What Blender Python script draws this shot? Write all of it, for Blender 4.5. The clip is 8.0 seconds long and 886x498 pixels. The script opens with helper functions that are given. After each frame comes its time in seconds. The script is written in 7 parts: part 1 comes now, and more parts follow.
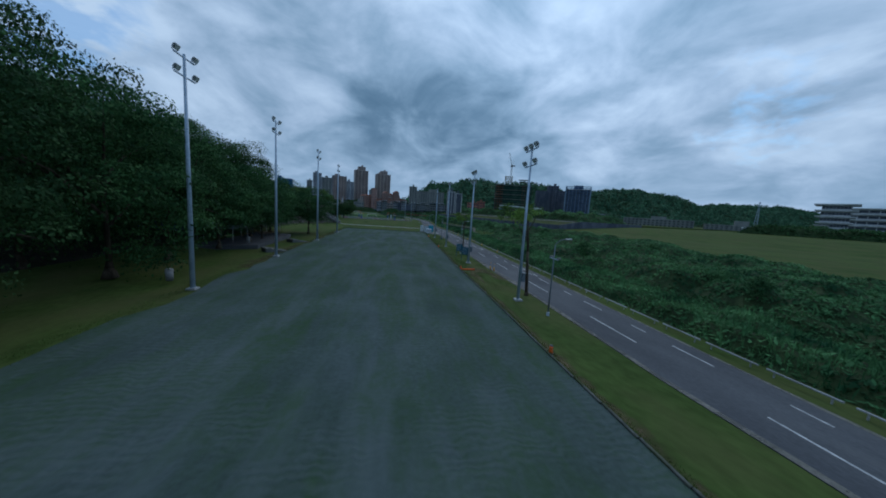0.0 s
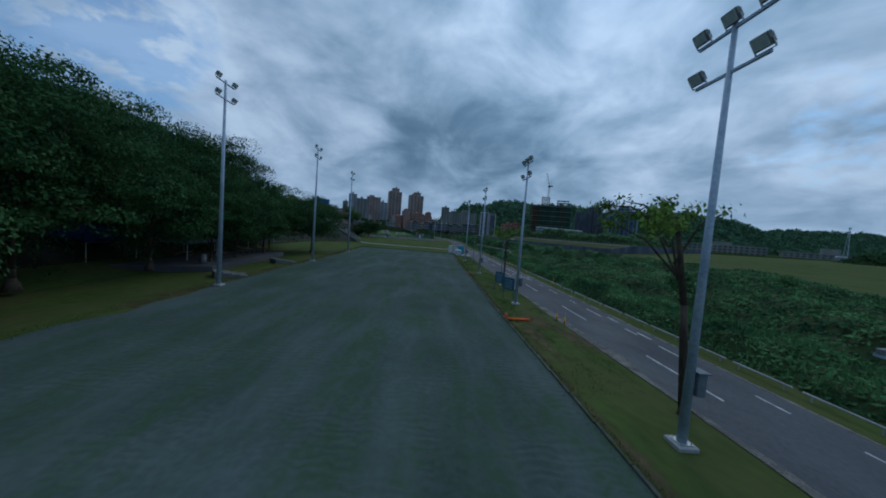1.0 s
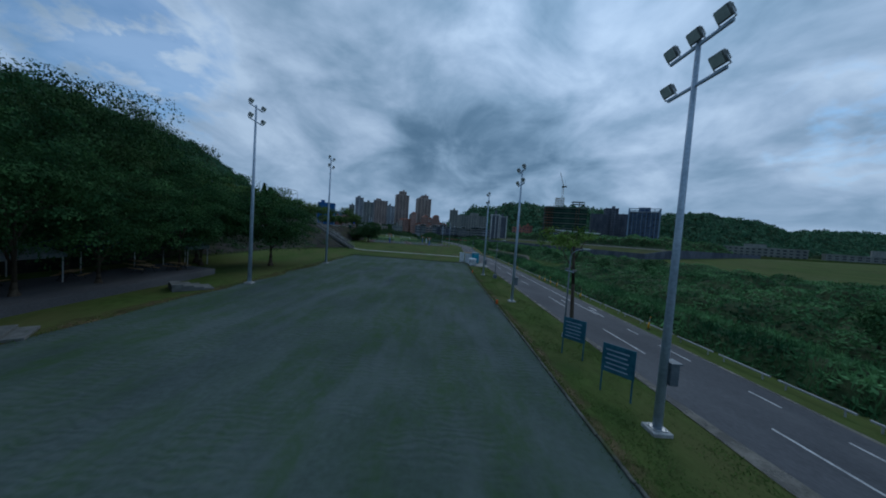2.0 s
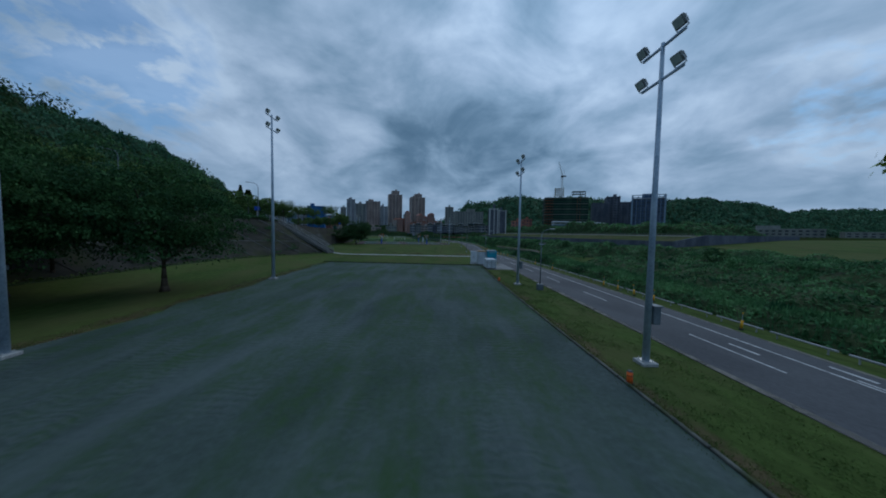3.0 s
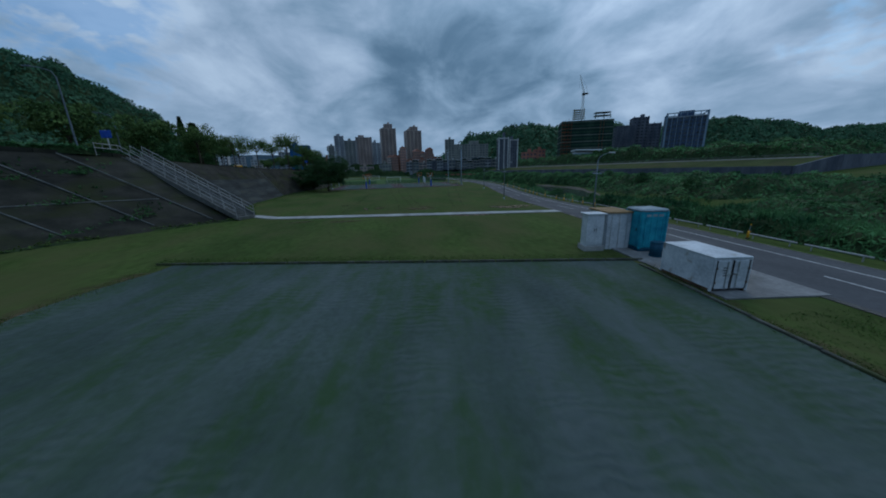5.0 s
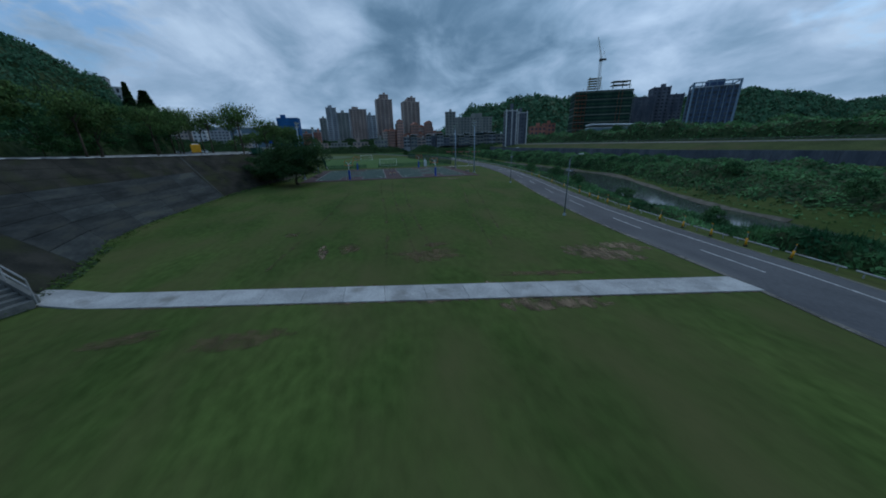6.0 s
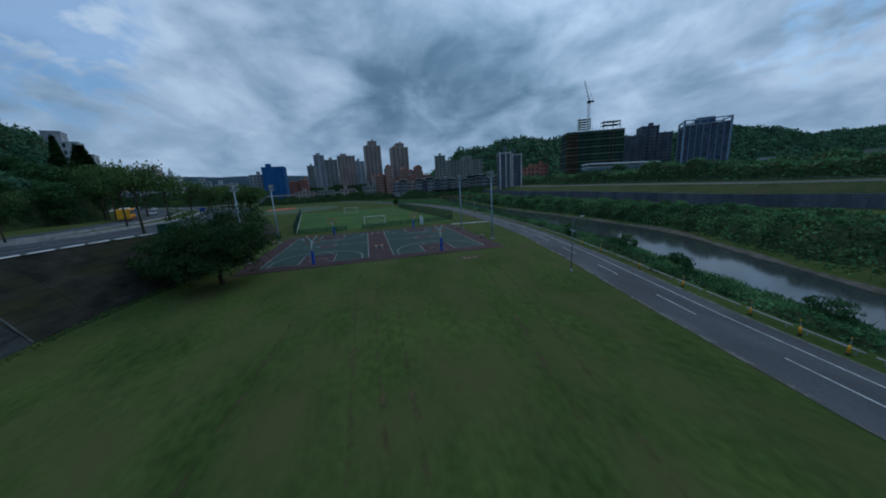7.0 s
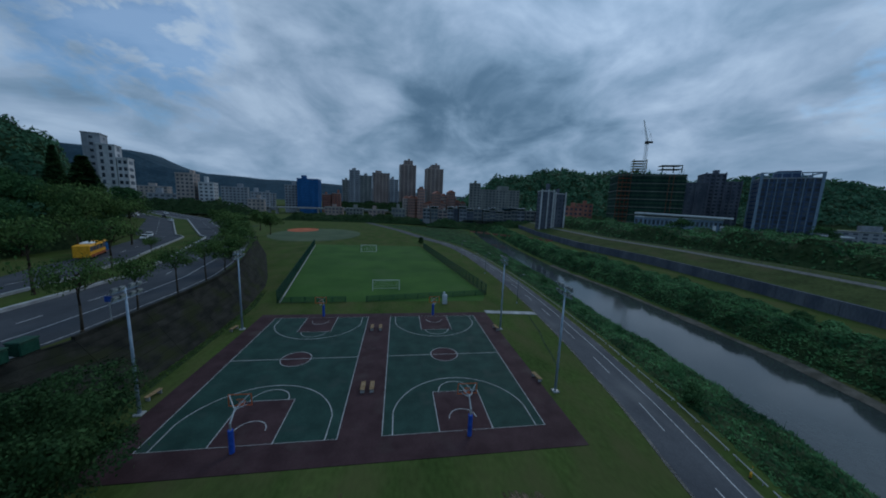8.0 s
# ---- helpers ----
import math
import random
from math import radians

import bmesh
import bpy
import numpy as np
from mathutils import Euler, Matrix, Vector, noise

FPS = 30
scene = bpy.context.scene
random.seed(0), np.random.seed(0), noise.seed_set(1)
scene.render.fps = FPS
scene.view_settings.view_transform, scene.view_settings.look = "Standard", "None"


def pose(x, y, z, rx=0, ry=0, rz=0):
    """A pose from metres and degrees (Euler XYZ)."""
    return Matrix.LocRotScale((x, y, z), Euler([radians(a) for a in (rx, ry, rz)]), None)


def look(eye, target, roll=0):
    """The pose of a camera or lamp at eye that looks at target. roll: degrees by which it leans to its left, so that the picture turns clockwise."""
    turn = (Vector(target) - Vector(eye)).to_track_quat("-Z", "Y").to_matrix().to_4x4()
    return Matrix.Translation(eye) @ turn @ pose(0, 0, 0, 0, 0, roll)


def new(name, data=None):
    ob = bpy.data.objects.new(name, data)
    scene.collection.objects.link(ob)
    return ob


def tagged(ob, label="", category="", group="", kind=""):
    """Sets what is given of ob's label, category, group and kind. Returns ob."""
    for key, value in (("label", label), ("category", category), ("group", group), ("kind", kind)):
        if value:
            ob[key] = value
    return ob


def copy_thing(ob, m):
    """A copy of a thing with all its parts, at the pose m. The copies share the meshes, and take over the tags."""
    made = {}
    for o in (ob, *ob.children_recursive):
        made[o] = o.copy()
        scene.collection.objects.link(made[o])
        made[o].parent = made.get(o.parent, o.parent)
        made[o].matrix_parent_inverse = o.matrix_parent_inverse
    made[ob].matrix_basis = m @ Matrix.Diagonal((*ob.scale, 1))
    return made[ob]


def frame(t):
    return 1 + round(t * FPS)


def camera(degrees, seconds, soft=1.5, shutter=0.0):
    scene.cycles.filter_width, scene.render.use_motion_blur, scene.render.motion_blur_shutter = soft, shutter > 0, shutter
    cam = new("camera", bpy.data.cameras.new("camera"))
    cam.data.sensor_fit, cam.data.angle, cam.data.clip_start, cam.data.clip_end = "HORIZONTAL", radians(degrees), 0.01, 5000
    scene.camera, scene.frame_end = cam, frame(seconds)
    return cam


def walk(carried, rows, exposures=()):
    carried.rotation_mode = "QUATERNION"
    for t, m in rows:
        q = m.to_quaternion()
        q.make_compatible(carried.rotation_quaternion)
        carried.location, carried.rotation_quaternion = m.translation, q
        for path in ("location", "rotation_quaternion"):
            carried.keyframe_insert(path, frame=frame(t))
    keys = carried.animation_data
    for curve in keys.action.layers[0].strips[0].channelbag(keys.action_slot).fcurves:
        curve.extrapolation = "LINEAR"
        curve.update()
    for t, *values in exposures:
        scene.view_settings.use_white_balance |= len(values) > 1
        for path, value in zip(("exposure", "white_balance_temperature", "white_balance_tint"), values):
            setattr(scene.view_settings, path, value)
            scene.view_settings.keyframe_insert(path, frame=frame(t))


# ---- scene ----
cam = camera(111.0, 8.0, soft=1.85, shutter=0.05)
PATH = [
    (0, (-34.687, -12.711, 7.165), (-34.058, -10.828, 6.92), 3.7),
    (0.5, (-31.902, -5.143, 6.093), (-31.408, -3.211, 5.943), 2.0),
    (1, (-29.559, 3.109, 6.004), (-29.137, 5.06, 5.886), 4.5),
    (1.5, (-27.511, 12.031, 6.121), (-27.137, 13.993, 6.015), 4.4),
    (1.7, (-26.872, 15.613, 6.129), (-26.505, 17.576, 6.027), 4.5),
    (2.8, (-24.495, 35.989, 5.192), (-24.11, 37.95, 5.094), 1.5),
    (3, (-24.254, 39.558, 5.041), (-23.861, 41.516, 4.936), 1.1),
    (3.5, (-23.515, 48.836, 4.418), (-23.1, 50.788, 4.287), -0.3),
    (4, (-22.645, 57.95, 3.953), (-22.23, 59.895, 3.743), -1.2),
    (4.5, (-21.784, 66.834, 4.215), (-21.383, 68.762, 3.869), -1.4),
    (5, (-20.86, 75.949, 4.621), (-20.481, 77.848, 4.122), -1.5),
    (5.2, (-20.557, 79.973, 4.754), (-20.183, 81.858, 4.199), -1.4),
    (6.3, (-17.774, 105.632, 7.41), (-17.387, 107.482, 6.756), -1.8),
    (6.5, (-17.392, 110.603, 7.473), (-16.991, 112.47, 6.876), -2.5),
    (7, (-16.209, 123.122, 10.28), (-15.755, 125.025, 9.867), -3.3),
    (7.5, (-14.501, 134.745, 14.222), (-14.036, 136.678, 14.009), -2.4),
    (8, (-11.932, 145.95, 20.086), (-11.638, 147.906, 19.793), 2.3),
]
walk(cam, [(t, look(eye, target, roll)) for t, eye, target, roll in PATH], exposures=[(0.0, 0.28), (0.7, 0.13), (1.5, 0.1), (3.5, 0.0), (4.3, -0.02), (5.0, 0.04), (5.3, 0.14), (6.5, 0.2), (7.0, 0.1), (7.5, -0.08), (8.0, -0.1)])

# ---- world and sun ----
SUN_EL, SUN_AZ = radians(40), radians(38)
world = bpy.data.worlds.new("overcast_sky")
scene.world = world
world.use_nodes = True
wt = world.node_tree
wt.nodes.clear()


def wnode(kind, **values):
    n = wt.nodes.new(kind)
    for key, value in values.items():
        n.inputs[key].default_value = value
    return n


def wmath(op, a, b=None, clamp=False):
    n = wt.nodes.new("ShaderNodeMath")
    n.operation, n.use_clamp = op, clamp
    for k, v in enumerate((a, b)):
        if v is None:
            continue
        if isinstance(v, (int, float)):
            n.inputs[k].default_value = v
        else:
            wt.links.new(v, n.inputs[k])
    return n.outputs[0]


def wramp(fac, stops):
    n = wt.nodes.new("ShaderNodeValToRGB")
    while len(n.color_ramp.elements) < len(stops):
        n.color_ramp.elements.new(0.5)
    for e, (p, c) in zip(n.color_ramp.elements, stops):
        e.position, e.color = p, (*c, 1)
    wt.links.new(fac, n.inputs[0])
    return n.outputs[0]


sky = wt.nodes.new("ShaderNodeTexSky")
sky.sky_type, sky.sun_disc = "NISHITA", False
sky.sun_elevation, sky.sun_rotation = SUN_EL, SUN_AZ
coord = wt.nodes.new("ShaderNodeTexCoord")
split = wt.nodes.new("ShaderNodeSeparateXYZ")
wt.links.new(coord.outputs["Generated"], split.inputs[0])
up = wmath("ADD", wmath("MAXIMUM", split.outputs[2], 0.0), 0.34)
# the cloud deck is a flat layer overhead
px, py = wmath("DIVIDE", split.outputs[0], up), wmath("DIVIDE", split.outputs[1], up)
deck = wt.nodes.new("ShaderNodeCombineXYZ")
turned = wt.nodes.new("ShaderNodeMapping")
turned.vector_type = "TEXTURE"
turned.inputs["Rotation"].default_value = (0, 0, radians(-8))
turned.inputs["Scale"].default_value = (1.0, 1.15, 1.0)
turned.inputs["Location"].default_value = (2.35, 0.9, 0.0)
wt.links.new(px, deck.inputs[0])
wt.links.new(py, deck.inputs[1])
wt.links.new(deck.outputs[0], turned.inputs[0])


def cloud_noise(scale, detail, rough, distortion):
    n = wnode("ShaderNodeTexNoise", Scale=scale, Detail=detail, Roughness=rough, Distortion=distortion)
    wt.links.new(turned.outputs[0], n.inputs["Vector"])
    return n.outputs["Fac"]


def bank(direction, sharp):
    """A soft round bank of cloud about one direction of the sky."""
    n = wt.nodes.new("ShaderNodeVectorMath")
    n.operation = "DOT_PRODUCT"
    n.inputs[1].default_value = Vector(direction).normalized()
    wt.links.new(coord.outputs["Generated"], n.inputs[0])
    return wmath("POWER", wmath("MAXIMUM", n.outputs["Value"], 0.0), sharp)


broad = cloud_noise(1.1, 2.0, 0.5, 0.2)
fine = cloud_noise(2.6, 9.0, 0.54, 0.45)
mottle = cloud_noise(9.0, 6.0, 0.55, 0.2)
mixed = wmath("ADD", wmath("ADD", wmath("SUBTRACT", wmath("MULTIPLY", broad, 0.26), 0.040), wmath("MULTIPLY", fine, 0.62)), wmath("MULTIPLY", mottle, 0.11))
# thick and thin parts of the deck
for direction, sharp, weight in (((0.06, 0.97, 0.20), 90, 0.055), ((0.26, 0.92, 0.26), 40, 0.055), ((-0.184, 0.952, 0.246), 420, 0.06), ((0.69, 0.61, 0.39), 45, 0.05), ((-0.25, 0.86, 0.44), 70, 0.035), ((0.19, 0.91, 0.37), 90, 0.03),
                                 ((0.03, 0.99, 0.11), 130, 0.03), ((0.70, 0.68, 0.20), 60, -0.06), ((-0.045, 0.96, 0.275), 500, -0.085), ((0.04, 0.94, 0.34), 260, -0.06), ((0.52, 0.70, 0.50), 130, -0.12), ((0.14, 0.84, 0.52), 50, -0.06), ((-0.32, 0.865, 0.385), 120, -0.05),
                                 ((-0.56, 0.76, 0.32), 12, -0.05), ((0.84, 0.48, 0.25), 25, -0.05), ((0.81, 0.56, 0.15), 90, -0.05), ((-0.26, 0.95, 0.17), 70, -0.04), ((-0.6, 0.78, 0.1), 12, -0.03)):
    mixed = wmath("ADD", mixed, wmath("MULTIPLY", bank(direction, sharp), weight))
# grey-blue cloud, darker where the deck is thick
cloud = wramp(mixed, [(0.30, (0.452, 0.61, 0.82)), (0.39, (0.322, 0.462, 0.658)), (0.48, (0.206, 0.335, 0.50)), (0.58, (0.110, 0.208, 0.333)), (0.68, (0.070, 0.150, 0.255))])
haze = wramp(split.outputs[2], [(0.0, (0.5, 0.5, 0.5)), (0.03, (0.45, 0.45, 0.45)), (0.22, (0, 0, 0)), (1.0, (0, 0, 0))])
pale = wt.nodes.new("ShaderNodeMix")
pale.data_type = "RGBA"
pale.inputs["B"].default_value = (0.285, 0.44, 0.64, 1)
wt.links.new(haze, pale.inputs["Factor"])
wt.links.new(cloud, pale.inputs["A"])
holes = wmath("ADD", wmath("ADD", bank((-0.55, 0.78, 0.31), 90), bank((-0.57, 0.72, 0.39), 70)), wmath("MULTIPLY", bank((0.86, 0.44, 0.26), 120), 0.6))
ragged = cloud_noise(9.0, 5.0, 0.55, 0.3)
open_sky = wramp(wmath("MULTIPLY", holes, wmath("SUBTRACT", 1.55, wmath("MULTIPLY", ragged, 2.4))), [(0.12, (0, 0, 0)), (0.50, (1, 1, 1))])
blend = wt.nodes.new("ShaderNodeMix")
blend.data_type = "RGBA"
scaled = wt.nodes.new("ShaderNodeMix")
scaled.data_type, scaled.blend_type = "RGBA", "MULTIPLY"
scaled.inputs["Factor"].default_value = 1.0
scaled.inputs["B"].default_value = (0.042, 0.095, 0.138, 1)
wt.links.new(sky.outputs[0], scaled.inputs["A"])
wt.links.new(wmath("MULTIPLY", open_sky, 0.5), blend.inputs["Factor"])
wt.links.new(pale.outputs["Result"], blend.inputs["A"])
wt.links.new(scaled.outputs["Result"], blend.inputs["B"])
back = wnode("ShaderNodeBackground", Strength=0.85)
# the hidden sun brightens the cloud round it
toward = wt.nodes.new("ShaderNodeVectorMath")
toward.operation = "DOT_PRODUCT"
toward.inputs[1].default_value = (math.sin(SUN_AZ) * math.cos(SUN_EL), math.cos(SUN_AZ) * math.cos(SUN_EL), math.sin(SUN_EL))
wt.links.new(coord.outputs["Generated"], toward.inputs[0])
glow = wmath("ADD", wmath("MULTIPLY", wmath("POWER", wmath("MAXIMUM", toward.outputs["Value"], 0.0), 9.0), 0.35), 0.97)
# an overcast sky is brightest overhead
glow = wmath("ADD", glow, wmath("MULTIPLY", wmath("POWER", wmath("MAXIMUM", split.outputs[2], 0.0), 3.0), 0.55))
lit = wt.nodes.new("ShaderNodeMix")
lit.data_type, lit.blend_type = "RGBA", "MULTIPLY"
lit.inputs["Factor"].default_value = 1.0
wt.links.new(blend.outputs["Result"], lit.inputs["A"])
wt.links.new(glow, lit.inputs["B"])
wt.links.new(lit.outputs["Result"], back.inputs["Color"])
wout = wt.nodes.new("ShaderNodeOutputWorld")
wt.links.new(back.outputs[0], wout.inputs[0])

sun = new("sun", bpy.data.lights.new("sun", "SUN"))
sun.data.energy, sun.data.angle, sun.data.color = 0.5, radians(25), (1.0, 0.97, 0.92)
sun.matrix_world = look((math.sin(SUN_AZ) * 300, math.cos(SUN_AZ) * 300, 252), (0, 0, 0))


# ---- materials ----
def material(name, dark, light, scale=1.0, fine_scale=None, rough=0.85, metal=0.0, bump=0.3, depth=0.02, spots=None, spot_scale=0.3,
             spot_at=(0.5, 0.6), vary=0.0, island=0.0, stretch=(1, 1, 1), turn=0.0, spec=0.12, rub=0.32):
    m = bpy.data.materials.new(name)
    m.use_nodes = True
    nt = m.node_tree
    b = nt.nodes["Principled BSDF"]
    b.inputs["Roughness"].default_value, b.inputs["Metallic"].default_value = rough, metal
    b.inputs["Specular IOR Level"].default_value = spec
    geo = nt.nodes.new("ShaderNodeNewGeometry")
    mp = nt.nodes.new("ShaderNodeMapping")
    mp.inputs["Scale"].default_value, mp.inputs["Rotation"].default_value = stretch, (0, 0, turn)
    nt.links.new(geo.outputs["Position"], mp.inputs["Vector"])

    def tex(s, detail):
        n = nt.nodes.new("ShaderNodeTexNoise")
        n.inputs["Scale"].default_value, n.inputs["Detail"].default_value = s, detail
        nt.links.new(mp.outputs[0], n.inputs["Vector"])
        return n.outputs["Fac"]

    def ramp(fac, lo, hi, a, c):
        n = nt.nodes.new("ShaderNodeValToRGB")
        n.color_ramp.elements[0].position, n.color_ramp.elements[1].position = lo, hi
        n.color_ramp.elements[0].color, n.color_ramp.elements[1].color = (*a, 1), (*c, 1)
        nt.links.new(fac, n.inputs[0])
        return n.outputs[0]

    def mix(kind, fac, a, c):
        n = nt.nodes.new("ShaderNodeMix")
        n.data_type, n.blend_type = "RGBA", kind
        for slot, v in (("Factor", fac), ("A", a), ("B", c)):
            if isinstance(v, tuple):
                n.inputs[slot].default_value = (*v, 1)
            elif isinstance(v, float):
                n.inputs[slot].default_value = v
            else:
                nt.links.new(v, n.inputs[slot])
        return n.outputs["Result"]

    base = ramp(tex(scale, 4.0), 0.35, 0.65, dark, light)
    grain = tex(fine_scale or scale * 9, 3.0)
    col = mix("OVERLAY", rub, base, ramp(grain, 0.3, 0.7, (0.25, 0.25, 0.25), (0.75, 0.75, 0.75)))
    if spots:
        col = mix("MIX", ramp(tex(spot_scale, 6.0), spot_at[0], spot_at[1], (0, 0, 0), (1, 1, 1)), col, spots)
    if vary or island:
        hsv = nt.nodes.new("ShaderNodeHueSaturation")
        mr = nt.nodes.new("ShaderNodeMapRange")
        amount = vary or island
        mr.inputs["To Min"].default_value, mr.inputs["To Max"].default_value = 1 - amount, 1 + amount
        if vary:
            nt.links.new(nt.nodes.new("ShaderNodeObjectInfo").outputs["Random"], mr.inputs[0])
        else:
            nt.links.new(geo.outputs["Random Per Island"], mr.inputs[0])
        nt.links.new(mr.outputs[0], hsv.inputs["Value"])
        nt.links.new(col, hsv.inputs["Color"])
        col = hsv.outputs[0]
    nt.links.new(col, b.inputs["Base Color"])
    if bump:
        bp = nt.nodes.new("ShaderNodeBump")
        bp.inputs["Strength"].default_value, bp.inputs["Distance"].default_value = bump, depth
        nt.links.new(grain, bp.inputs["Height"])
        nt.links.new(bp.outputs[0], b.inputs["Normal"])
    return m


def leaf_material(name, dark, light, scale=0.25, spread=0.45):
    m = material(name, dark, light, scale=scale, fine_scale=2.0, rough=0.7, bump=0.0, island=spread, spec=0.06)
    nt = m.node_tree
    b, out = nt.nodes["Principled BSDF"], nt.nodes["Material Output"]
    tr = nt.nodes.new("ShaderNodeBsdfTranslucent")
    nt.links.new(b.inputs["Base Color"].links[0].from_socket, tr.inputs[0])
    mx = nt.nodes.new("ShaderNodeMixShader")
    mx.inputs[0].default_value = 0.25
    nt.links.new(b.outputs[0], mx.inputs[1])
    nt.links.new(tr.outputs[0], mx.inputs[2])
    nt.links.new(mx.outputs[0], out.inputs[0])
    return m


def gravel_material(name):
    """Grey gravel with grass grown through it in long streaks along the field, and low drag ripples across it."""
    m = material(name, (0.047, 0.067, 0.067), (0.071, 0.097, 0.097), scale=0.15, fine_scale=5.0, rough=0.9, bump=0.0, rub=0.3, spec=0.05)
    nt = m.node_tree
    geo, b = nt.nodes["Geometry"], nt.nodes["Principled BSDF"]

    def noise(across, along, detail, lo, hi, turn=-9.7):
        mp = nt.nodes.new("ShaderNodeMapping")
        mp.vector_type = "TEXTURE"
        mp.inputs["Rotation"].default_value, mp.inputs["Scale"].default_value = (0, 0, radians(turn)), (across, along, 1)
        nt.links.new(geo.outputs["Position"], mp.inputs["Vector"])
        n = nt.nodes.new("ShaderNodeTexNoise")
        n.inputs["Scale"].default_value, n.inputs["Detail"].default_value = 1.0, detail
        nt.links.new(mp.outputs[0], n.inputs["Vector"])
        mr = nt.nodes.new("ShaderNodeMapRange")
        mr.inputs["From Min"].default_value, mr.inputs["From Max"].default_value = lo, hi
        nt.links.new(n.outputs["Fac"], mr.inputs[0])
        return mr.outputs[0], mp.outputs[0]

    def times(p, q, op="MULTIPLY"):
        n = nt.nodes.new("ShaderNodeMath")
        n.operation, n.use_clamp = op, op == "ADD"
        for k, v in enumerate((p, q)):
            if isinstance(v, float):
                n.inputs[k].default_value = v
            else:
                nt.links.new(v, n.inputs[k])
        return n.outputs[0]

    def mixed(kind, fac, p, q):
        n = nt.nodes.new("ShaderNodeMix")
        n.data_type, n.blend_type = "RGBA", kind
        for slot, v in (("Factor", fac), ("A", p), ("B", q)):
            if isinstance(v, tuple):
                n.inputs[slot].default_value = (*v, 1)
            else:
                nt.links.new(v, n.inputs[slot])
        return n.outputs["Result"]

    col = b.inputs["Base Color"].links[0].from_socket
    streaks, _ = noise(1.3, 6.0, 6.0, 0.44, 0.60)
    lanes, _ = noise(5.0, 12.0, 4.0, 0.36, 0.62)
    tufts, _ = noise(0.35, 0.5, 4.0, 0.42, 0.60)
    pale, _ = noise(1.9, 11.0, 6.0, 0.47, 0.66)
    col = mixed("MIX", times(pale, 0.65), col, (0.092, 0.117, 0.126))
    grass = times(times(times(streaks, 0.55), times(lanes, 0.45), "ADD"), times(times(tufts, 0.4), 0.55, "ADD"))
    where = nt.nodes.new("ShaderNodeSeparateXYZ")
    nt.links.new(geo.outputs["Position"], where.inputs[0])
    far_end = nt.nodes.new("ShaderNodeMapRange")
    for key, value in (("From Min", 28.0), ("From Max", 75.0), ("To Min", 0.7), ("To Max", 0.95)):
        far_end.inputs[key].default_value = value
    nt.links.new(where.outputs[1], far_end.inputs[0])
    col = mixed("MIX", times(times(grass, far_end.outputs[0]), 0.04, "ADD"), col, (0.032, 0.070, 0.025))
    place, _ = noise(2.5, 3.5, 3.0, 0.46, 0.60)
    _, spot = noise(1.0, 1.0, 0.0, 0.0, 1.0)
    wave = nt.nodes.new("ShaderNodeTexWave")
    wave.bands_direction = "Y"
    for key, value in (("Scale", 0.9), ("Distortion", 9.0), ("Detail", 3.0), ("Detail Scale", 1.3)):
        wave.inputs[key].default_value = value
    nt.links.new(spot, wave.inputs["Vector"])
    ripple = times(wave.outputs["Fac"], place)
    col = mixed("MIX", times(ripple, 0.26), col, (0.096, 0.118, 0.124))
    nt.links.new(col, b.inputs["Base Color"])
    bp = nt.nodes.new("ShaderNodeBump")
    bp.inputs["Strength"].default_value, bp.inputs["Distance"].default_value = 0.35, 0.04
    nt.links.new(ripple, bp.inputs["Height"])
    nt.links.new(bp.outputs[0], b.inputs["Normal"])
    return m


M = {}
M["grass"] = material("grass", (0.041, 0.068, 0.019), (0.060, 0.093, 0.026), scale=0.16, fine_scale=2.6, rub=0.42, spec=0.02, bump=0.6, depth=0.06, spots=(0.077, 0.084, 0.034), spot_scale=0.26, spot_at=(0.40, 0.72), stretch=(1.0, 0.5, 1.0), turn=radians(4))
M["lawn"] = material("lawn", (0.045, 0.095, 0.02), (0.085, 0.145, 0.03), scale=0.08, fine_scale=5.0, bump=0.6, depth=0.06, spots=(0.12, 0.12, 0.05), spot_scale=0.06, spot_at=(0.57, 0.75), stretch=(1, 0.35, 1), turn=radians(6))
M["turf"] = material("turf", (0.027, 0.078, 0.014), (0.045, 0.108, 0.021), scale=0.1, fine_scale=4.0, bump=0.5, depth=0.05, spots=(0.046, 0.095, 0.026), spot_scale=0.08, spot_at=(0.55, 0.72))
M["gravel"] = gravel_material("gravel")
M["asphalt"] = material("asphalt", (0.060, 0.065, 0.074), (0.086, 0.092, 0.102), scale=0.3, fine_scale=14.0, bump=0.3, depth=0.01, spots=(0.125, 0.13, 0.135), spot_scale=0.22, spot_at=(0.56, 0.75), stretch=(1, 0.4, 1), turn=radians(10))
M["asphalt_dark"] = material("dark_asphalt", (0.042, 0.048, 0.058), (0.062, 0.069, 0.080), scale=0.3, fine_scale=14.0, bump=0.3, depth=0.01, spots=(0.085, 0.092, 0.10), spot_scale=0.2, spot_at=(0.56, 0.76), stretch=(1, 0.4, 1), turn=radians(10))
M["rough_grass"] = material("rough_grass", (0.034, 0.050, 0.019), (0.056, 0.076, 0.028), scale=0.2, fine_scale=1.6, rub=0.45, spec=0.02, bump=0.6, depth=0.08, spots=(0.068, 0.066, 0.034), spot_scale=0.12, spot_at=(0.5, 0.7))
M["dust"] = material("dust", (0.13, 0.128, 0.115), (0.20, 0.19, 0.17), scale=1.5, fine_scale=12.0, bump=0.3)
M["paint"] = material("road_paint", (0.28, 0.29, 0.30), (0.50, 0.51, 0.52), scale=2.5, fine_scale=20.0, rough=0.7, bump=0.1)
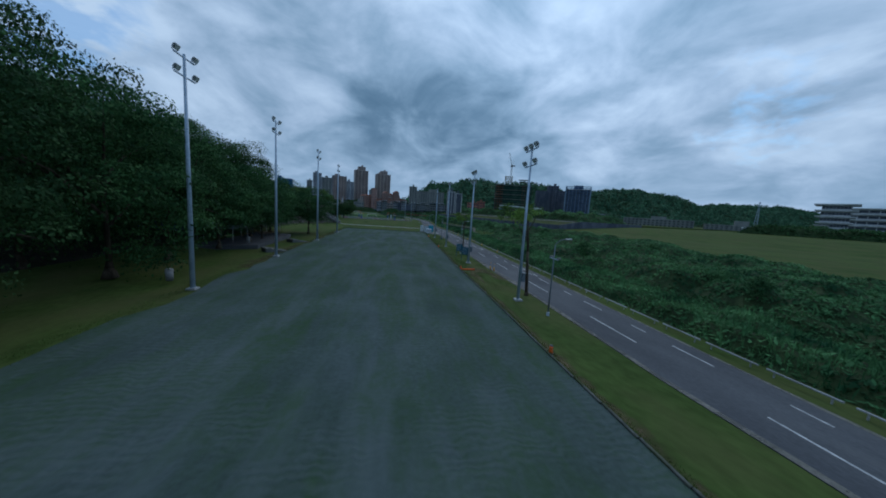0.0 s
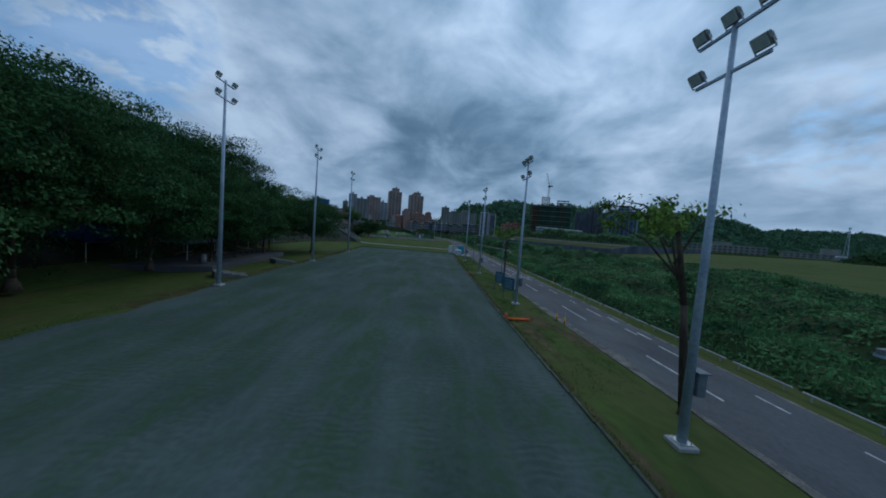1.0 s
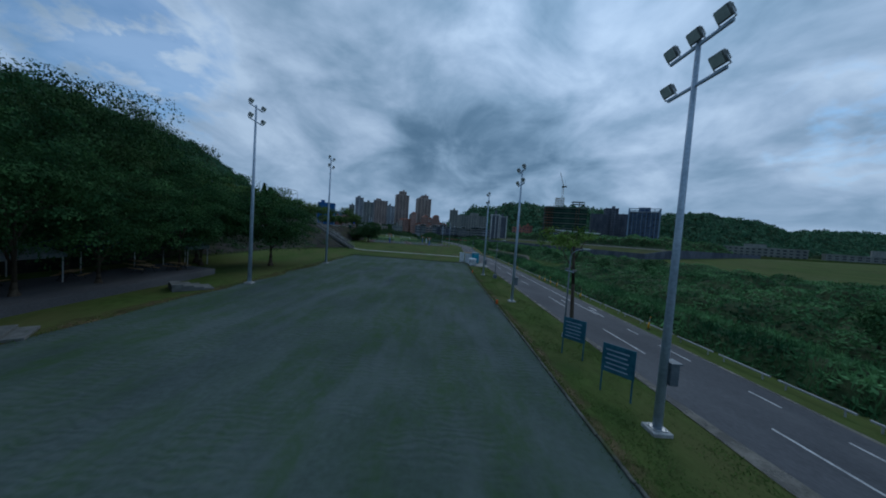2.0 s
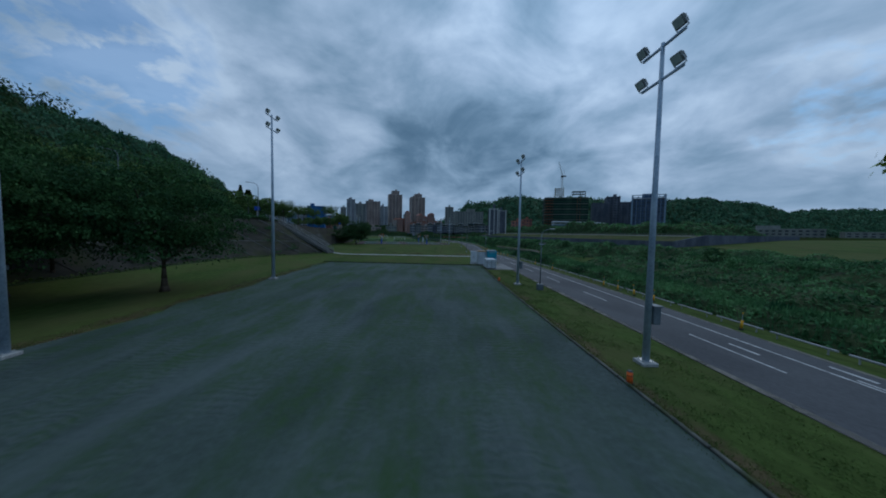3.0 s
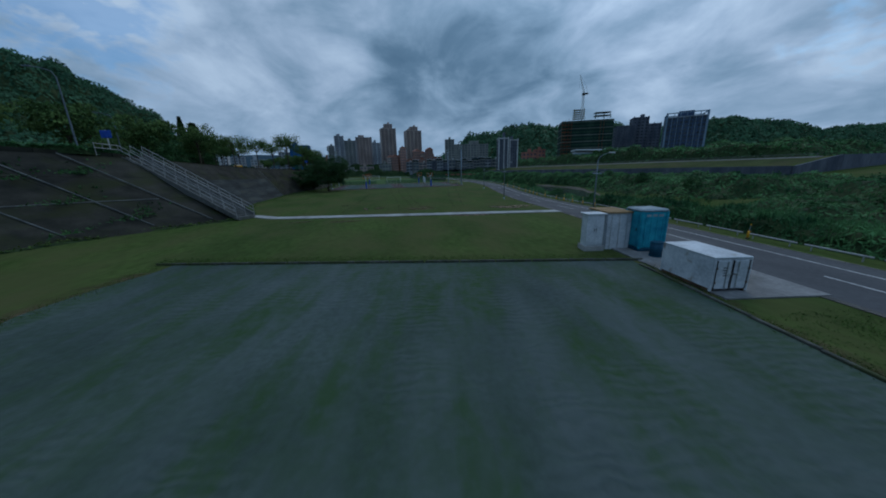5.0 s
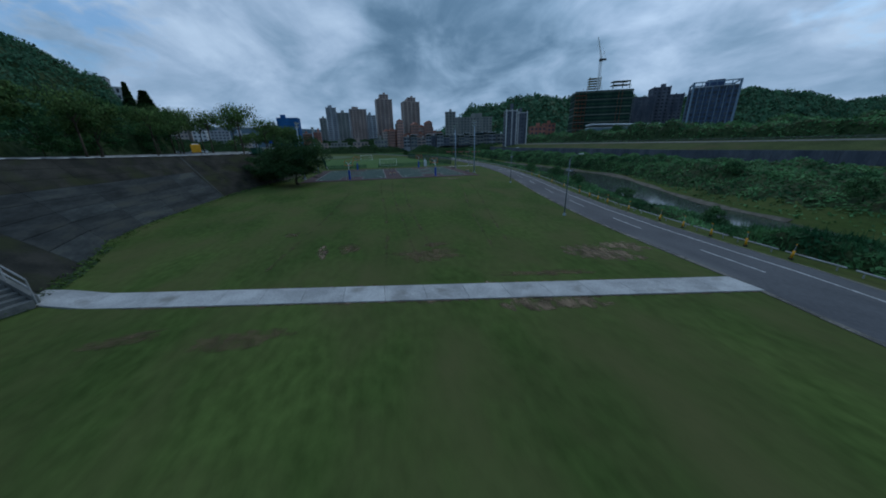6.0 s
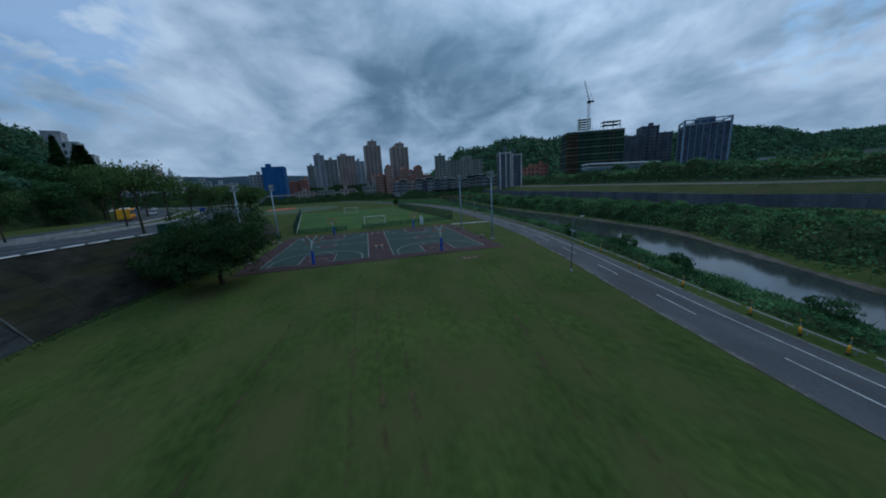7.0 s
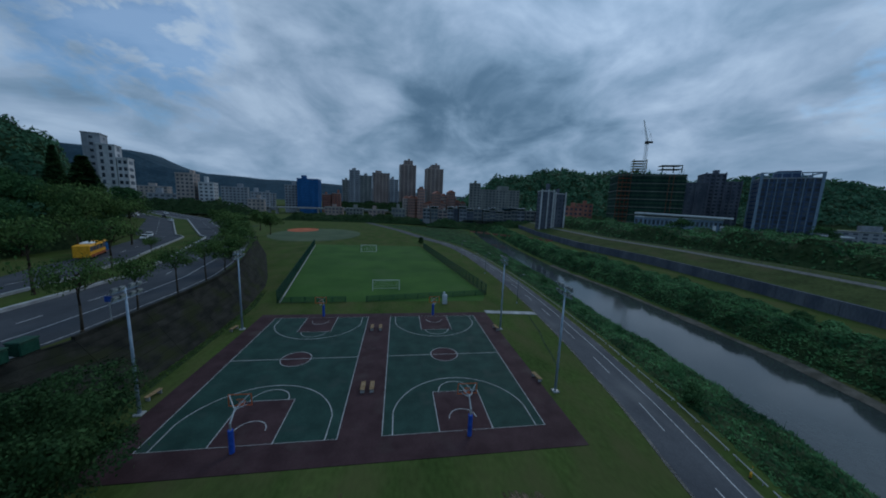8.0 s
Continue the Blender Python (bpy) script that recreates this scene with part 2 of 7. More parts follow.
M["pad"] = material("pad_concrete", (0.15, 0.155, 0.16), (0.23, 0.235, 0.24), scale=0.8, fine_scale=8.0, bump=0.25, spots=(0.11, 0.11, 0.10), spot_scale=0.6, spot_at=(0.55, 0.75))
M["concrete"] = material("concrete", (0.26, 0.27, 0.275), (0.38, 0.39, 0.395), scale=0.8, fine_scale=12.0, bump=0.25, spots=(0.2, 0.2, 0.19), spot_scale=0.9, spot_at=(0.58, 0.75), vary=0.08)
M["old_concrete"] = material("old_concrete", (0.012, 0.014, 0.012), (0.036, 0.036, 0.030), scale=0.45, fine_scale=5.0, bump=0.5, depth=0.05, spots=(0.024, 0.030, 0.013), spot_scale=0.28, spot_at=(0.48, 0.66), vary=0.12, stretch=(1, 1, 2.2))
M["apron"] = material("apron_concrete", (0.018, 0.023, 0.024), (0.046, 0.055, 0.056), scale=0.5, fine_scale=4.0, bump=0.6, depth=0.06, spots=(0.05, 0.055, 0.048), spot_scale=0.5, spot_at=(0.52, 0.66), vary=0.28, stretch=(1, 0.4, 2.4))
M["kerb"] = material("kerb_concrete", (0.050, 0.056, 0.050), (0.105, 0.110, 0.100), scale=1.5, fine_scale=9.0, bump=0.3, spots=(0.05, 0.062, 0.03), spot_scale=0.9, spot_at=(0.48, 0.62))
M["rib"] = material("rib", (0.085, 0.092, 0.092), (0.145, 0.152, 0.148), scale=1.2, bump=0.3)
M["flood_wall"] = material("flood_wall", (0.062, 0.076, 0.105), (0.115, 0.130, 0.160), scale=0.25, fine_scale=3.0, bump=0.3, stretch=(1, 1, 0.3), vary=0.08)
M["galvanised"] = material("galvanised", (0.36, 0.39, 0.41), (0.50, 0.53, 0.55), scale=2.0, fine_scale=14.0, rough=0.45, metal=0.55, bump=0.05)
M["pole_paint"] = material("pole_paint", (0.28, 0.37, 0.47), (0.39, 0.48, 0.58), scale=1.0, rough=0.5, metal=0.2, bump=0.05)
M["lamp_post"] = material("lamp_post", (0.10, 0.13, 0.155), (0.15, 0.185, 0.215), scale=1.0, rough=0.5, metal=0.2, bump=0.05)
M["lamp_case"] = material("lamp_case", (0.12, 0.135, 0.135), (0.20, 0.215, 0.215), scale=4.0, rough=0.5, metal=0.4, bump=0.05)
M["lamp_glass"] = material("lamp_glass", (0.42, 0.47, 0.46), (0.55, 0.60, 0.58), scale=6.0, rough=0.35, bump=0.0, spec=0.6)
M["bark"] = material("bark", (0.035, 0.027, 0.02), (0.085, 0.068, 0.05), scale=2.0, fine_scale=14.0, bump=0.8, depth=0.04, stretch=(1, 1, 0.3))
M["leaf"] = leaf_material("broad_leaves", (0.016, 0.058, 0.024), (0.054, 0.132, 0.046), scale=0.5, spread=0.3)
M["leaf_street"] = leaf_material("street_tree_leaves", (0.040, 0.090, 0.028), (0.100, 0.165, 0.052))
M["leaf_dark"] = leaf_material("dark_leaves", (0.016, 0.047, 0.019), (0.045, 0.095, 0.034))
M["leaf_young"] = leaf_material("young_leaves", (0.06, 0.13, 0.03), (0.13, 0.22, 0.05))
M["leaf_scrub"] = leaf_material("scrub_leaves", (0.014, 0.064, 0.028), (0.102, 0.246, 0.098), scale=0.22, spread=0.3)
M["leaf_bush"] = leaf_material("bush_leaves", (0.022, 0.076, 0.030), (0.068, 0.150, 0.058), scale=0.5)
M["blade"] = leaf_material("grass_blades", (0.044, 0.090, 0.022), (0.086, 0.140, 0.036), scale=0.5)
# hill foliage: distance haze mixed into the leaf colour, paler and bluer
M["leaf_haze"] = leaf_material("hazed_leaves", (0.024, 0.082, 0.048), (0.070, 0.165, 0.092), scale=0.05, spread=0.3)
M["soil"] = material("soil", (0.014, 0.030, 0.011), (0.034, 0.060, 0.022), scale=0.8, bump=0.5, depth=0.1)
worn = material("worn_turf", (0.075, 0.056, 0.032), (0.145, 0.105, 0.060), scale=1.3, fine_scale=7.0, bump=0.7, depth=0.05)
pale_earth = material("pale_earth", (0.070, 0.052, 0.034), (0.200, 0.148, 0.098), scale=1.4, fine_scale=6.0, bump=0.8, depth=0.06, stretch=(1.0, 0.4, 1.0), turn=radians(8))
for key, lo, hi, size in (("bare", 0.05, 1.0, 2.2), ("track", 0.35, 1.1, 0.9), ("sand", 0.0, 0.75, 2.4), ("dust", 0.22, 0.62, 0.6)):
    # earth shows through the grass in ragged spots, most where the ground is worn most
    M[key] = M["dust"] if key == "dust" else pale_earth.copy() if key == "sand" else worn.copy()
    M[key].name = {"bare": "bare_earth", "sand": "pale_earth_patch", "track": "wheel_track", "dust": "dust"}[key]
    wn = M[key].node_tree
    gap = wn.nodes.new("ShaderNodeTexNoise")
    gap.inputs["Scale"].default_value, gap.inputs["Detail"].default_value, gap.inputs["Roughness"].default_value = size, 8.0, 0.62
    drawn = wn.nodes.new("ShaderNodeMapping")
    drawn.inputs["Scale"].default_value = (1.2, 0.45, 1.0) if key == "sand" else (1.0, 1.0, 1.0)
    wn.links.new(wn.nodes["Geometry"].outputs["Position"], drawn.inputs["Vector"])
    wn.links.new(drawn.outputs[0], gap.inputs["Vector"])
    cut = wn.nodes.new("ShaderNodeMapRange")
    cut.inputs["From Min"].default_value, cut.inputs["From Max"].default_value = lo, hi
    cut.inputs["To Max"].default_value = {"bare": 0.85, "sand": 0.95, "track": 0.7, "dust": 0.9}[key]
    wear = gap.outputs["Fac"]
    if key != "dust":
        cover = wn.nodes.new("ShaderNodeAttribute")
        cover.attribute_name = "wear"
        lift_ = wn.nodes.new("ShaderNodeMath")
        lift_.operation = "MULTIPLY_ADD"
        wn.links.new(gap.outputs["Fac"], lift_.inputs[0])
        lift_.inputs[1].default_value = 3.6 if key == "sand" else 2.2
        lift_.inputs[2].default_value = -2.2 if key == "sand" else -1.45
        total = wn.nodes.new("ShaderNodeMath")
        wn.links.new(lift_.outputs[0], total.inputs[0])
        wn.links.new(cover.outputs["Fac"], total.inputs[1])
        wear = total.outputs[0]
    wn.links.new(wear, cut.inputs[0])
    wn.links.new(cut.outputs[0], wn.nodes["Principled BSDF"].inputs["Alpha"])
M["court_green"] = material("court_green", (0.011, 0.036, 0.030), (0.019, 0.055, 0.046), scale=0.5, fine_scale=10.0, rough=0.7, bump=0.1, depth=0.004, spots=(0.026, 0.050, 0.044), spot_scale=0.4, spot_at=(0.56, 0.72))
M["court_maroon"] = material("court_maroon", (0.035, 0.018, 0.021), (0.056, 0.031, 0.035), scale=0.5, fine_scale=10.0, rough=0.75, bump=0.1, depth=0.004, spots=(0.06, 0.042, 0.042), spot_scale=0.35, spot_at=(0.56, 0.72))
M["blue_pad"] = material("blue_pad", (0.015, 0.06, 0.32), (0.03, 0.10, 0.45), scale=3.0, rough=0.5, bump=0.05)
M["white_metal"] = material("white_metal", (0.62, 0.64, 0.66), (0.78, 0.80, 0.81), scale=2.0, rough=0.45, bump=0.05)
M["orange"] = material("orange_plastic", (0.62, 0.10, 0.025), (0.85, 0.17, 0.04), scale=3.0, rough=0.45, bump=0.05)
M["yellow"] = material("yellow_plastic", (0.62, 0.28, 0.02), (0.85, 0.42, 0.04), scale=3.0, rough=0.45, bump=0.05)
M["cyan"] = material("blue_green_plastic", (0.01, 0.20, 0.30), (0.02, 0.32, 0.42), scale=2.5, rough=0.4, bump=0.1)
M["cyan_dark"] = material("dark_blue_plastic", (0.008, 0.05, 0.09), (0.015, 0.08, 0.13), scale=2.5, rough=0.45, bump=0.1)
M["wood"] = material("weathered_wood", (0.20, 0.13, 0.07), (0.36, 0.25, 0.14), scale=1.6, fine_scale=18.0, bump=0.3, stretch=(1, 5, 1))
M["sign_blue"] = material("sign_panel", (0.015, 0.085, 0.13), (0.03, 0.13, 0.18), scale=3.0, rough=0.5, bump=0.02)
M["container"] = material("container_paint", (0.40, 0.45, 0.50), (0.58, 0.63, 0.68), scale=0.9, fine_scale=8.0, rough=0.5, bump=0.1, spots=(0.26, 0.24, 0.22), spot_scale=1.6, spot_at=(0.62, 0.74))
M["rust"] = material("rust", (0.06, 0.04, 0.03), (0.13, 0.08, 0.05), scale=4.0, bump=0.3)
M["water"] = material("river_water", (0.030, 0.040, 0.042), (0.045, 0.055, 0.055), scale=0.1, fine_scale=1.6, rough=0.10, bump=0.08, depth=0.05, spec=0.5)
M["mud"] = material("river_mud", (0.05, 0.05, 0.04), (0.11, 0.105, 0.09), scale=0.7, bump=0.5)
M["dark_metal"] = material("dark_metal", (0.02, 0.025, 0.025), (0.05, 0.055, 0.055), scale=3.0, rough=0.5, metal=0.3, bump=0.05)
M["fence_green"] = material("fence_green", (0.01, 0.05, 0.035), (0.02, 0.08, 0.055), scale=3.0, rough=0.5, bump=0.05)
M["canvas"] = material("tent_canvas", (0.20, 0.26, 0.30), (0.34, 0.40, 0.44), scale=1.2, bump=0.2)
M["canvas_blue"] = material("blue_canvas", (0.008, 0.025, 0.10), (0.015, 0.05, 0.18), scale=1.2, bump=0.2)
M["tyre"] = material("tyre", (0.01, 0.01, 0.01), (0.03, 0.03, 0.03), scale=6.0, bump=0.2)
M["glass"] = material("dark_glass", (0.022, 0.034, 0.050), (0.055, 0.075, 0.100), scale=0.3, rough=0.3, bump=0.0, spec=0.25, vary=0.4)
for key, lo, hi in (("wall_tan", (0.30, 0.26, 0.24), (0.40, 0.35, 0.33)), ("wall_brown", (0.26, 0.20, 0.18), (0.35, 0.28, 0.255)), ("wall_grey", (0.21, 0.235, 0.265), (0.31, 0.335, 0.365)),
                    ("wall_pale", (0.36, 0.38, 0.40), (0.50, 0.52, 0.54)), ("wall_red", (0.24, 0.10, 0.075), (0.34, 0.155, 0.12)), ("wall_pink", (0.27, 0.16, 0.135), (0.38, 0.235, 0.20)), ("wall_olive", (0.15, 0.165, 0.16), (0.22, 0.235, 0.225)), ("net_dark", (0.008, 0.022, 0.020), (0.018, 0.040, 0.034)), ("wall_dark", (0.030, 0.060, 0.125), (0.055, 0.095, 0.175)),
                    ("roof_white", (0.50, 0.54, 0.58), (0.66, 0.70, 0.73)), ("roof_blue", (0.03, 0.09, 0.16), (0.05, 0.14, 0.22)), ("sheet_blue", (0.010, 0.070, 0.19), (0.018, 0.10, 0.26)),
                    ("net_green", (0.018, 0.052, 0.038), (0.036, 0.082, 0.058)), ("steel_orange", (0.20, 0.06, 0.03), (0.30, 0.095, 0.045)), ("steel_olive", (0.13, 0.115, 0.035), (0.20, 0.175, 0.06)), ("blue_wall", (0.13, 0.20, 0.28), (0.20, 0.28, 0.36))):
    M[key] = material(key, lo, hi, scale=0.12, fine_scale=1.2, rough=0.8, bump=0.1, stretch=(1, 1, 0.4), vary=0.08)

M["clear"] = bpy.data.materials.new("clear_acrylic")
M["clear"].use_nodes = True
cb = M["clear"].node_tree.nodes["Principled BSDF"]
cb.inputs["Base Color"].default_value, cb.inputs["Roughness"].default_value = (0.9, 0.95, 0.97, 1), 0.05
cb.inputs["Transmission Weight"].default_value, cb.inputs["IOR"].default_value = 1.0, 1.1


# ---- shape helpers ----
def part(name, bm, mat, parent=None, label="", smooth=False):
    if isinstance(bm, bpy.types.Mesh):
        me = bm
    else:
        me = bpy.data.meshes.new(name)
        if smooth:
            for fc in bm.faces:
                fc.smooth = True
        bm.to_mesh(me)
        bm.free()
    if mat and not me.materials:
        me.materials.append(M[mat] if isinstance(mat, str) else mat)
    ob = new(name, me)
    ob.parent = parent
    if label:
        ob["label"] = label
    return ob


def thing(name, label, category, m=Matrix(), group="", kind=""):
    ob = new(name)
    ob.empty_display_size = 0.3
    ob.matrix_world = m
    return tagged(ob, label, category, group, kind)


def box(bm, sx, sy, sz, x=0.0, y=0.0, z=0.0, m=None, bevel=0.0):
    """A box whose base centre is at x, y, z."""
    mt = Matrix.Translation((x, y, z + sz / 2)) @ (m or Matrix()) @ Matrix.Diagonal((sx, sy, sz, 1))
    made = bmesh.ops.create_cube(bm, size=1, matrix=mt)
    if bevel:
        edges = list({e for v in made["verts"] for e in v.link_edges})
        bmesh.ops.bevel(bm, geom=edges, offset=bevel, segments=1, affect="EDGES", clamp_overlap=True)
    return bm


def rod(bm, p0, p1, r0, r1=None, seg=8):
    p0, p1 = Vector(p0), Vector(p1)
    way = p1 - p0
    mt = Matrix.Translation((p0 + p1) / 2) @ way.to_track_quat("Z", "Y").to_matrix().to_4x4()
    bmesh.ops.create_cone(bm, cap_ends=True, segments=seg, radius1=r0, radius2=r0 if r1 is None else r1, depth=way.length, matrix=mt)
    return bm


def tube(bm, pts, r, seg=6):
    for a, c in zip(pts[:-1], pts[1:]):
        rod(bm, a, c, r, r, seg)
    return bm


def B():
    return bmesh.new()


def mesh_of(name, verts, faces):
    me = bpy.data.meshes.new(name)
    me.from_pydata([tuple(v) for v in verts], [], faces)
    me.update()
    return me


def quads_mesh(name, corners):
    """One mesh of many loose quads, from an array of n x 4 x 3."""
    n = len(corners)
    me = bpy.data.meshes.new(name)
    me.vertices.add(4 * n)
    me.vertices.foreach_set("co", np.ascontiguousarray(corners, dtype=np.float32).ravel())
    me.loops.add(4 * n)
    me.loops.foreach_set("vertex_index", np.arange(4 * n, dtype=np.int32))
    me.polygons.add(n)
    me.polygons.foreach_set("loop_start", np.arange(0, 4 * n, 4, dtype=np.int32))
    me.polygons.foreach_set("loop_total", np.full(n, 4, dtype=np.int32))
    me.update(calc_edges=True)
    return me


def leaves(centres, sizes, rng, flat=0.35, long=1.0, facing=None, loose=0.45):
    """Leaf-shaped quads round the given centres, turned at random or lying loosely along the skin that they grow on."""
    n = len(centres)
    a = rng.normal(size=(n, 3))
    a[:, 2] *= flat
    if facing is not None:
        skin = facing / np.linalg.norm(facing, axis=1)[:, None] + loose * rng.normal(size=(n, 3))
        a = np.cross(skin, a)
        c = np.cross(skin, a)
    else:
        c = np.cross(a, rng.normal(size=(n, 3)))
    a /= np.linalg.norm(a, axis=1)[:, None]
    c /= np.linalg.norm(c, axis=1)[:, None]
    s = sizes[:, None]
    tip, side = a * s * 0.6 * long, c * s * 0.36
    droop = np.zeros((n, 3))
    droop[:, 2] = -0.12 * sizes
    return np.stack([centres - tip, centres + side - 0.15 * tip + droop, centres + tip, centres - side - 0.15 * tip + droop], 1)


def grid_mesh(name, xs, ys, zs):
    """xs, ys, zs: arrays of rows x columns."""
    r, c = xs.shape
    verts = np.stack([xs, ys, zs], -1).reshape(-1, 3)
    k = np.arange(r * c).reshape(r, c)
    faces = np.stack([k[:-1, :-1], k[:-1, 1:], k[1:, 1:], k[1:, :-1]], -1).reshape(-1, 4)
    return mesh_of(name, verts.tolist(), faces.tolist())


def smooth01(v):
    v = np.clip(v, 0, 1)
    return v * v * (3 - 2 * v)


def poly(points):
    """x (and z) as functions of y, from points in order of y."""
    arr = np.array(points, float)
    return lambda y, k=0: np.interp(y, arr[:, 1], arr[:, k])


def value_noise(x, y, seed=0):
    """Smooth random bumps, about one per unit."""
    x, y = np.asarray(x, float), np.asarray(y, float)
    xi, yi = np.floor(x), np.floor(y)
    fx, fy = smooth01(x - xi), smooth01(y - yi)

    def corner(a, c):
        h = np.sin(a * 127.1 + c * 311.7 + seed * 74.7) * 43758.5453
        return h - np.floor(h)

    lo = corner(xi, yi) * (1 - fx) + corner(xi + 1, yi) * fx
    hi = corner(xi, yi + 1) * (1 - fx) + corner(xi + 1, yi + 1) * fx
    return lo * (1 - fy) + hi * fy


# ---- plan of the place ----
STEP = 2.5


def ground_z(y):
    """The field rises a little towards the courts."""
    y = np.asarray(y, float)
    lo = np.floor(y / STEP) * STEP
    at = lambda q: -0.5 + 0.5 * smooth01((q - 112) / 55)
    return at(lo) + (at(lo + STEP) - at(lo)) * (y - lo) / STEP


FOOT = [(-75, -80, .6), (-60, 20, .6), (-55, 60, .6), (-52.5, 80, .5), (-50, 92, .5), (-46, 101, .4), (-43.4, 106.7, .3), (-40.5, 109.5, .3), (-36.6, 114.8, .1), (-38.5, 121, .0),
        (-41.5, 128, 0), (-42.6, 135, 0), (-42.5, 154, 0), (-40.5, 167, 0), (-38, 178, 0), (-38.3, 193, 0), (-38.8, 204, 0), (-42.2, 221, 0), (-58, 260, 0), (-110, 340, 0), (-230, 460, 0)]
CREST = [(-92, -80, 8.5), (-76, 20, 8.5), (-70, 60, 8.5), (-67, 80, 8.3), (-64, 92, 8.0), (-59.5, 101, 7.8), (-56.8, 106.7, 7.5), (-54, 109.5, 7.3), (-49.6, 114.8, 7.0), (-48.6, 121, 6.8),
         (-48, 128, 6.6), (-47.8, 135, 6.4), (-47.5, 154, 6.1), (-45.5, 167, 6.0), (-42.3, 178, 5.8), (-42.1, 193, 5.8), (-42.7, 204, 5.8), (-46.8, 221, 5.7), (-61, 260, 5.6), (-114, 340, 5.5), (-235, 460, 5.5)]
foot_at, crest_at = poly(FOOT), poly(CREST)
road_at = poly([(-37.5, -100), (-27.3, -44), (-16.3, 17.7), (-8.0, 63.5), (0.2, 110), (1.1, 120), (2.3, 129), (4.2, 139), (6.2, 148), (8.3, 157), (9.4, 163), (11.3, 172), (13.2, 186), (14.6, 201), (15.5, 218), (15.6, 235), (15.0, 258), (12.8, 282), (8.5, 300), (2.2, 315), (-5, 338), (-13.7, 366), (-40, 430), (-60, 470)])
water_l = poly([(-22, -100), (-12, -60), (0, 0), (8, 50), (16, 105), (18.5, 122), (20.3, 136), (23.0, 150), (29.0, 166), (31.2, 185), (31.5, 204), (36.5, 233), (39, 280), (44, 340), (60, 470)])
water_r = poly([(-13, -100), (-3, -60), (9, 0), (18, 50), (27, 110), (32, 138), (41, 158), (47.6, 172), (50.3, 184), (51, 221), (49, 255), (52, 300), (58, 350), (74, 470)])
wall_x = poly([(130, -100), (130, 0), (128, 60), (108, 100), (93, 125), (90, 139.9), (89, 140.1), (87.5, 160), (78, 186), (82, 216), (84, 248), (80, 290), (86, 350), (110, 470)])


def road_x(y, off):
    y = np.asarray(y, float)
    slope = (road_at(y + 1) - road_at(y - 1)) / 2
    return road_at(y) + off * (1 - 0.15 * smooth01((y - 75) / 70)) * np.sqrt(1 + slope ** 2)


def kerb_x(y):
    return np.interp(y, [-80, -8, 0, 12, 19, 31, 40, 55, 65, 75, 89.7, 100], [-37.6, -24.85, -23.62, -21.55, -20.45, -18.5, -16.8, -14.25, -12.45, -10.55, -7.5, -5.6])


def gravel_left(y):
    return -46.4 + 0.162 * (np.asarray(y, float) - 16.4)


def gravel_end(x):
    return 89.7 - 0.255 * (np.asarray(x, float) + 7.4)


# one sheet of ground to the horizon
rows_y = np.concatenate([[-2500, -900, -400, -200, -120], np.arange(-80, 139.9, STEP), [139.9, 140.1], np.arange(142.5, 460.1, STEP), [560, 700, 1000, 1800, 4000]])
yy = np.clip(rows_y, -80, 460)
gz = ground_z(yy)
late = (yy > 140).astype(float)
wx, wz = wall_x(yy), np.where(yy > 140, 3.2, 4.6)
columns = [(np.full_like(yy, -4000), np.full_like(yy, 8.0)), (np.full_like(yy, -1200), np.full_like(yy, 8.0)), (crest_at(yy) - 90, crest_at(yy, 2)), (crest_at(yy) - 30, crest_at(yy, 2)), (crest_at(yy) - 0.4, crest_at(yy, 2)), (crest_at(yy) - 1.0, crest_at(yy, 2) - 1.2),
           (foot_at(yy) - 1.3, foot_at(yy, 2)), (foot_at(yy) + 2.5, np.maximum(gz, foot_at(yy, 2) - 0.5)), (foot_at(yy) + 5.5, gz), (road_at(yy) - 4, gz), (road_at(yy), gz), (road_x(yy, 8.6), gz - 0.05), (water_l(yy) - 2.5, np.full_like(yy, -2.2)),
           (water_l(yy), np.full_like(yy, -3.15)), ((water_l(yy) + water_r(yy)) / 2, np.full_like(yy, -4.4)), (water_r(yy), np.full_like(yy, -3.15)), (water_r(yy) + 5, np.full_like(yy, -1.2)),
           (water_r(yy) + (wx - water_r(yy)) * 0.55, np.where(late > 0, 0.0, 0.3)), (wx, np.where(late > 0, 0.3, 1.0)), (wx + np.where(late > 0, 0.6, 55.0), wz), (wx + np.where(late > 0, 15.0, 70.0), wz + np.where(late > 0, 2.7, 0.3)), (wx + 90, wz + np.where(late > 0, 3.0, 0.5)), (wx + 260, wz + 3.0), (np.full_like(yy, 1500), np.full_like(yy, 12.0)), (np.full_like(yy, 4500), np.full_like(yy, 12.0))]
ground = part("ground", grid_mesh("ground", np.stack([c[0] for c in columns], 1), np.repeat(rows_y[:, None], len(columns), 1), np.stack([c[1] for c in columns], 1)), "grass")
tagged(ground, "mown green riverside grass with worn patches", "ground", kind="structure")


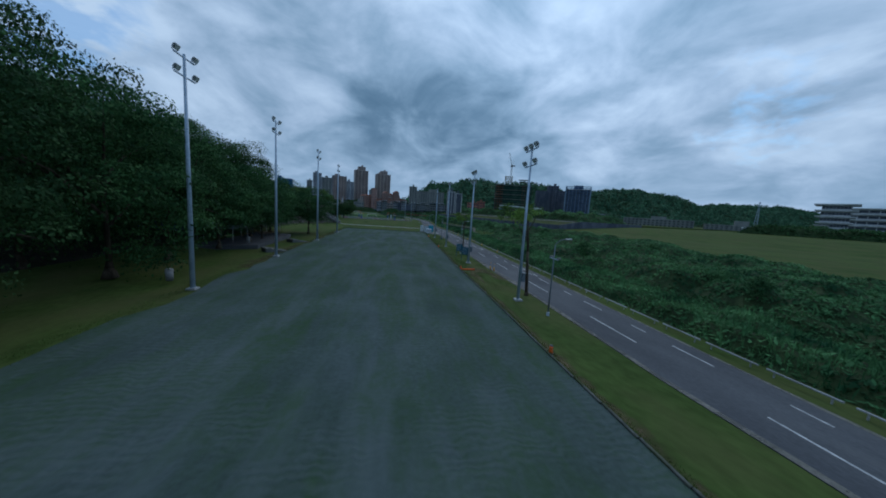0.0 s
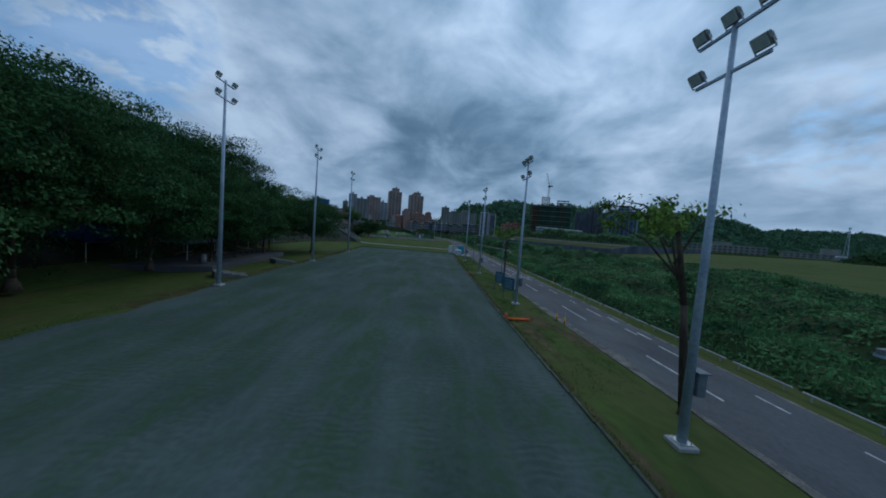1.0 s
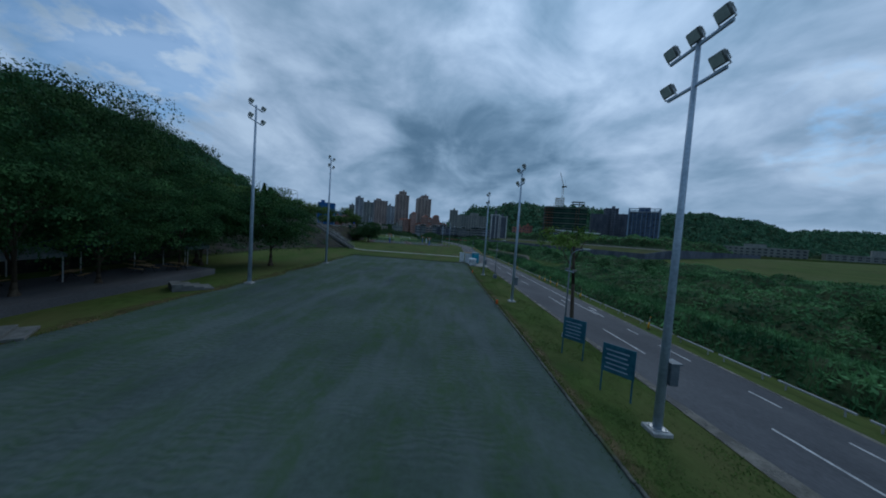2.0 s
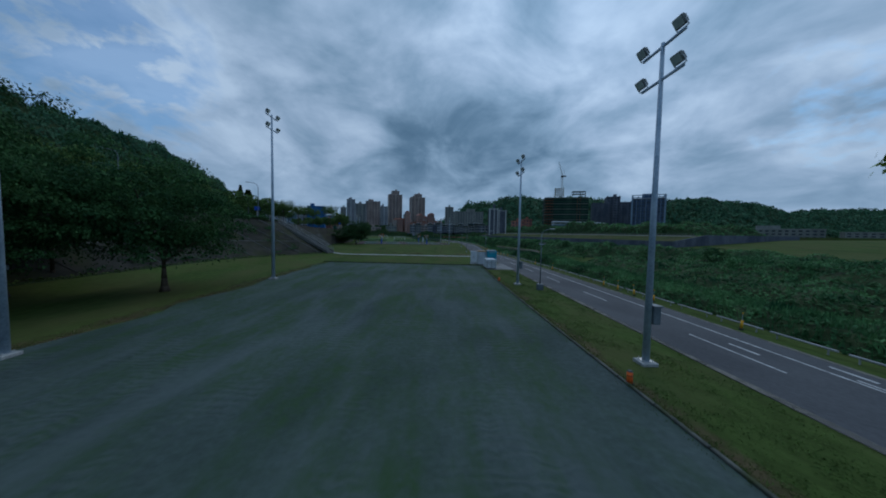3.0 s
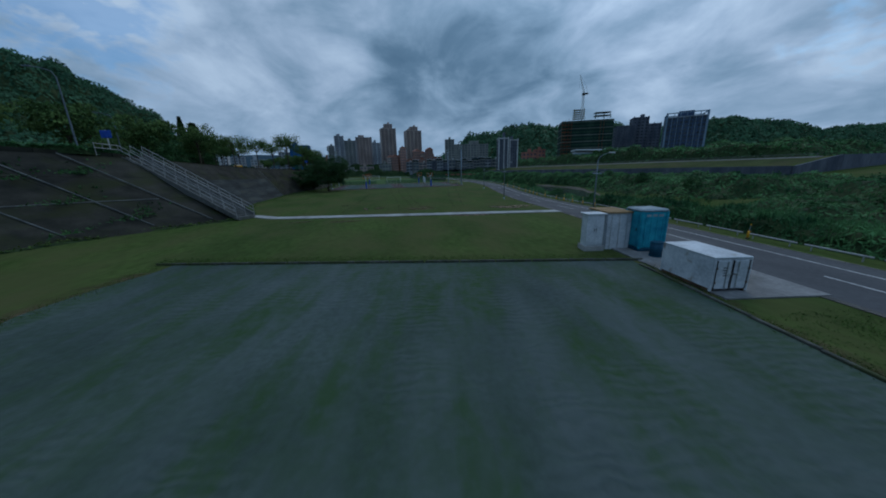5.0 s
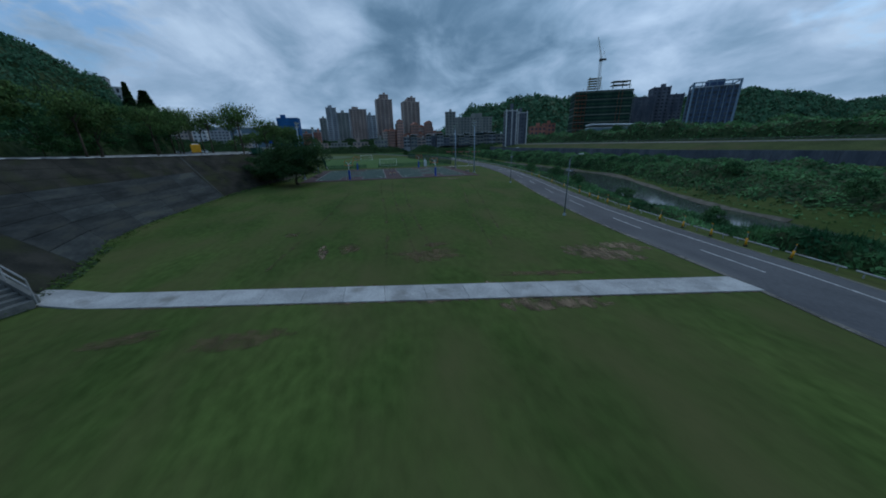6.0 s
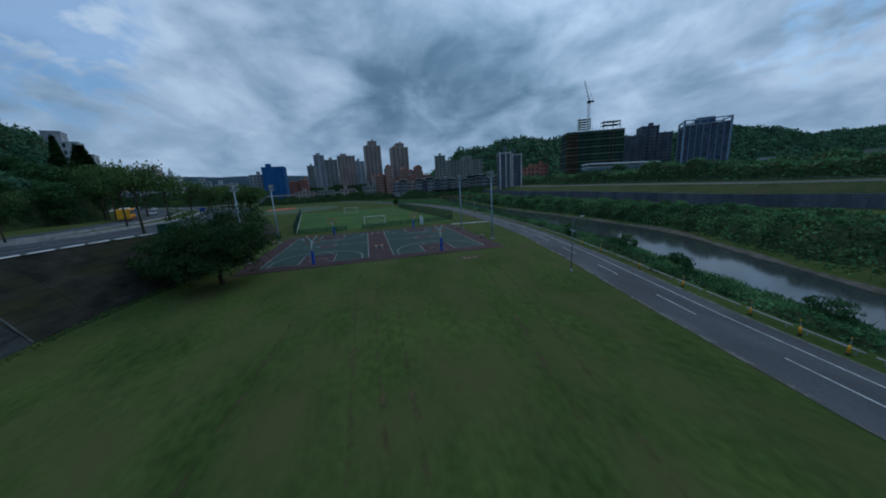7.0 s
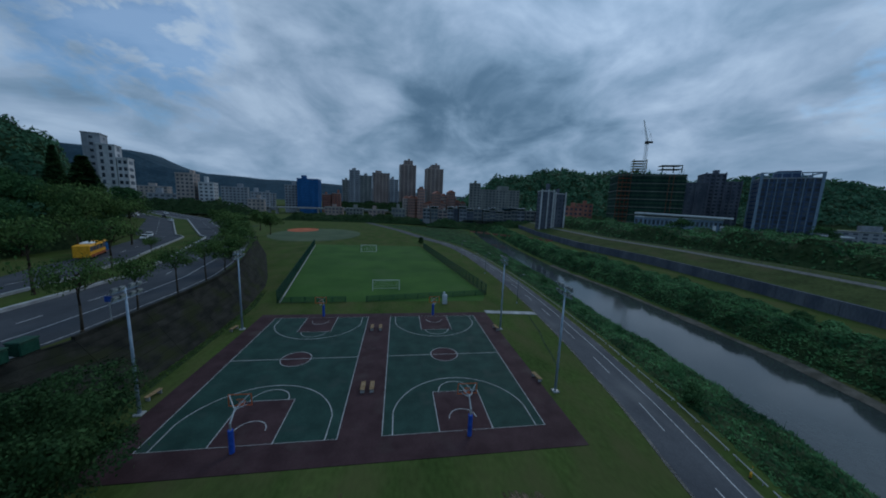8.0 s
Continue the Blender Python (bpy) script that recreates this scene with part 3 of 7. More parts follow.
def strip(name, mat, y0, y1, left, right, lift, parent=None, label="", step=STEP, thick=0.0, n=2):
    """A sheet on the ground between two lines given as x of y."""
    ys = np.unique(np.concatenate([[y0, y1], np.arange(math.ceil(y0 / step) * step, y1, step)]))
    t = np.linspace(0, 1, n)[None, :]
    xs = np.asarray(left(ys))[:, None] * (1 - t) + np.asarray(right(ys))[:, None] * t
    zs = np.repeat((ground_z(ys) + lift)[:, None], n, 1)
    yg = np.repeat(ys[:, None], n, 1)
    if thick:
        xs = np.concatenate([xs[:, :1], xs, xs[:, -1:]], 1)
        yg = np.concatenate([yg[:, :1], yg, yg[:, -1:]], 1)
        zs = np.concatenate([zs[:, :1] - thick, zs, zs[:, -1:] - thick], 1)
    return part(name, grid_mesh(name, xs, yg, zs), mat, parent, label)


def worn_by(ob, values):
    """How far each point of a patch is worn, 0 at its rim to 1."""
    ob.data.attributes.new("wear", "FLOAT", "POINT").data.foreach_set("value", np.asarray(values, np.float32))
    return ob


# gravel parking field: rows of quads that end on its slanted far edge
ys = np.arange(-80, 97.6, STEP)
t = np.linspace(0, 1, 13)[None, :]
gx = gravel_left(ys)[:, None] * (1 - t) + kerb_x(ys)[:, None] * t
gx += np.where(t == 0, (value_noise(ys / 3.1, ys * 0 + 7)[:, None] - 0.5) * 1.6, 0)
gy = np.minimum(np.repeat(ys[:, None], 13, 1), gravel_end(gx))
tagged(part("gravel_field", grid_mesh("gravel_field", gx, gy, np.full_like(gx, -0.48)), "gravel"), "grey gravel field with grass growing through in streaks", "gravel field", kind="structure")

# riverside road with its markings
def road_edge(y):
    """The near side of the carriageway draws in towards the start of the field."""
    return np.interp(y, [-80, -9, -3, 12, 18, 27], [0.9, 0.85, 0.5, 0.5, 0.25, 0.0])


road = tagged(strip("road", "asphalt", -80, 460, lambda y: road_x(y, road_edge(y)), lambda y: road_x(y, 6.3), 0.03, thick=0.06), "grey two-lane riverside asphalt road with white markings", "road", kind="structure")
strip("dust_edge", "dust", -80, 300, lambda y: road_x(y, road_edge(y) + 0.02) - 0.12 * value_noise(y / 1.9, y * 0), lambda y: road_x(y, road_edge(y) + 0.22 + (0.16 + 1.0 * np.exp(-((y - 22) / 9) ** 2)) * value_noise(y / 3.0, y * 0 + 3)), 0.036, road, "pale sandy edge")
strip("dust_edge", "dust", -80, 300, lambda y: road_x(y, 6.1), lambda y: road_x(y, 6.32), 0.036, road, "pale sandy edge")
for y0 in [1.2 + 11.9 * k for k in range(-4, 5)] + [62.0 + 9.65 * k for k in range(28)]:
    strip("centre_dash", "paint", y0, y0 + (4.8 if y0 < 60 else 4.0), lambda y: road_x(y, 2.72), lambda y: road_x(y, 2.84), 0.037, road)
strip("edge_line", "paint", 46, 330, lambda y: road_x(y, 4.66), lambda y: road_x(y, 4.78), 0.037, road)
for k in range(16):
    y0 = -26 + 4.75 * k
    strip("lane_dash", "paint", y0, y0 + (2.6 if k % 2 else 1.4), lambda y: road_x(y, 4.92), lambda y: road_x(y, 5.03), 0.037, road)
for y0, off in ((20.5, 5.3), (24.5, 5.4), (47.5, 5.4), (50.5, 3.6)):
    strip("lane_symbol", "paint", y0, y0 + 1.5, lambda y: road_x(y, off), lambda y: road_x(y, off + 0.16), 0.037, road)

# pale concrete footpath from the stairs to the road
def slab_path(name, x0, x1, y_of, width, label):
    rise = lambda q: 0.34 * float(smooth01((-33.0 - q) / 3.6))
    n = max(2, int((x1 - x0) / 2.0))
    xs = np.linspace(x0, x1, n + 1)
    base = tagged(thing(name, label, "path"), kind="structure")
    for a, c in zip(xs[:-1], xs[1:]):
        bm = B()
        ring = [(a + 0.008, y_of(a) - width / 2), (c - 0.008, y_of(c) - width / 2), (c - 0.008, y_of(c) + width / 2), (a + 0.008, y_of(a) + width / 2)]
        vs = [bm.verts.new((p, q, float(ground_z(q)) + 0.06 + rise(p))) for p, q in ring] + [bm.verts.new((p, q, float(ground_z(q)) - 0.1)) for p, q in ring]
        bm.faces.new(vs[:4])
        for i in range(4):
            bm.faces.new((vs[i], vs[i + 4], vs[(i + 1) % 4 + 4], vs[(i + 1) % 4]))
        part("slab", bm, "concrete", base)
    return base


slab_path("footpath", -37.6, 0.2, lambda x: 115.9 - 0.195 * (x + 33), 1.75, "pale concrete footpath across the grass")
slab_path("footpath", 4.8, 14.3, lambda x: 199.9 - 0.12 * (x - 4.8), 1.5, "short pale concrete path beside the court")

# kerb stones along the gravel field
kerb = tagged(thing("kerb", "low concrete kerb along the gravel field", "kerb"), kind="structure")
kb = box(B(), 0.13, 1.97, 0.20, bevel=0.02)
kerb_mesh = part("kerb_stone", kb, "kerb", kerb)
kerb_mesh.matrix_world = pose(float(kerb_x(-40)), -40, -0.6, 0, 0, -10.2)
for k in range(1, 66):
    y = -40 + k * 1.97
    if y > 89:
        break
    o = part("kerb_stone", kerb_mesh.data, None, kerb)
    o.matrix_world = pose(float(kerb_x(y)) + 0.05, y, -0.6, 0, 0, -10.2)
for k in range(14):
    x = -33.4 + k * 1.97
    o = part("kerb_stone", kerb_mesh.data, None, kerb)
    o.matrix_world = pose(x, float(gravel_end(x)) + 0.1, -0.56, 0, 0, 90 - 14.3)

# brown worn strip of grass beside the kerb
edge_ = strip("worn_edge", "track", -60, 88, lambda y: kerb_x(y) + 0.10, lambda y: kerb_x(y) + 0.9 + 1.0 * value_noise(y / 5.0, y * 0 + 9), 0.009, n=5)
worn_by(edge_, np.tile([1.0, 1.25, 0.9, 0.5, 0.0], len(edge_.data.vertices) // 5))
tagged(edge_, "thin brown worn grass along the kerb", "bare strip", kind="structure")


# dry brown grass along the tree side of the gravel
edge_ = strip("dry_edge", "track", 26, 95, lambda y: gravel_left(y) - 1.9 - 0.8 * value_noise(y / 4.0, y * 0 + 2), lambda y: gravel_left(y) + 0.5, 0.009, n=4)
worn_by(edge_, np.tile([0.0, 0.8, 1.3, 0.9], len(edge_.data.vertices) // 4))
tagged(edge_, "dry brown grass along the edge of the gravel", "bare strip", kind="structure")


# bare earth patches
def patch(x, y, rx, ry, lift=0.014, mat="bare", seed=0, turn=0.0):
    bm = B()
    rings = []
    for f in (0.25, 0.6, 0.85, 1.0):
        ring = []
        for k in range(40):
            a = math.tau * k / 40
            r = f * (0.75 + 0.75 * float(value_noise(3 + 2.2 * math.cos(a), 3 + 2.2 * math.sin(a), seed)))
            qx, qy = rx * r * math.cos(a), ry * r * math.sin(a)
            wx_, wy_ = x + qx * math.cos(turn) - qy * math.sin(turn), y + qx * math.sin(turn) + qy * math.cos(turn)
            ring.append(bm.verts.new((wx_, wy_, float(ground_z(wy_)) + lift)))
        rings.append(ring)
    bm.faces.new(rings[0])
    for p, q in zip(rings[:-1], rings[1:]):
        for k in range(40):
            bm.faces.new((p[k], q[k], q[(k + 1) % 40], p[(k + 1) % 40]))
    ob = part("bare_patch", bm, mat)
    worn_by(ob, np.repeat([1.0, 0.85, 0.5, 0.0], 40))
    return tagged(ob, "patch of bare brown earth in the grass", "bare patch", kind="structure")


for n, (x, y, rx, ry, turn) in enumerate([(-3.7, 115.9, 2.7, 1.5, -0.5), (-1.2, 116.4, 1.9, 0.9, -0.4), (-10.4, 110.2, 2.6, 0.9, -0.2), (-6.4, 110.6, 2.2, 0.8, -0.3), (-21.0, 121.2, 1.0, 1.2, 0.0), (-15.4, 118.4, 2.6, 1.4, -0.1), (-23.0, 120.9, 0.45, 1.5, 0.1), (-8.9, 113.4, 3.0, 0.4, -0.2),
                                          (-26.4, 126.5, 0.8, 0.7, 0), (-3.3, 163.0, 1.9, 1.0, 0), (-17.0, 24.6, 1.5, 2.6, 0), (-24.6, 110.4, 1.8, .7, 0), (-16.2, 21.0, 0.9, 2.5, 0), (-18.9, 20.6, 0.7, 3.4, -0.17), (-29.5, 111.6, 1.6, 0.6, 0.2), (-14.6, 120.6, 1.2, 0.6, 0)]):
    patch(x, y, rx, ry, seed=n, lift=0.012 + 0.0007 * n, mat="sand" if n < 4 or n in (6, 9) else "bare", turn=turn)
# earth bared along both sides of the footpath
for n, side_ in enumerate((-1, 1)):
    xs_ = np.linspace(-36, 0, 61)
    mid_ = 115.9 - 0.195 * (xs_ + 33) + side_ * 0.86
    yy_ = mid_[:, None] + np.array([-0.30, 0.0, 0.30])[None, :] * (0.6 + 0.8 * value_noise(xs_ / 1.7, xs_ * 0 + 4 * n))[:, None]
    ob = part("path_edge", grid_mesh("path_edge", np.repeat(xs_[:, None], 3, 1), yy_, ground_z(yy_) + 0.016), "sand")
    worn_by(ob, np.tile([0.0, 1.0, 0.0], 61))
    tagged(ob, "ragged bare earth along the footpath", "bare strip", kind="structure")

for n, (xa, xc, y0, y1) in enumerate(((-18.9, -17.7, 117, 165), (-17.0, -15.9, 117, 165), (-15.4, -14.2, 117, 160), (-10.5, -3.0, 119, 160), (-8.9, -1.4, 119, 158), (-26, -23.5, 118, 150))):
    ob = strip("wheel_track", "track", y0, y1, lambda y: np.interp(y, [y0, y1], [xa, xc]) - 0.3 + 0.35 * np.sin(y / 9.0 + n), lambda y: np.interp(y, [y0, y1], [xa, xc]) + 0.75 + 0.35 * np.sin(y / 9.0 + n), 0.010 + 0.0006 * n, n=3)
    worn_by(ob, np.tile([0.0, 0.95, 0.0], len(ob.data.vertices) // 3))
    tagged(ob, "faint worn wheel track in the grass", "track", kind="structure")
pitch = strip("pitch", "turf", 206.5, 287, lambda y: np.interp(y, [206, 287], [-34.3, -48.0]), lambda y: np.interp(y, [206, 211, 287], [6.0, 7.9, -1.6]), 0.02)
tagged(pitch, "even dark green football pitch turf", "pitch", kind="structure")


# ---- sloped river wall, stairs and the upper road ----
wall = tagged(thing("river_wall", "tall sloped dark concrete river wall with pale ribs, stained by moss", "retaining wall"), kind="structure")


def on_wall(y, t, out=0.0):
    f = Vector((float(foot_at(y)), y, float(foot_at(y, 2))))
    c = Vector((float(crest_at(y)), y, float(crest_at(y, 2))))
    p = f.lerp(c, t)
    return p + Vector((out * 0.75, -0.1 * out, out * 0.6))


ys_w = [-60, -45, -30, -15, 0, 12, 24, 36, 46, 56, 66, 75, 84, 92, 98.5, 104, 108.5, 112.2, 117.2, 122, 128, 134, 140, 146, 152, 157, 162, 170, 178, 186, 194, 202, 210, 218, 226, 236, 248, 260, 280, 300]
for a, c in zip(ys_w[:-1], ys_w[1:]):
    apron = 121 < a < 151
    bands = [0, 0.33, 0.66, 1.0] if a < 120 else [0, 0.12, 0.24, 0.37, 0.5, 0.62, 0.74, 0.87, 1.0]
    for lo, hi in zip([-0.06] + bands[1:-1], bands[1:]):
        bm = B()
        q = [on_wall(a + 0.015, lo + 0.0015, 0.12), on_wall(c - 0.015, lo + 0.0015, 0.12), on_wall(c - 0.015, hi - 0.0015, 0.12), on_wall(a + 0.015, hi - 0.0015, 0.12)]
        vs = [bm.verts.new(p) for p in q] + [bm.verts.new(p - Vector((0.3, 0, 0.3))) for p in q]
        bm.faces.new(vs[:4])
        for i in range(4):
            bm.faces.new((vs[i], vs[i + 4], vs[(i + 1) % 4 + 4], vs[(i + 1) % 4]))
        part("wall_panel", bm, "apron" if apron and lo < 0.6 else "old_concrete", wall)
for a, c in zip(ys_w[10:-8], ys_w[11:-7]):
    if a > 118 and a != 152:
        continue
    bm = B()
    p0, p1 = on_wall(a, 0.0, 0.16), on_wall(a + (c - a) * 0.2, 1.0, 0.16)
    tube(bm, [p0, p0.lerp(p1, 0.5) + Vector((0, 0, 0.02)), p1], 0.07, 5)
    part("rib", bm, "rib", wall, "pale concrete rib")
    if a < 112:
        bm = B()
        rod(bm, on_wall(a, 0.33, 0.14), on_wall(c, 0.33, 0.14), 0.06, 0.06, 5)
        part("rib", bm, "rib", wall, "pale concrete rib")
# parapet on the crest
for a, c in zip(ys_w[:-1], ys_w[1:]):
    bm = B()
    p0, p1 = on_wall(a, 1.0), on_wall(c, 1.0)
    d = (p1 - p0).normalized()
    side = Vector((d.y, -d.x, 0)).normalized() * 0.17
    vs = [bm.verts.new(p + s + Vector((0, 0, h))) for h in (-0.3, 0.10 if 121 < a < 171 else 0.42) for p, s in ((p0, side), (p1, side), (p1, -side), (p0, -side))]
    bm.faces.new(vs[4:])
    for i in range(4):
        bm.faces.new((vs[i], vs[(i + 1) % 4], vs[(i + 1) % 4 + 4], vs[i + 4]))
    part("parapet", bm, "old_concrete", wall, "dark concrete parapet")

# white-painted guard blocks along the road edge above the wall
guard = thing("guard_blocks", "row of white-painted concrete guard blocks along the embankment road", "guard blocks")
for k in range(20):
    y = 122.0 + 2.75 * k
    q = crest_at(y + 1.1) - crest_at(y - 1.1)
    o = part("block", box(B(), 0.34, 2.1, 0.20, bevel=0.03), "white_metal", guard)
    o.matrix_world = pose(float(crest_at(y)) - 0.62, y, float(crest_at(y, 2)) - 0.06, 0, 0, -math.degrees(math.atan2(q, 2.2)))

# stairs up the wall
stair = tagged(thing("staircase", "concrete staircase with steel handrails up the river wall", "staircase"), kind="structure")
s0, s1 = Vector((-36.0, 114.4, -0.05)), Vector((-49.2, 120.2, 7.05))
flat = (s1 - s0) * 1.0
flat.z = 0
run, ahead = flat.length, flat.normalized()
across = Vector((-ahead.y, ahead.x, 0))
count = 38
bm = B()
for sgn in (-1, 1):
    q0, q1 = s0 + across * sgn * 1.12, s1 + across * sgn * 1.12
    vs = [bm.verts.new(p) for p in (q0, q0 + Vector((0, 0, 0.45)), q1 + Vector((0, 0, 0.45)), q1 - Vector((0, 0, 0.6)))]
    vt = [bm.verts.new(v.co + across * 0.2 * sgn) for v in vs]
    bm.faces.new(vs), bm.faces.new(vt)
    for i in range(4):
        bm.faces.new((vs[i], vs[(i + 1) % 4], vt[(i + 1) % 4], vt[i]))
part("stringer", bm, "rib", stair)
turn_s = Matrix(((ahead.x, across.x, 0, 0), (ahead.y, across.y, 0, 0), (0, 0, 1, 0), (0, 0, 0, 1)))
step_mesh = None
for k in range(count):
    p = s0 + ahead * (run * (k + 0.5) / count) + Vector((0, 0, 7.1 * (k + 1) / count - 0.35))
    if step_mesh is None:
        step_mesh = part("step", box(B(), run / count + 0.12, 2.2, 0.40, bevel=0.012), "rib", stair)
        o = step_mesh
    else:
        o = part("step", step_mesh.data, None, stair)
    o.matrix_world = Matrix.Translation(p) @ turn_s
for sgn in (-1.2, 0.0, 1.2):
    bm = B()
    for h in (0.55, 1.0):
        rod(bm, s0 + across * sgn + Vector((0, 0, h + 0.3)), s1 + across * sgn + Vector((0, 0, h + 0.3)), 0.035)
    for k in range(11):
        p = s0.lerp(s1, k / 10) + across * sgn
        rod(bm, p, p + Vector((0, 0, 1.3)), 0.03)
    part("handrail", bm, "concrete", stair, "grey steel handrail")
bm = B()
for h in (0.5, 0.95):
    tube(bm, [s1 + across * 1.2 + Vector((0, 0, h + 0.3)), s1 + across * 1.2 - Vector((-0.2, 3.4, -h - 0.3))], 0.035)
for k in range(4):
    p = s1 + across * 1.2 + Vector((0.06 * k, -1.1 * k, 0))
    rod(bm, p, p + Vector((0, 0, 1.3)), 0.03)
part("handrail", bm, "concrete", stair, "grey steel landing rail")

# upper road on the embankment
def upper(y, off):
    y = np.asarray(y, float)
    slope = (crest_at(y + 2) - crest_at(y - 2)) / 4
    return crest_at(y) - off * np.sqrt(1 + slope ** 2)


def upper_strip(name, mat, y0, y1, near, far, lift, parent=None, label=""):
    ys = np.arange(y0, y1 + 0.1, STEP)
    xs = np.stack([upper(ys, far), upper(ys, near)], 1)
    zs = np.repeat((crest_at(ys, 2) + lift)[:, None], 2, 1)
    return part(name, grid_mesh(name, xs, np.repeat(ys[:, None], 2, 1), zs), mat, parent, label)


uroad = tagged(upper_strip("upper_road", "asphalt_dark", -80, 457.5, 1.0, 14.2, 0.03), "grey multi-lane embankment road with white lane lines", "road", kind="structure")
uroad2 = tagged(upper_strip("upper_road", "asphalt_dark", 100, 457.5, 21.0, 31.5, 0.03), "grey side carriageway beyond a grassy median", "road", kind="structure")
upper_strip("lane_line", "paint", 100, 455, 5.6, 5.75, 0.04, uroad)
upper_strip("lane_line", "paint", 100, 455, 1.5, 1.62, 0.04, uroad)
for k in range(36):
    y0 = 100 + 7.5 * k
    upper_strip("lane_dash", "paint", y0, y0 + 2.6, 9.2, 9.33, 0.04, uroad)
    upper_strip("lane_dash", "paint", y0, y0 + 2.6, 26.0, 26.13, 0.04, uroad2)
med = tagged(thing("median_kerb", "pale concrete kerb of the grassy median", "kerb"), kind="structure")
for near, far in ((14.2, 14.75), (20.6, 21.0)):
    ys = np.arange(100, 452, STEP)
    xs = np.stack([upper(ys, far), upper(ys, far), upper(ys, near), upper(ys, near)], 1)
    zs = np.stack([crest_at(ys, 2) - 0.1, crest_at(ys, 2) + 0.42, crest_at(ys, 2) + 0.42, crest_at(ys, 2) - 0.1], 1)
    part("kerb_run", grid_mesh("kerb_run", xs, np.repeat(ys[:, None], 4, 1), zs), "concrete", med)

# ---- river ----
ys = np.arange(-80, 460.1, 5.0)
xs = np.stack([water_l(ys) - 1.0, water_r(ys) + 1.5], 1)
tagged(part("river", grid_mesh("river", xs, np.repeat(ys[:, None], 2, 1), np.full_like(xs, -3.05)), "water"), "calm grey river reflecting the overcast sky", "river", kind="structure")
ys = np.arange(125, 260.1, 2.5)
xs = np.stack([water_r(ys) - 0.5 + 0.8 * value_noise(ys / 5, ys * 0), water_r(ys) + 2.2 + value_noise(ys / 7, ys * 0 + 2)], 1)
tagged(part("mud_bank", grid_mesh("mud_bank", xs, np.repeat(ys[:, None], 2, 1), np.stack([ys * 0 - 3.02, ys * 0 - 2.35], 1)), "mud"), "strip of pale mud along the river edge", "mud bank", kind="structure")

# flood wall on the far bank
fw = tagged(thing("flood_wall", "long blue-grey concrete flood wall on the far bank", "flood wall"), kind="structure")
ys = np.concatenate([[140.2], np.arange(146, 452, 6.0)])
for a, c in zip(ys[:-1], ys[1:]):
    xa, xc = float(wall_x(a)), float(wall_x(c))
    bm = B()
    ring = [(xa - 0.35, a + 0.03), (xc - 0.35, c - 0.03), (xc + 0.25, c - 0.03), (xa + 0.25, a + 0.03)]
    vs = [bm.verts.new((p, q, h)) for h in (-0.3, 3.45) for p, q in ring]
    bm.faces.new(vs[4:])
    for i in range(4):
        bm.faces.new((vs[i], vs[(i + 1) % 4], vs[(i + 1) % 4 + 4], vs[i + 4]))
    part("wall_panel", bm, "flood_wall", fw)
# its return climbs the bank beside the far field
for k in range(12):
    xa = 88.7 + 5.5 * k
    top_ = [float(np.interp(q, [89.2, 104, 179], [3.45, 6.15, 6.6])) for q in (xa, xa + 5.44)]
    bm = B()
    vs = [bm.verts.new(p) for p in ((xa, 139.5, -0.3), (xa + 5.44, 139.5, -0.3), (xa + 5.44, 139.5, top_[1]), (xa, 139.5, top_[0]))]
    vt = [bm.verts.new(v.co + Vector((0, 0.6, 0))) for v in vs]
    bm.faces.new(vs), bm.faces.new(vt[::-1])
    for i in range(4):
        bm.faces.new((vs[i], vt[i], vt[(i + 1) % 4], vs[(i + 1) % 4]))
    bmesh.ops.recalc_face_normals(bm, faces=bm.faces)
    part("wall_panel", bm, "flood_wall", fw)

# rough grass slope above the wall
ys = np.arange(142.5, 450.1, 2.5)
xs = np.stack([wall_x(ys) + 0.65, wall_x(ys) + 14.95], 1)
zs = np.stack([ys * 0 + 3.26, ys * 0 + 5.93], 1)
tagged(part("slope_lawn", grid_mesh("slope_lawn", xs, np.repeat(ys[:, None], 2, 1), zs), "rough_grass"), "rough olive grass slope above the flood wall", "grass slope", kind="structure")

# path with a guard rail along the top of the flood wall slope
ys = np.arange(142.5, 440.1, 2.5)
xs = np.stack([wall_x(ys) + 12.6, wall_x(ys) + 14.6], 1)
zs = np.stack([ys * 0 + 5.45 + 0.09, ys * 0 + 5.83 + 0.09], 1)
tagged(part("slope_path", grid_mesh("slope_path", xs, np.repeat(ys[:, None], 2, 1), zs), "rib"), "pale path along the grass slope above the flood wall", "path", kind="structure")
gr = thing("guard_rail", "grey guard rail beside the path above the flood wall", "guard rail")
for a in np.arange(144, 330, 6.0):
    p, q = (Vector((float(wall_x(y)) + 15.0, y, 5.85)) for y in (a, a + 6.0))
    part("post", rod(B(), p, p + Vector((0, 0, 0.85)), 0.06, 0.06, 6), "rib", gr)
    part("rail", rod(rod(B(), p + Vector((0, 0, 0.8)), q + Vector((0, 0, 0.8)), 0.06, 0.06, 5), p + Vector((0, 0, 0.45)), q + Vector((0, 0, 0.45)), 0.05, 0.05, 5), "rib", gr)

# ---- basketball courts ----
court = tagged(thing("basketball_court", "two dark green basketball courts with maroon surrounds and white lines", "basketball court"), kind="structure")
part("surround", box(B(), 39.2, 32.4, 0.20, -14.9, 183.5, -0.155), "court_maroon", court, "maroon painted surround")


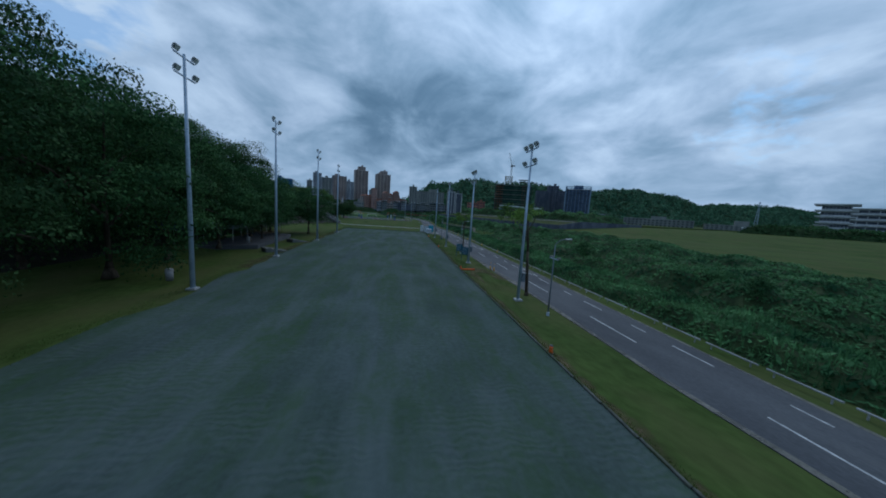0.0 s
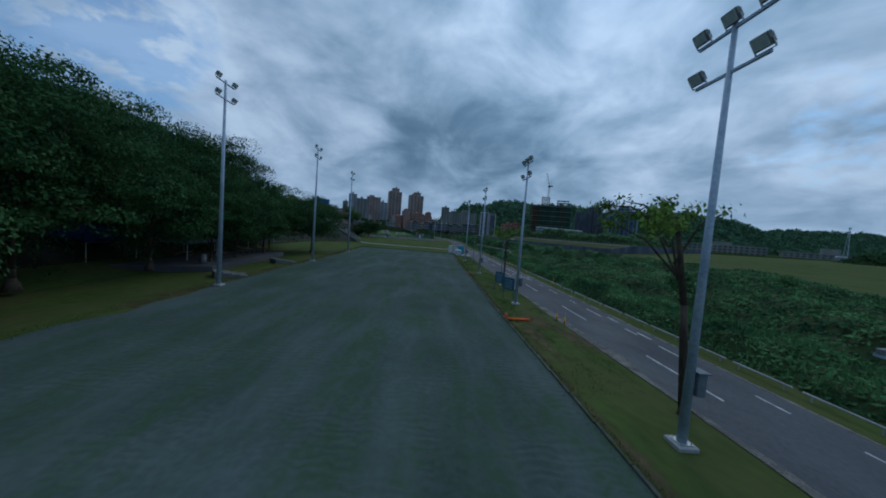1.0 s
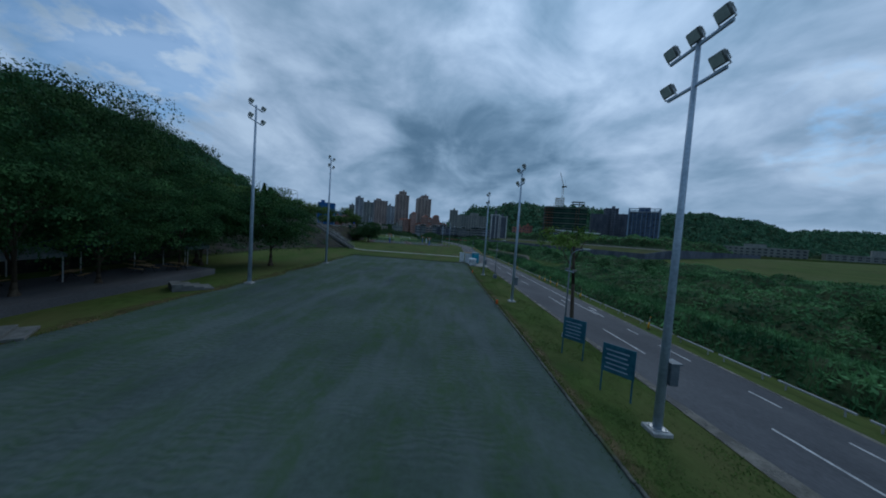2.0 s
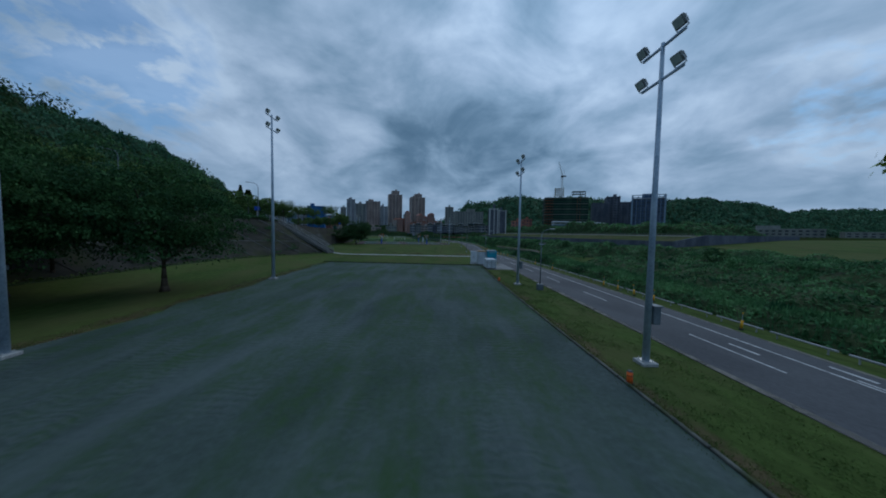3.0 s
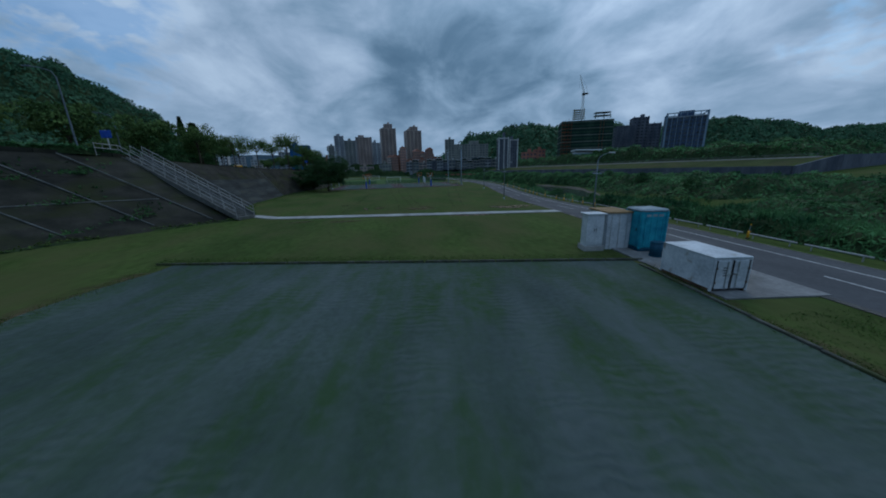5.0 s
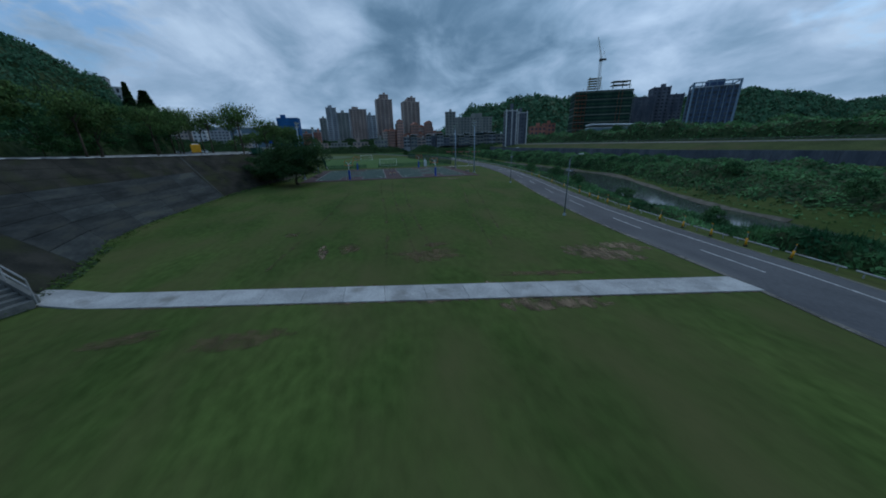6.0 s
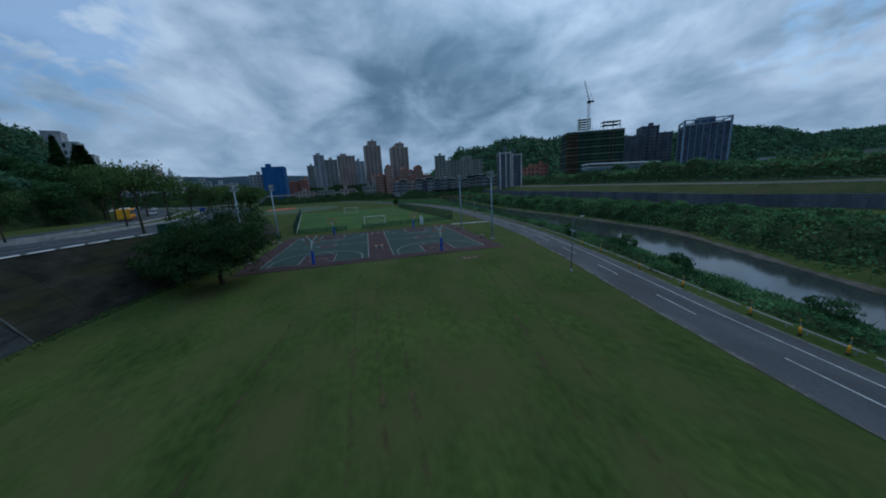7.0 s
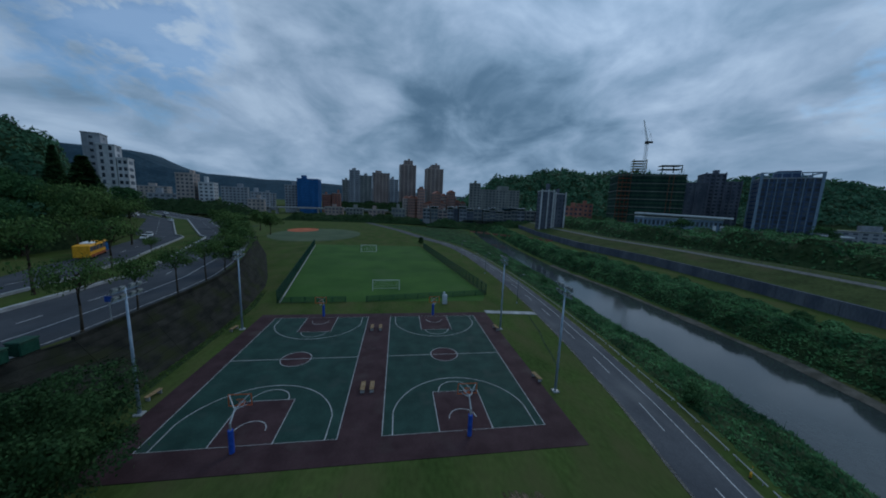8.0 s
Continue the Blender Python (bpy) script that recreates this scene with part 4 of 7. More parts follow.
def flat_strip(pts, w, z, closed=False):
    bm = B()
    n = len(pts)
    left, right = [], []
    for k, p in enumerate(pts):
        a = Vector(pts[k - 1] if (k or closed) else pts[0])
        c = Vector(pts[(k + 1) % n] if (k < n - 1 or closed) else pts[-1])
        d = (c - a).normalized()
        s = Vector((-d.y, d.x)) * w / 2
        left.append(bm.verts.new((p[0] + s.x, p[1] + s.y, z)))
        right.append(bm.verts.new((p[0] - s.x, p[1] - s.y, z)))
    for k in range(n if closed else n - 1):
        j = (k + 1) % n
        bm.faces.new((right[k], right[j], left[j], left[k]))
    return bm


def disc(x, y, r, z, seg=40):
    bm = B()
    bm.faces.new([bm.verts.new((x + r * math.cos(math.tau * k / seg), y + r * math.sin(math.tau * k / seg), z)) for k in range(seg)])
    return bm


def rect(x0, y0, x1, y1, z):
    bm = B()
    bm.faces.new([bm.verts.new(p) for p in ((x0, y0, z), (x1, y0, z), (x1, y1, z), (x0, y1, z))])
    return bm


CZ, LW = 0.05, 0.075
for x0, x1 in ((-31.9, -16.75), (-13.0, 2.0)):
    cx = (x0 + x1) / 2
    part("playing_surface", rect(x0, 170.0, x1, 198.0, CZ), "court_green", court, "dark green playing surface")
    part("court_line", flat_strip([(x0, 170), (x1, 170), (x1, 198), (x0, 198)], LW, CZ + 0.010, True), "paint", court)
    part("court_line", flat_strip([(x0, 184), (x1, 184)], LW, CZ + 0.010), "paint", court)
    part("centre_circle", disc(cx, 184, 1.8, CZ + 0.005), "court_maroon", court, "maroon centre circle")
    part("court_line", flat_strip([(cx + 1.8 * math.cos(math.tau * k / 40), 184 + 1.8 * math.sin(math.tau * k / 40)) for k in range(40)], LW, CZ + 0.014, True), "paint", court)
    for yb, s in ((170.0, 1), (198.0, -1)):
        part("key", rect(cx - 2.45, min(yb, yb + 5.8 * s), cx + 2.45, max(yb, yb + 5.8 * s), CZ + 0.005), "court_maroon", court, "maroon key")
        part("court_line", flat_strip([(cx - 2.45, yb), (cx - 2.45, yb + 5.8 * s), (cx + 2.45, yb + 5.8 * s), (cx + 2.45, yb)], LW, CZ + 0.014), "paint", court)
        part("court_line", flat_strip([(cx + 1.8 * math.cos(math.pi * k / 20), yb + s * (5.8 + 1.8 * math.sin(math.pi * k / 20))) for k in range(21)], LW, CZ + 0.014), "paint", court)
        a0 = math.acos(0.0) - math.asin(min(1, 6.6 / 6.75))
        arc = [(cx - 6.6, yb)] + [(cx - 6.75 * math.cos(a0 + (math.pi - 2 * a0) * k / 30), yb + s * (1.575 + 6.75 * math.sin(a0 + (math.pi - 2 * a0) * k / 30))) for k in range(31)] + [(cx + 6.6, yb)]
        part("court_line", flat_strip(arc, LW, CZ + 0.014), "paint", court)
        part("court_line", flat_strip([(cx + 1.3 * math.cos(math.pi * k / 16), yb + s * (1.575 + 1.3 * math.sin(math.pi * k / 16))) for k in range(17)], LW, CZ + 0.018), "paint", court)


# shallow dark drain across the grass beside the court
drain = flat_strip([(12.6, 198.0), (12.0, 194.8), (11.3, 190.5), (10.1, 186.4), (9.5, 183.2), (8.4, 179.0)], 0.28, 0.014)
tagged(part("drain", drain, "soil"), "shallow dark drain in the grass beside the court", "drain", kind="structure")


def hoop_stand():
    h = thing("basketball_hoop", "basketball hoop on a post with a blue safety pad", "basketball hoop", group="basketball hoops")
    part("post", rod(rod(B(), (0, 0, 0), (0, 0, 2.6), 0.075, 0.075, 12), (0, 0, 2.55), (0, 0.9, 3.35), 0.065, 0.055, 12), "galvanised", h)
    part("safety_pad", rod(B(), (0, 0, 0.05), (0, 0, 2.0), 0.20, 0.20, 12), "blue_pad", h, "blue foam safety pad")
    for s in (-1, 1):
        part("arm", rod(B(), (0, 0.75, 3.2), (0.75 * s, 1.55, 3.95), 0.035, 0.035, 8), "galvanised", h)
        part("arm", rod(B(), (0, 0.75, 3.2), (0.5 * s, 1.55, 3.05), 0.03, 0.03, 8), "galvanised", h)
    bd = part("backboard", box(B(), 1.8, 0.04, 1.05, 0, 1.62, 2.9, bevel=0.01), "clear", h, "clear backboard with an orange border")
    bb = B()
    for z0, sx, sz, x0 in ((2.9, 1.8, 0.07, 0), (3.88, 1.8, 0.07, 0), (2.9, 0.07, 1.05, -0.87), (2.9, 0.07, 1.05, 0.87), (3.0, 0.6, 0.05, 0), (3.45, 0.6, 0.05, 0)):
        box(bb, sx, 0.012, sz, x0, 1.648, z0)
    part("border", bb, "orange", bd)
    rb = B()
    ring = [(0.23 * math.cos(math.tau * k / 16), 1.92 + 0.23 * math.sin(math.tau * k / 16), 3.05) for k in range(17)]
    tube(rb, ring, 0.014, 5)
    rod(rb, (0, 1.64, 3.05), (0, 1.7, 3.05), 0.03)
    rim = part("rim", rb, "orange", h, "orange steel rim")
    nb = B()
    for k in range(12):
        a = math.tau * k / 12
        rod(nb, (0.23 * math.cos(a), 1.92 + 0.23 * math.sin(a), 3.05), (0.13 * math.cos(a + 0.3), 1.92 + 0.13 * math.sin(a + 0.3), 2.65), 0.006, 0.006, 4)
    part("net", nb, "white_metal", rim)
    return h


h0 = hoop_stand()
h0.matrix_world = pose(-24.55, 169.35, 0.03)
for x, y, a in ((-5.4, 169.35, 0), (-24.4, 198.7, 180), (-5.4, 198.7, 180)):
    copy_thing(h0, pose(x, y, 0.03, 0, 0, a))


def bench(name, w, label, back=False):
    b = thing(name, label, "bench", group="court benches")
    for k in range(3):
        part("seat_slat", box(B(), w, 0.13, 0.05, 0, -0.16 + 0.16 * k, 0.42, bevel=0.01), "wood", b)
    for s in (-1, 1):
        part("leg", box(B(), 0.12, 0.42, 0.42, s * (w / 2 - 0.2), 0, 0, bevel=0.015), "concrete", b)
    return b


b0 = bench("bench", 1.6, "low bench with pale wooden slats beside the court")
b0.matrix_world = pose(-15.35, 176.9, 0.045, 0, 0, 90)
for x, y, a, z in ((-14.4, 176.9, 90, 0.045), (-15.7, 192.8, 90, 0.045), (-14.4, 192.8, 90, 0.045), (-35.6, 177.4, 80, 0.0), (-36.1, 193.5, 80, 0.0), (4.3, 191.8, 100, 0.045), (4.6, 177.3, 100, 0.045)):
    copy_thing(b0, pose(x, y, z, 0, 0, a))


# ---- poles and lamps ----
def floodlight(parent, x, y, z, face):
    """One floodlight on a bracket; face: degrees it is turned about z, tilted down."""
    m = pose(x, y, z, 0, 0, face) @ pose(0, 0, 0, -32, 0, 0)
    lp = part("floodlight", B() and box(box(B(), 0.50, 0.16, 0.40, 0, 0, 0.08, bevel=0.03), 0.42, 0.10, 0.30, 0, -0.11, 0.13, bevel=0.02), "lamp_case", parent)
    lp.matrix_world = parent.matrix_world @ m
    gl = part("lamp_glass", box(B(), 0.43, 0.014, 0.33, 0, 0.087, 0.115), "lamp_glass", lp)
    br = part("bracket", box(box(box(B(), 0.54, 0.04, 0.03, 0, 0, 0.0), 0.025, 0.04, 0.28, -0.265, 0, 0.0), 0.025, 0.04, 0.28, 0.265, 0, 0.0), "galvanised", lp)
    return lp


def flood_pole(label, height, bars, face, base_r=0.15, meter=False, group="field floodlight poles", mat="pole_paint"):
    p = thing("floodlight_pole", label, "light pole", group=group)
    part("footing", box(B(), 0.70, 0.70, 0.16, 0, 0, -0.06, bevel=0.02), "concrete", p, "square concrete footing")
    part("shaft", rod(B(), (0, 0, 0.1), (0, 0, height), base_r, base_r * 0.5, 14), mat, p, smooth=True)
    bp = part("base_plate", box(B(), 0.46, 0.46, 0.03, 0, 0, 0.1), "galvanised", p)
    for sx in (-1, 1):
        for sy in (-1, 1):
            part("bolt", rod(B(), (0.18 * sx, 0.18 * sy, 0.12), (0.18 * sx, 0.18 * sy, 0.2), 0.02, 0.02, 6), "galvanised", bp)
            part("gusset", box(B(), 0.02, 0.16, 0.3, 0.0, 0.0, 0.12, m=Matrix.Rotation(radians(45 + 90 * (sx > 0) + 0 * sy), 4, "Z")), mat, bp)
    for z, length, spots in bars:
        part("crossbar", box(B(), 0.09, length, 0.10, 0, 0, z - 0.05, bevel=0.01), mat, p)
        for s in spots:
            floodlight(p, 0.0, s, z + 0.05, face)
    if meter:
        mb = part("meter_box", box(B(), 0.30, 0.42, 0.75, 0.27, 0, 1.75, bevel=0.015), "lamp_post", p, "dark grey meter box with a hood")
        part("hood", box(B(), 0.40, 0.50, 0.05, 0.29, 0, 2.51), "lamp_post", mb)
    return p


three, two = (-1.05, 0.0, 1.05), (-1.05, 1.05)
tall = flood_pole("tall pale blue-grey floodlight pole at the tree side of the gravel", 17.95, [(17.7, 2.3, two), (16.35, 2.3, two)], -90, 0.19)
tall.matrix_world = pose(-46.2, 16.6, -0.42, 0, 0, -9.4)
for x, y in ((-43.3, 33.85), (-39.65, 55.3), (-36.15, 76.5)):
    copy_thing(tall, pose(x, y, -0.42, 0, 0, -9.4))
low_a = flood_pole("pale blue-grey floodlight pole with a meter box beside the road", 13.55, [(13.4, 2.5, three), (12.05, 2.4, two)], 90, 0.15, meter=True)
low_a.matrix_world = pose(-19.25, 10.9, -0.47, 0, 0, -10.2)
copy_thing(low_a, pose(-16.15, 30.05, -0.47, 0, 0, -10.2))
low_b = flood_pole("pale blue-grey floodlight pole with four lamps beside the road", 13.55, [(13.4, 2.4, two), (12.05, 2.4, two)], 90, 0.15, meter=True)
low_b.matrix_world = pose(-12.9, 50.6, -0.47, 0, 0, -10.2)
copy_thing(low_b, pose(-9.5, 70.75, -0.47, 0, 0, -10.2))
court_pole = flood_pole("pale blue-grey floodlight pole with clustered lamps beside the court", 11.9, [(11.7, 2.6, (-1.2, -0.5, 0.5, 1.2)), (11.0, 2.6, (-1.2, -0.5, 0.5, 1.2))], -90, 0.15, group="court floodlight poles")
court_pole.matrix_world = pose(-34.95, 174.8, 0.02)
copy_thing(court_pole, pose(-35.1, 193.8, 0.02))
copy_thing(court_pole, pose(5.65, 174.9, 0.02, 0, 0, 180))
copy_thing(court_pole, pose(5.05, 191.9, 0.02, 0, 0, 180))


def path_lamp(label, box_base=False):
    p = thing("street_lamp", label, "street lamp", group="riverside street lamps")
    part("pole", rod(B(), (0, 0, 0), (0, 0, 5.6), 0.06, 0.04, 10), "lamp_post", p, smooth=True)
    pts = [(0, 0, 5.55), (0.12, 0, 5.85), (0.35, 0, 6.0), (0.65, 0, 6.1), (0.9, 0, 6.15)]
    part("arm", tube(B(), pts, 0.03, 8), "lamp_post", p)
    part("lantern", box(B(), 0.5, 0.18, 0.09, 1.05, 0, 6.1, bevel=0.03), "galvanised", p, "flat grey lantern")
    part("crossbar", box(B(), 0.06, 1.3, 0.06, 0, 0, 4.55), "pole_paint", p)
    for s in (-0.55, 0.55):
        part("camera_box", box(B(), 0.28, 0.14, 0.14, 0.1, s, 4.6, bevel=0.02), "lamp_case", p)
    if box_base:
        part("plinth", box(B(), 0.55, 0.55, 0.62, 0, 0, -0.03, bevel=0.03), "lamp_post", p, "dark blue-grey box plinth")
    else:
        part("flange", rod(B(), (0, 0, 0), (0, 0, 0.25), 0.13, 0.11, 10), "pole_paint", p)
    return p


lamp = path_lamp("slim grey street lamp with a curved arm beside the road")
lamp.matrix_world = pose(-19.05, 6.8, -0.5, 0, 0, -10)
lamp_b = path_lamp("slim grey street lamp on a box plinth beside the road", True)
lamp_b.matrix_world = pose(-8.55, 67.6, -0.5, 0, 0, -10)
copy_thing(lamp, pose(-13.6, 40.0, -0.5, 0, 0, -10))
for y in (98.0, 126.4, 152.0, 205.0, 232.0, 262.0):
    x = float(road_x(y, -1.9))
    copy_thing(lamp, pose(x, y, float(ground_z(y)), 0, 0, -10))

# ---- things on the grass strip ----
def sign_board(label):
    s = thing("sign_board", label, "sign", group="notice boards")
    for k in (-1, 1):
        part("post", rod(B(), (0.62 * k, 0, 0), (0.62 * k, 0, 2.2), 0.035, 0.035, 8), "sign_blue", s)
    pn = part("panel", box(B(), 1.34, 0.05, 1.25, 0, 0, 0.95, bevel=0.01), "sign_blue", s)
    wb = B()
    for k in range(5):
        box(wb, 0.95 - 0.12 * (k % 2), 0.006, 0.05, -0.05, -0.029, 1.92 - 0.2 * k)
    part("writing", wb, "pole_paint", pn, "unreadable pale writing")
    return s


sb = sign_board("blue-green notice board on two posts in the grass strip")
sb.matrix_world = pose(-15.9, 32.4, -0.5, 0, 0, -62)
copy_thing(sb, pose(-15.2, 36.6, -0.5, 0, 0, -62))


def marker(label, h=0.48, lying=False):
    b = thing("orange_bollard", label, "bollard", group="orange bollards")
    part("body", rod(B(), (0, 0, 0.02), (0, 0, h), 0.11, 0.10, 14), "orange", b, smooth=True)
    part("cap", rod(B(), (0, 0, h), (0, 0, h + 0.05), 0.105, 0.07, 14), "orange" if lying else "rib", b)
    part("band", rod(B(), (0, 0, h * 0.68), (0, 0, h * 0.73), 0.112, 0.112, 14), "rust", b, "dark grimy band")
    part("foot", rod(B(), (0, 0, 0), (0, 0, 0.05), 0.16, 0.15, 14), "dark_metal", b)
    return b


mk = marker("short orange plastic bollard at the kerb")
mk.matrix_world = pose(-23.25, 0.95, -0.5)
for x, y, a in ((-19.35, 25.1, 6), (-15.1, 49.1, -3), (-10.8, 73.0, 4)):
    copy_thing(mk, pose(x, y, -0.5, a, a * 0.6, 20 * a))
br = thing("orange_barrier_pipe", "long orange plastic pipe lying in the grass", "barrier")
part("pipe", rod(B(), (-0.85, 0, 0.11), (0.85, 0, 0.11), 0.10, 0.10, 12), "orange", br, smooth=True)
for s in (-1, 1):
    part("end_cap", rod(B(), (0.84 * s, 0, 0.11), (0.9 * s, 0, 0.11), 0.11, 0.08, 12), "orange", br)
br.matrix_world = pose(-18.45, 24.65, -0.49, 0, 0, -6)


def flexi_post(label):
    b = thing("delineator_post", label, "bollard", group="yellow delineator posts")
    part("foot", rod(B(), (0, 0, 0), (0, 0, 0.06), 0.13, 0.11, 10), "dark_metal", b)
    part("body", rod(B(), (0, 0, 0.05), (0, 0, 0.55), 0.075, 0.06, 10), "yellow", b, smooth=True)
    part("stem", rod(B(), (0, 0, 0.55), (0.03, 0, 0.95), 0.018, 0.015, 6), "galvanised", b)
    part("reflector", box(B(), 0.10, 0.03, 0.09, 0.03, 0, 0.93, bevel=0.01), "yellow", b)
    return b


fx = flexi_post("yellow delineator post at the road edge")
fx.matrix_world = pose(-15.0, 24.9, -0.5)
copy_thing(fx, pose(-14.95, 23.9, -0.5, 0, 0, 40))
k = 0
for y in (42.0, 54.0, 61.5, 64.0, 66.6, 69.2, 84.0, 92.0, 111.5, 114.2, 116.8, 119.4, 122.0, 126.5, 130.5, 132.8, 135.0, 138.0, 144.0, 150.0, 158.0, 163.0):
    copy_thing(fx, pose(float(road_x(y, 7.0)), y, float(ground_z(y)), 3 * math.sin(k), 4 * math.cos(2 * k), 50 * k))
    k += 1

# low white pipe rail along the river side of the road
rail = thing("verge_rail", "low white pipe rail in short lengths along the river verge", "guard rail")
for k in range(95):
    y0 = -36 + 3.3 * k
    if y0 > 270:
        break
    y1 = y0 + 2.9
    bm = B()
    a = Vector((float(road_x(y0, 7.45)), y0, float(ground_z(y0)) + 0.26))
    c = Vector((float(road_x(y1, 7.45)), y1, float(ground_z(y1)) + 0.26))
    rod(bm, a, c, 0.055, 0.055, 6)
    for p in (a.lerp(c, 0.12), a.lerp(c, 0.88)):
        rod(bm, p - Vector((0, 0, 0.34)), p, 0.04, 0.04, 6)
    part("rail_length", bm, "concrete", rail)

# ---- storage corner at the end of the gravel ----
pad = B()
box(pad, 4.2, 9.0, 0.14, -5.2, 88.5, -0.58, m=Matrix.Rotation(radians(-10.2), 4, "Z"))
tagged(part("concrete_pad", pad, "pad"), "pale concrete pad beside the gravel field", "pavement", kind="structure")
PZ = -0.44


def portable_toilet():
    t_ = thing("portable_toilet", "blue-green plastic portable toilet cubicle on the concrete pad", "toilet")
    part("skid", box(B(), 1.25, 1.25, 0.18, 0, 0, 0, bevel=0.03), "cyan_dark", t_)
    part("cabin", box(B(), 1.16, 1.16, 2.1, 0, 0, 0.18, bevel=0.05), "cyan", t_)
    for s in (-1, 1):
        for u in (-1, 1):
            part("corner_post", rod(B(), (0.57 * s, 0.57 * u, 0.18), (0.57 * s, 0.57 * u, 2.28), 0.07, 0.07, 8), "cyan", t_)
    part("roof", box(B(), 1.26, 1.26, 0.16, 0, 0, 2.26, bevel=0.07), "canvas", t_, "pale translucent roof")
    dr = part("door", box(B(), 0.03, 0.78, 1.85, -0.59, 0, 0.28, bevel=0.01), "cyan", t_)
    part("handle", box(B(), 0.03, 0.05, 0.16, -0.615, -0.3, 1.15), "dark_metal", dr)
    for k, (x, y) in enumerate(((0, -0.59), (-0.28, -0.59), (0.28, -0.59), (-0.59, 0.28))):
        part("vent", box(B(), 0.2 if k < 3 else 0.02, 0.02 if k < 3 else 0.2, 0.12, x, y, 2.0), "canvas", t_, "pale louvred vent")
    for k in range(4):
        part("wall_rib", box(B(), 0.05, 0.03, 1.6, -0.4 + 0.27 * k, -0.59, 0.35, bevel=0.01), "cyan", t_)
    return t_


wc = portable_toilet()
wc.matrix_world = pose(-4.85, 91.75, PZ - 0.02, 0, 0, -10) @ Matrix.Diagonal((1.3, 1.3, 1.06, 1))

hut = thing("storage_hut", "grey-white panel hut with a brown timber roof", "hut")
part("body", box(B(), 1.5, 2.3, 2.3, 0, 0, 0, bevel=0.02), "container", hut)
rf = part("roof", box(B(), 1.66, 2.46, 0.07, 0, 0, 2.3), "wood", hut, "weathered timber roof")
for k in range(8):
    part("roof_board", box(B(), 1.64, 0.27, 0.03, 0, -1.05 + 0.3 * k, 2.375), "wood", rf)
for k in range(4):
    part("seam", box(B(), 0.02, 0.04, 2.25, -0.76, -0.85 + 0.55 * k, 0.02), "galvanised", hut)
for k in range(3):
    part("seam", box(B(), 0.04, 0.02, 2.25, -0.5 + 0.5 * k, -1.16, 0.02), "galvanised", hut)
hut.matrix_world = pose(-6.15, 93.3, -0.52, 0, 0, -10)

cab = thing("electrical_cabinet", "tall pale grey electrical cabinet on a plinth in the grass", "cabinet")
part("plinth", box(B(), 1.25, 0.95, 0.34, 0, 0, 0, bevel=0.02), "concrete", cab)
part("body", box(B(), 1.05, 0.75, 1.95, 0, 0, 0.34, bevel=0.02), "container", cab)
part("hood", box(B(), 1.25, 0.95, 0.07, 0, 0, 2.29, bevel=0.02), "container", cab)
for s in (-1, 1):
    dr = part("door", box(B(), 0.5, 0.02, 1.8, 0.26 * s, -0.385, 0.42, bevel=0.004), "container", cab)
    part("handle", box(B(), 0.03, 0.03, 0.18, 0.06 * s, -0.405, 1.25), "dark_metal", dr)
cab.matrix_world = pose(-7.9, 92.6, -0.52, 0, 0, -12)

bx = thing("storage_container", "white steel storage container with dark rubber door seals", "container")
L, W, Hc = 2.75, 1.5, 1.42
part("body", box(B(), W, L, Hc - 0.12, 0, 0, 0.1, bevel=0.02), "container", bx)
part("base_frame", box(box(B(), 0.12, L, 0.12, -W / 2 + 0.06, 0, 0), 0.12, L, 0.12, W / 2 - 0.06, 0, 0), "rust", bx, "rusty steel base rails")
part("roof_panel", box(B(), W + 0.05, L + 0.05, 0.05, 0, 0, Hc - 0.02, bevel=0.015), "container", bx)
for s in (-1, 1):
    for u in (-1, 1):
        part("corner_post", box(B(), 0.09, 0.09, Hc - 0.03, s * (W / 2 - 0.02), u * (L / 2 - 0.02), 0.02, bevel=0.01), "container", bx)
    dr = part("door", box(B(), W / 2 - 0.08, 0.04, Hc - 0.28, s * (W / 4 - 0.01), -L / 2 - 0.015, 0.16, bevel=0.008), "container", bx)
    part("seal", box(box(B(), 0.02, 0.03, Hc - 0.24, s * 0.03, -L / 2 - 0.035, 0.14), 0.035, 0.03, Hc - 0.24, s * (W / 2 - 0.09), -L / 2 - 0.035, 0.14), "tyre", dr, "black rubber door seal")
    part("locking_bar", rod(B(), (s * 0.22, -L / 2 - 0.06, 0.16), (s * 0.22, -L / 2 - 0.06, Hc - 0.15), 0.018, 0.018, 8), "galvanised", dr)
    part("hinge", box(box(B(), 0.05, 0.05, 0.09, s * (W / 2 - 0.1), -L / 2 - 0.05, 0.35), 0.05, 0.05, 0.09, s * (W / 2 - 0.1), -L / 2 - 0.05, 0.95), "rust", dr)
    part("latch", box(B(), 0.2, 0.05, 0.05, s * 0.16, -L / 2 - 0.07, 0.75), "galvanised", dr)
mkb = B()
for k in range(4):
    box(mkb, 0.14 + 0.05 * (k % 2), 0.008, 0.035, -0.32 + 0.02 * k, -L / 2 - 0.042, 1.0 - 0.11 * k)
part("lettering", mkb, "dark_metal", bx, "faded dark lettering")
bx.matrix_world = pose(-7.05, 86.35, PZ, 0, 0, -10.0)

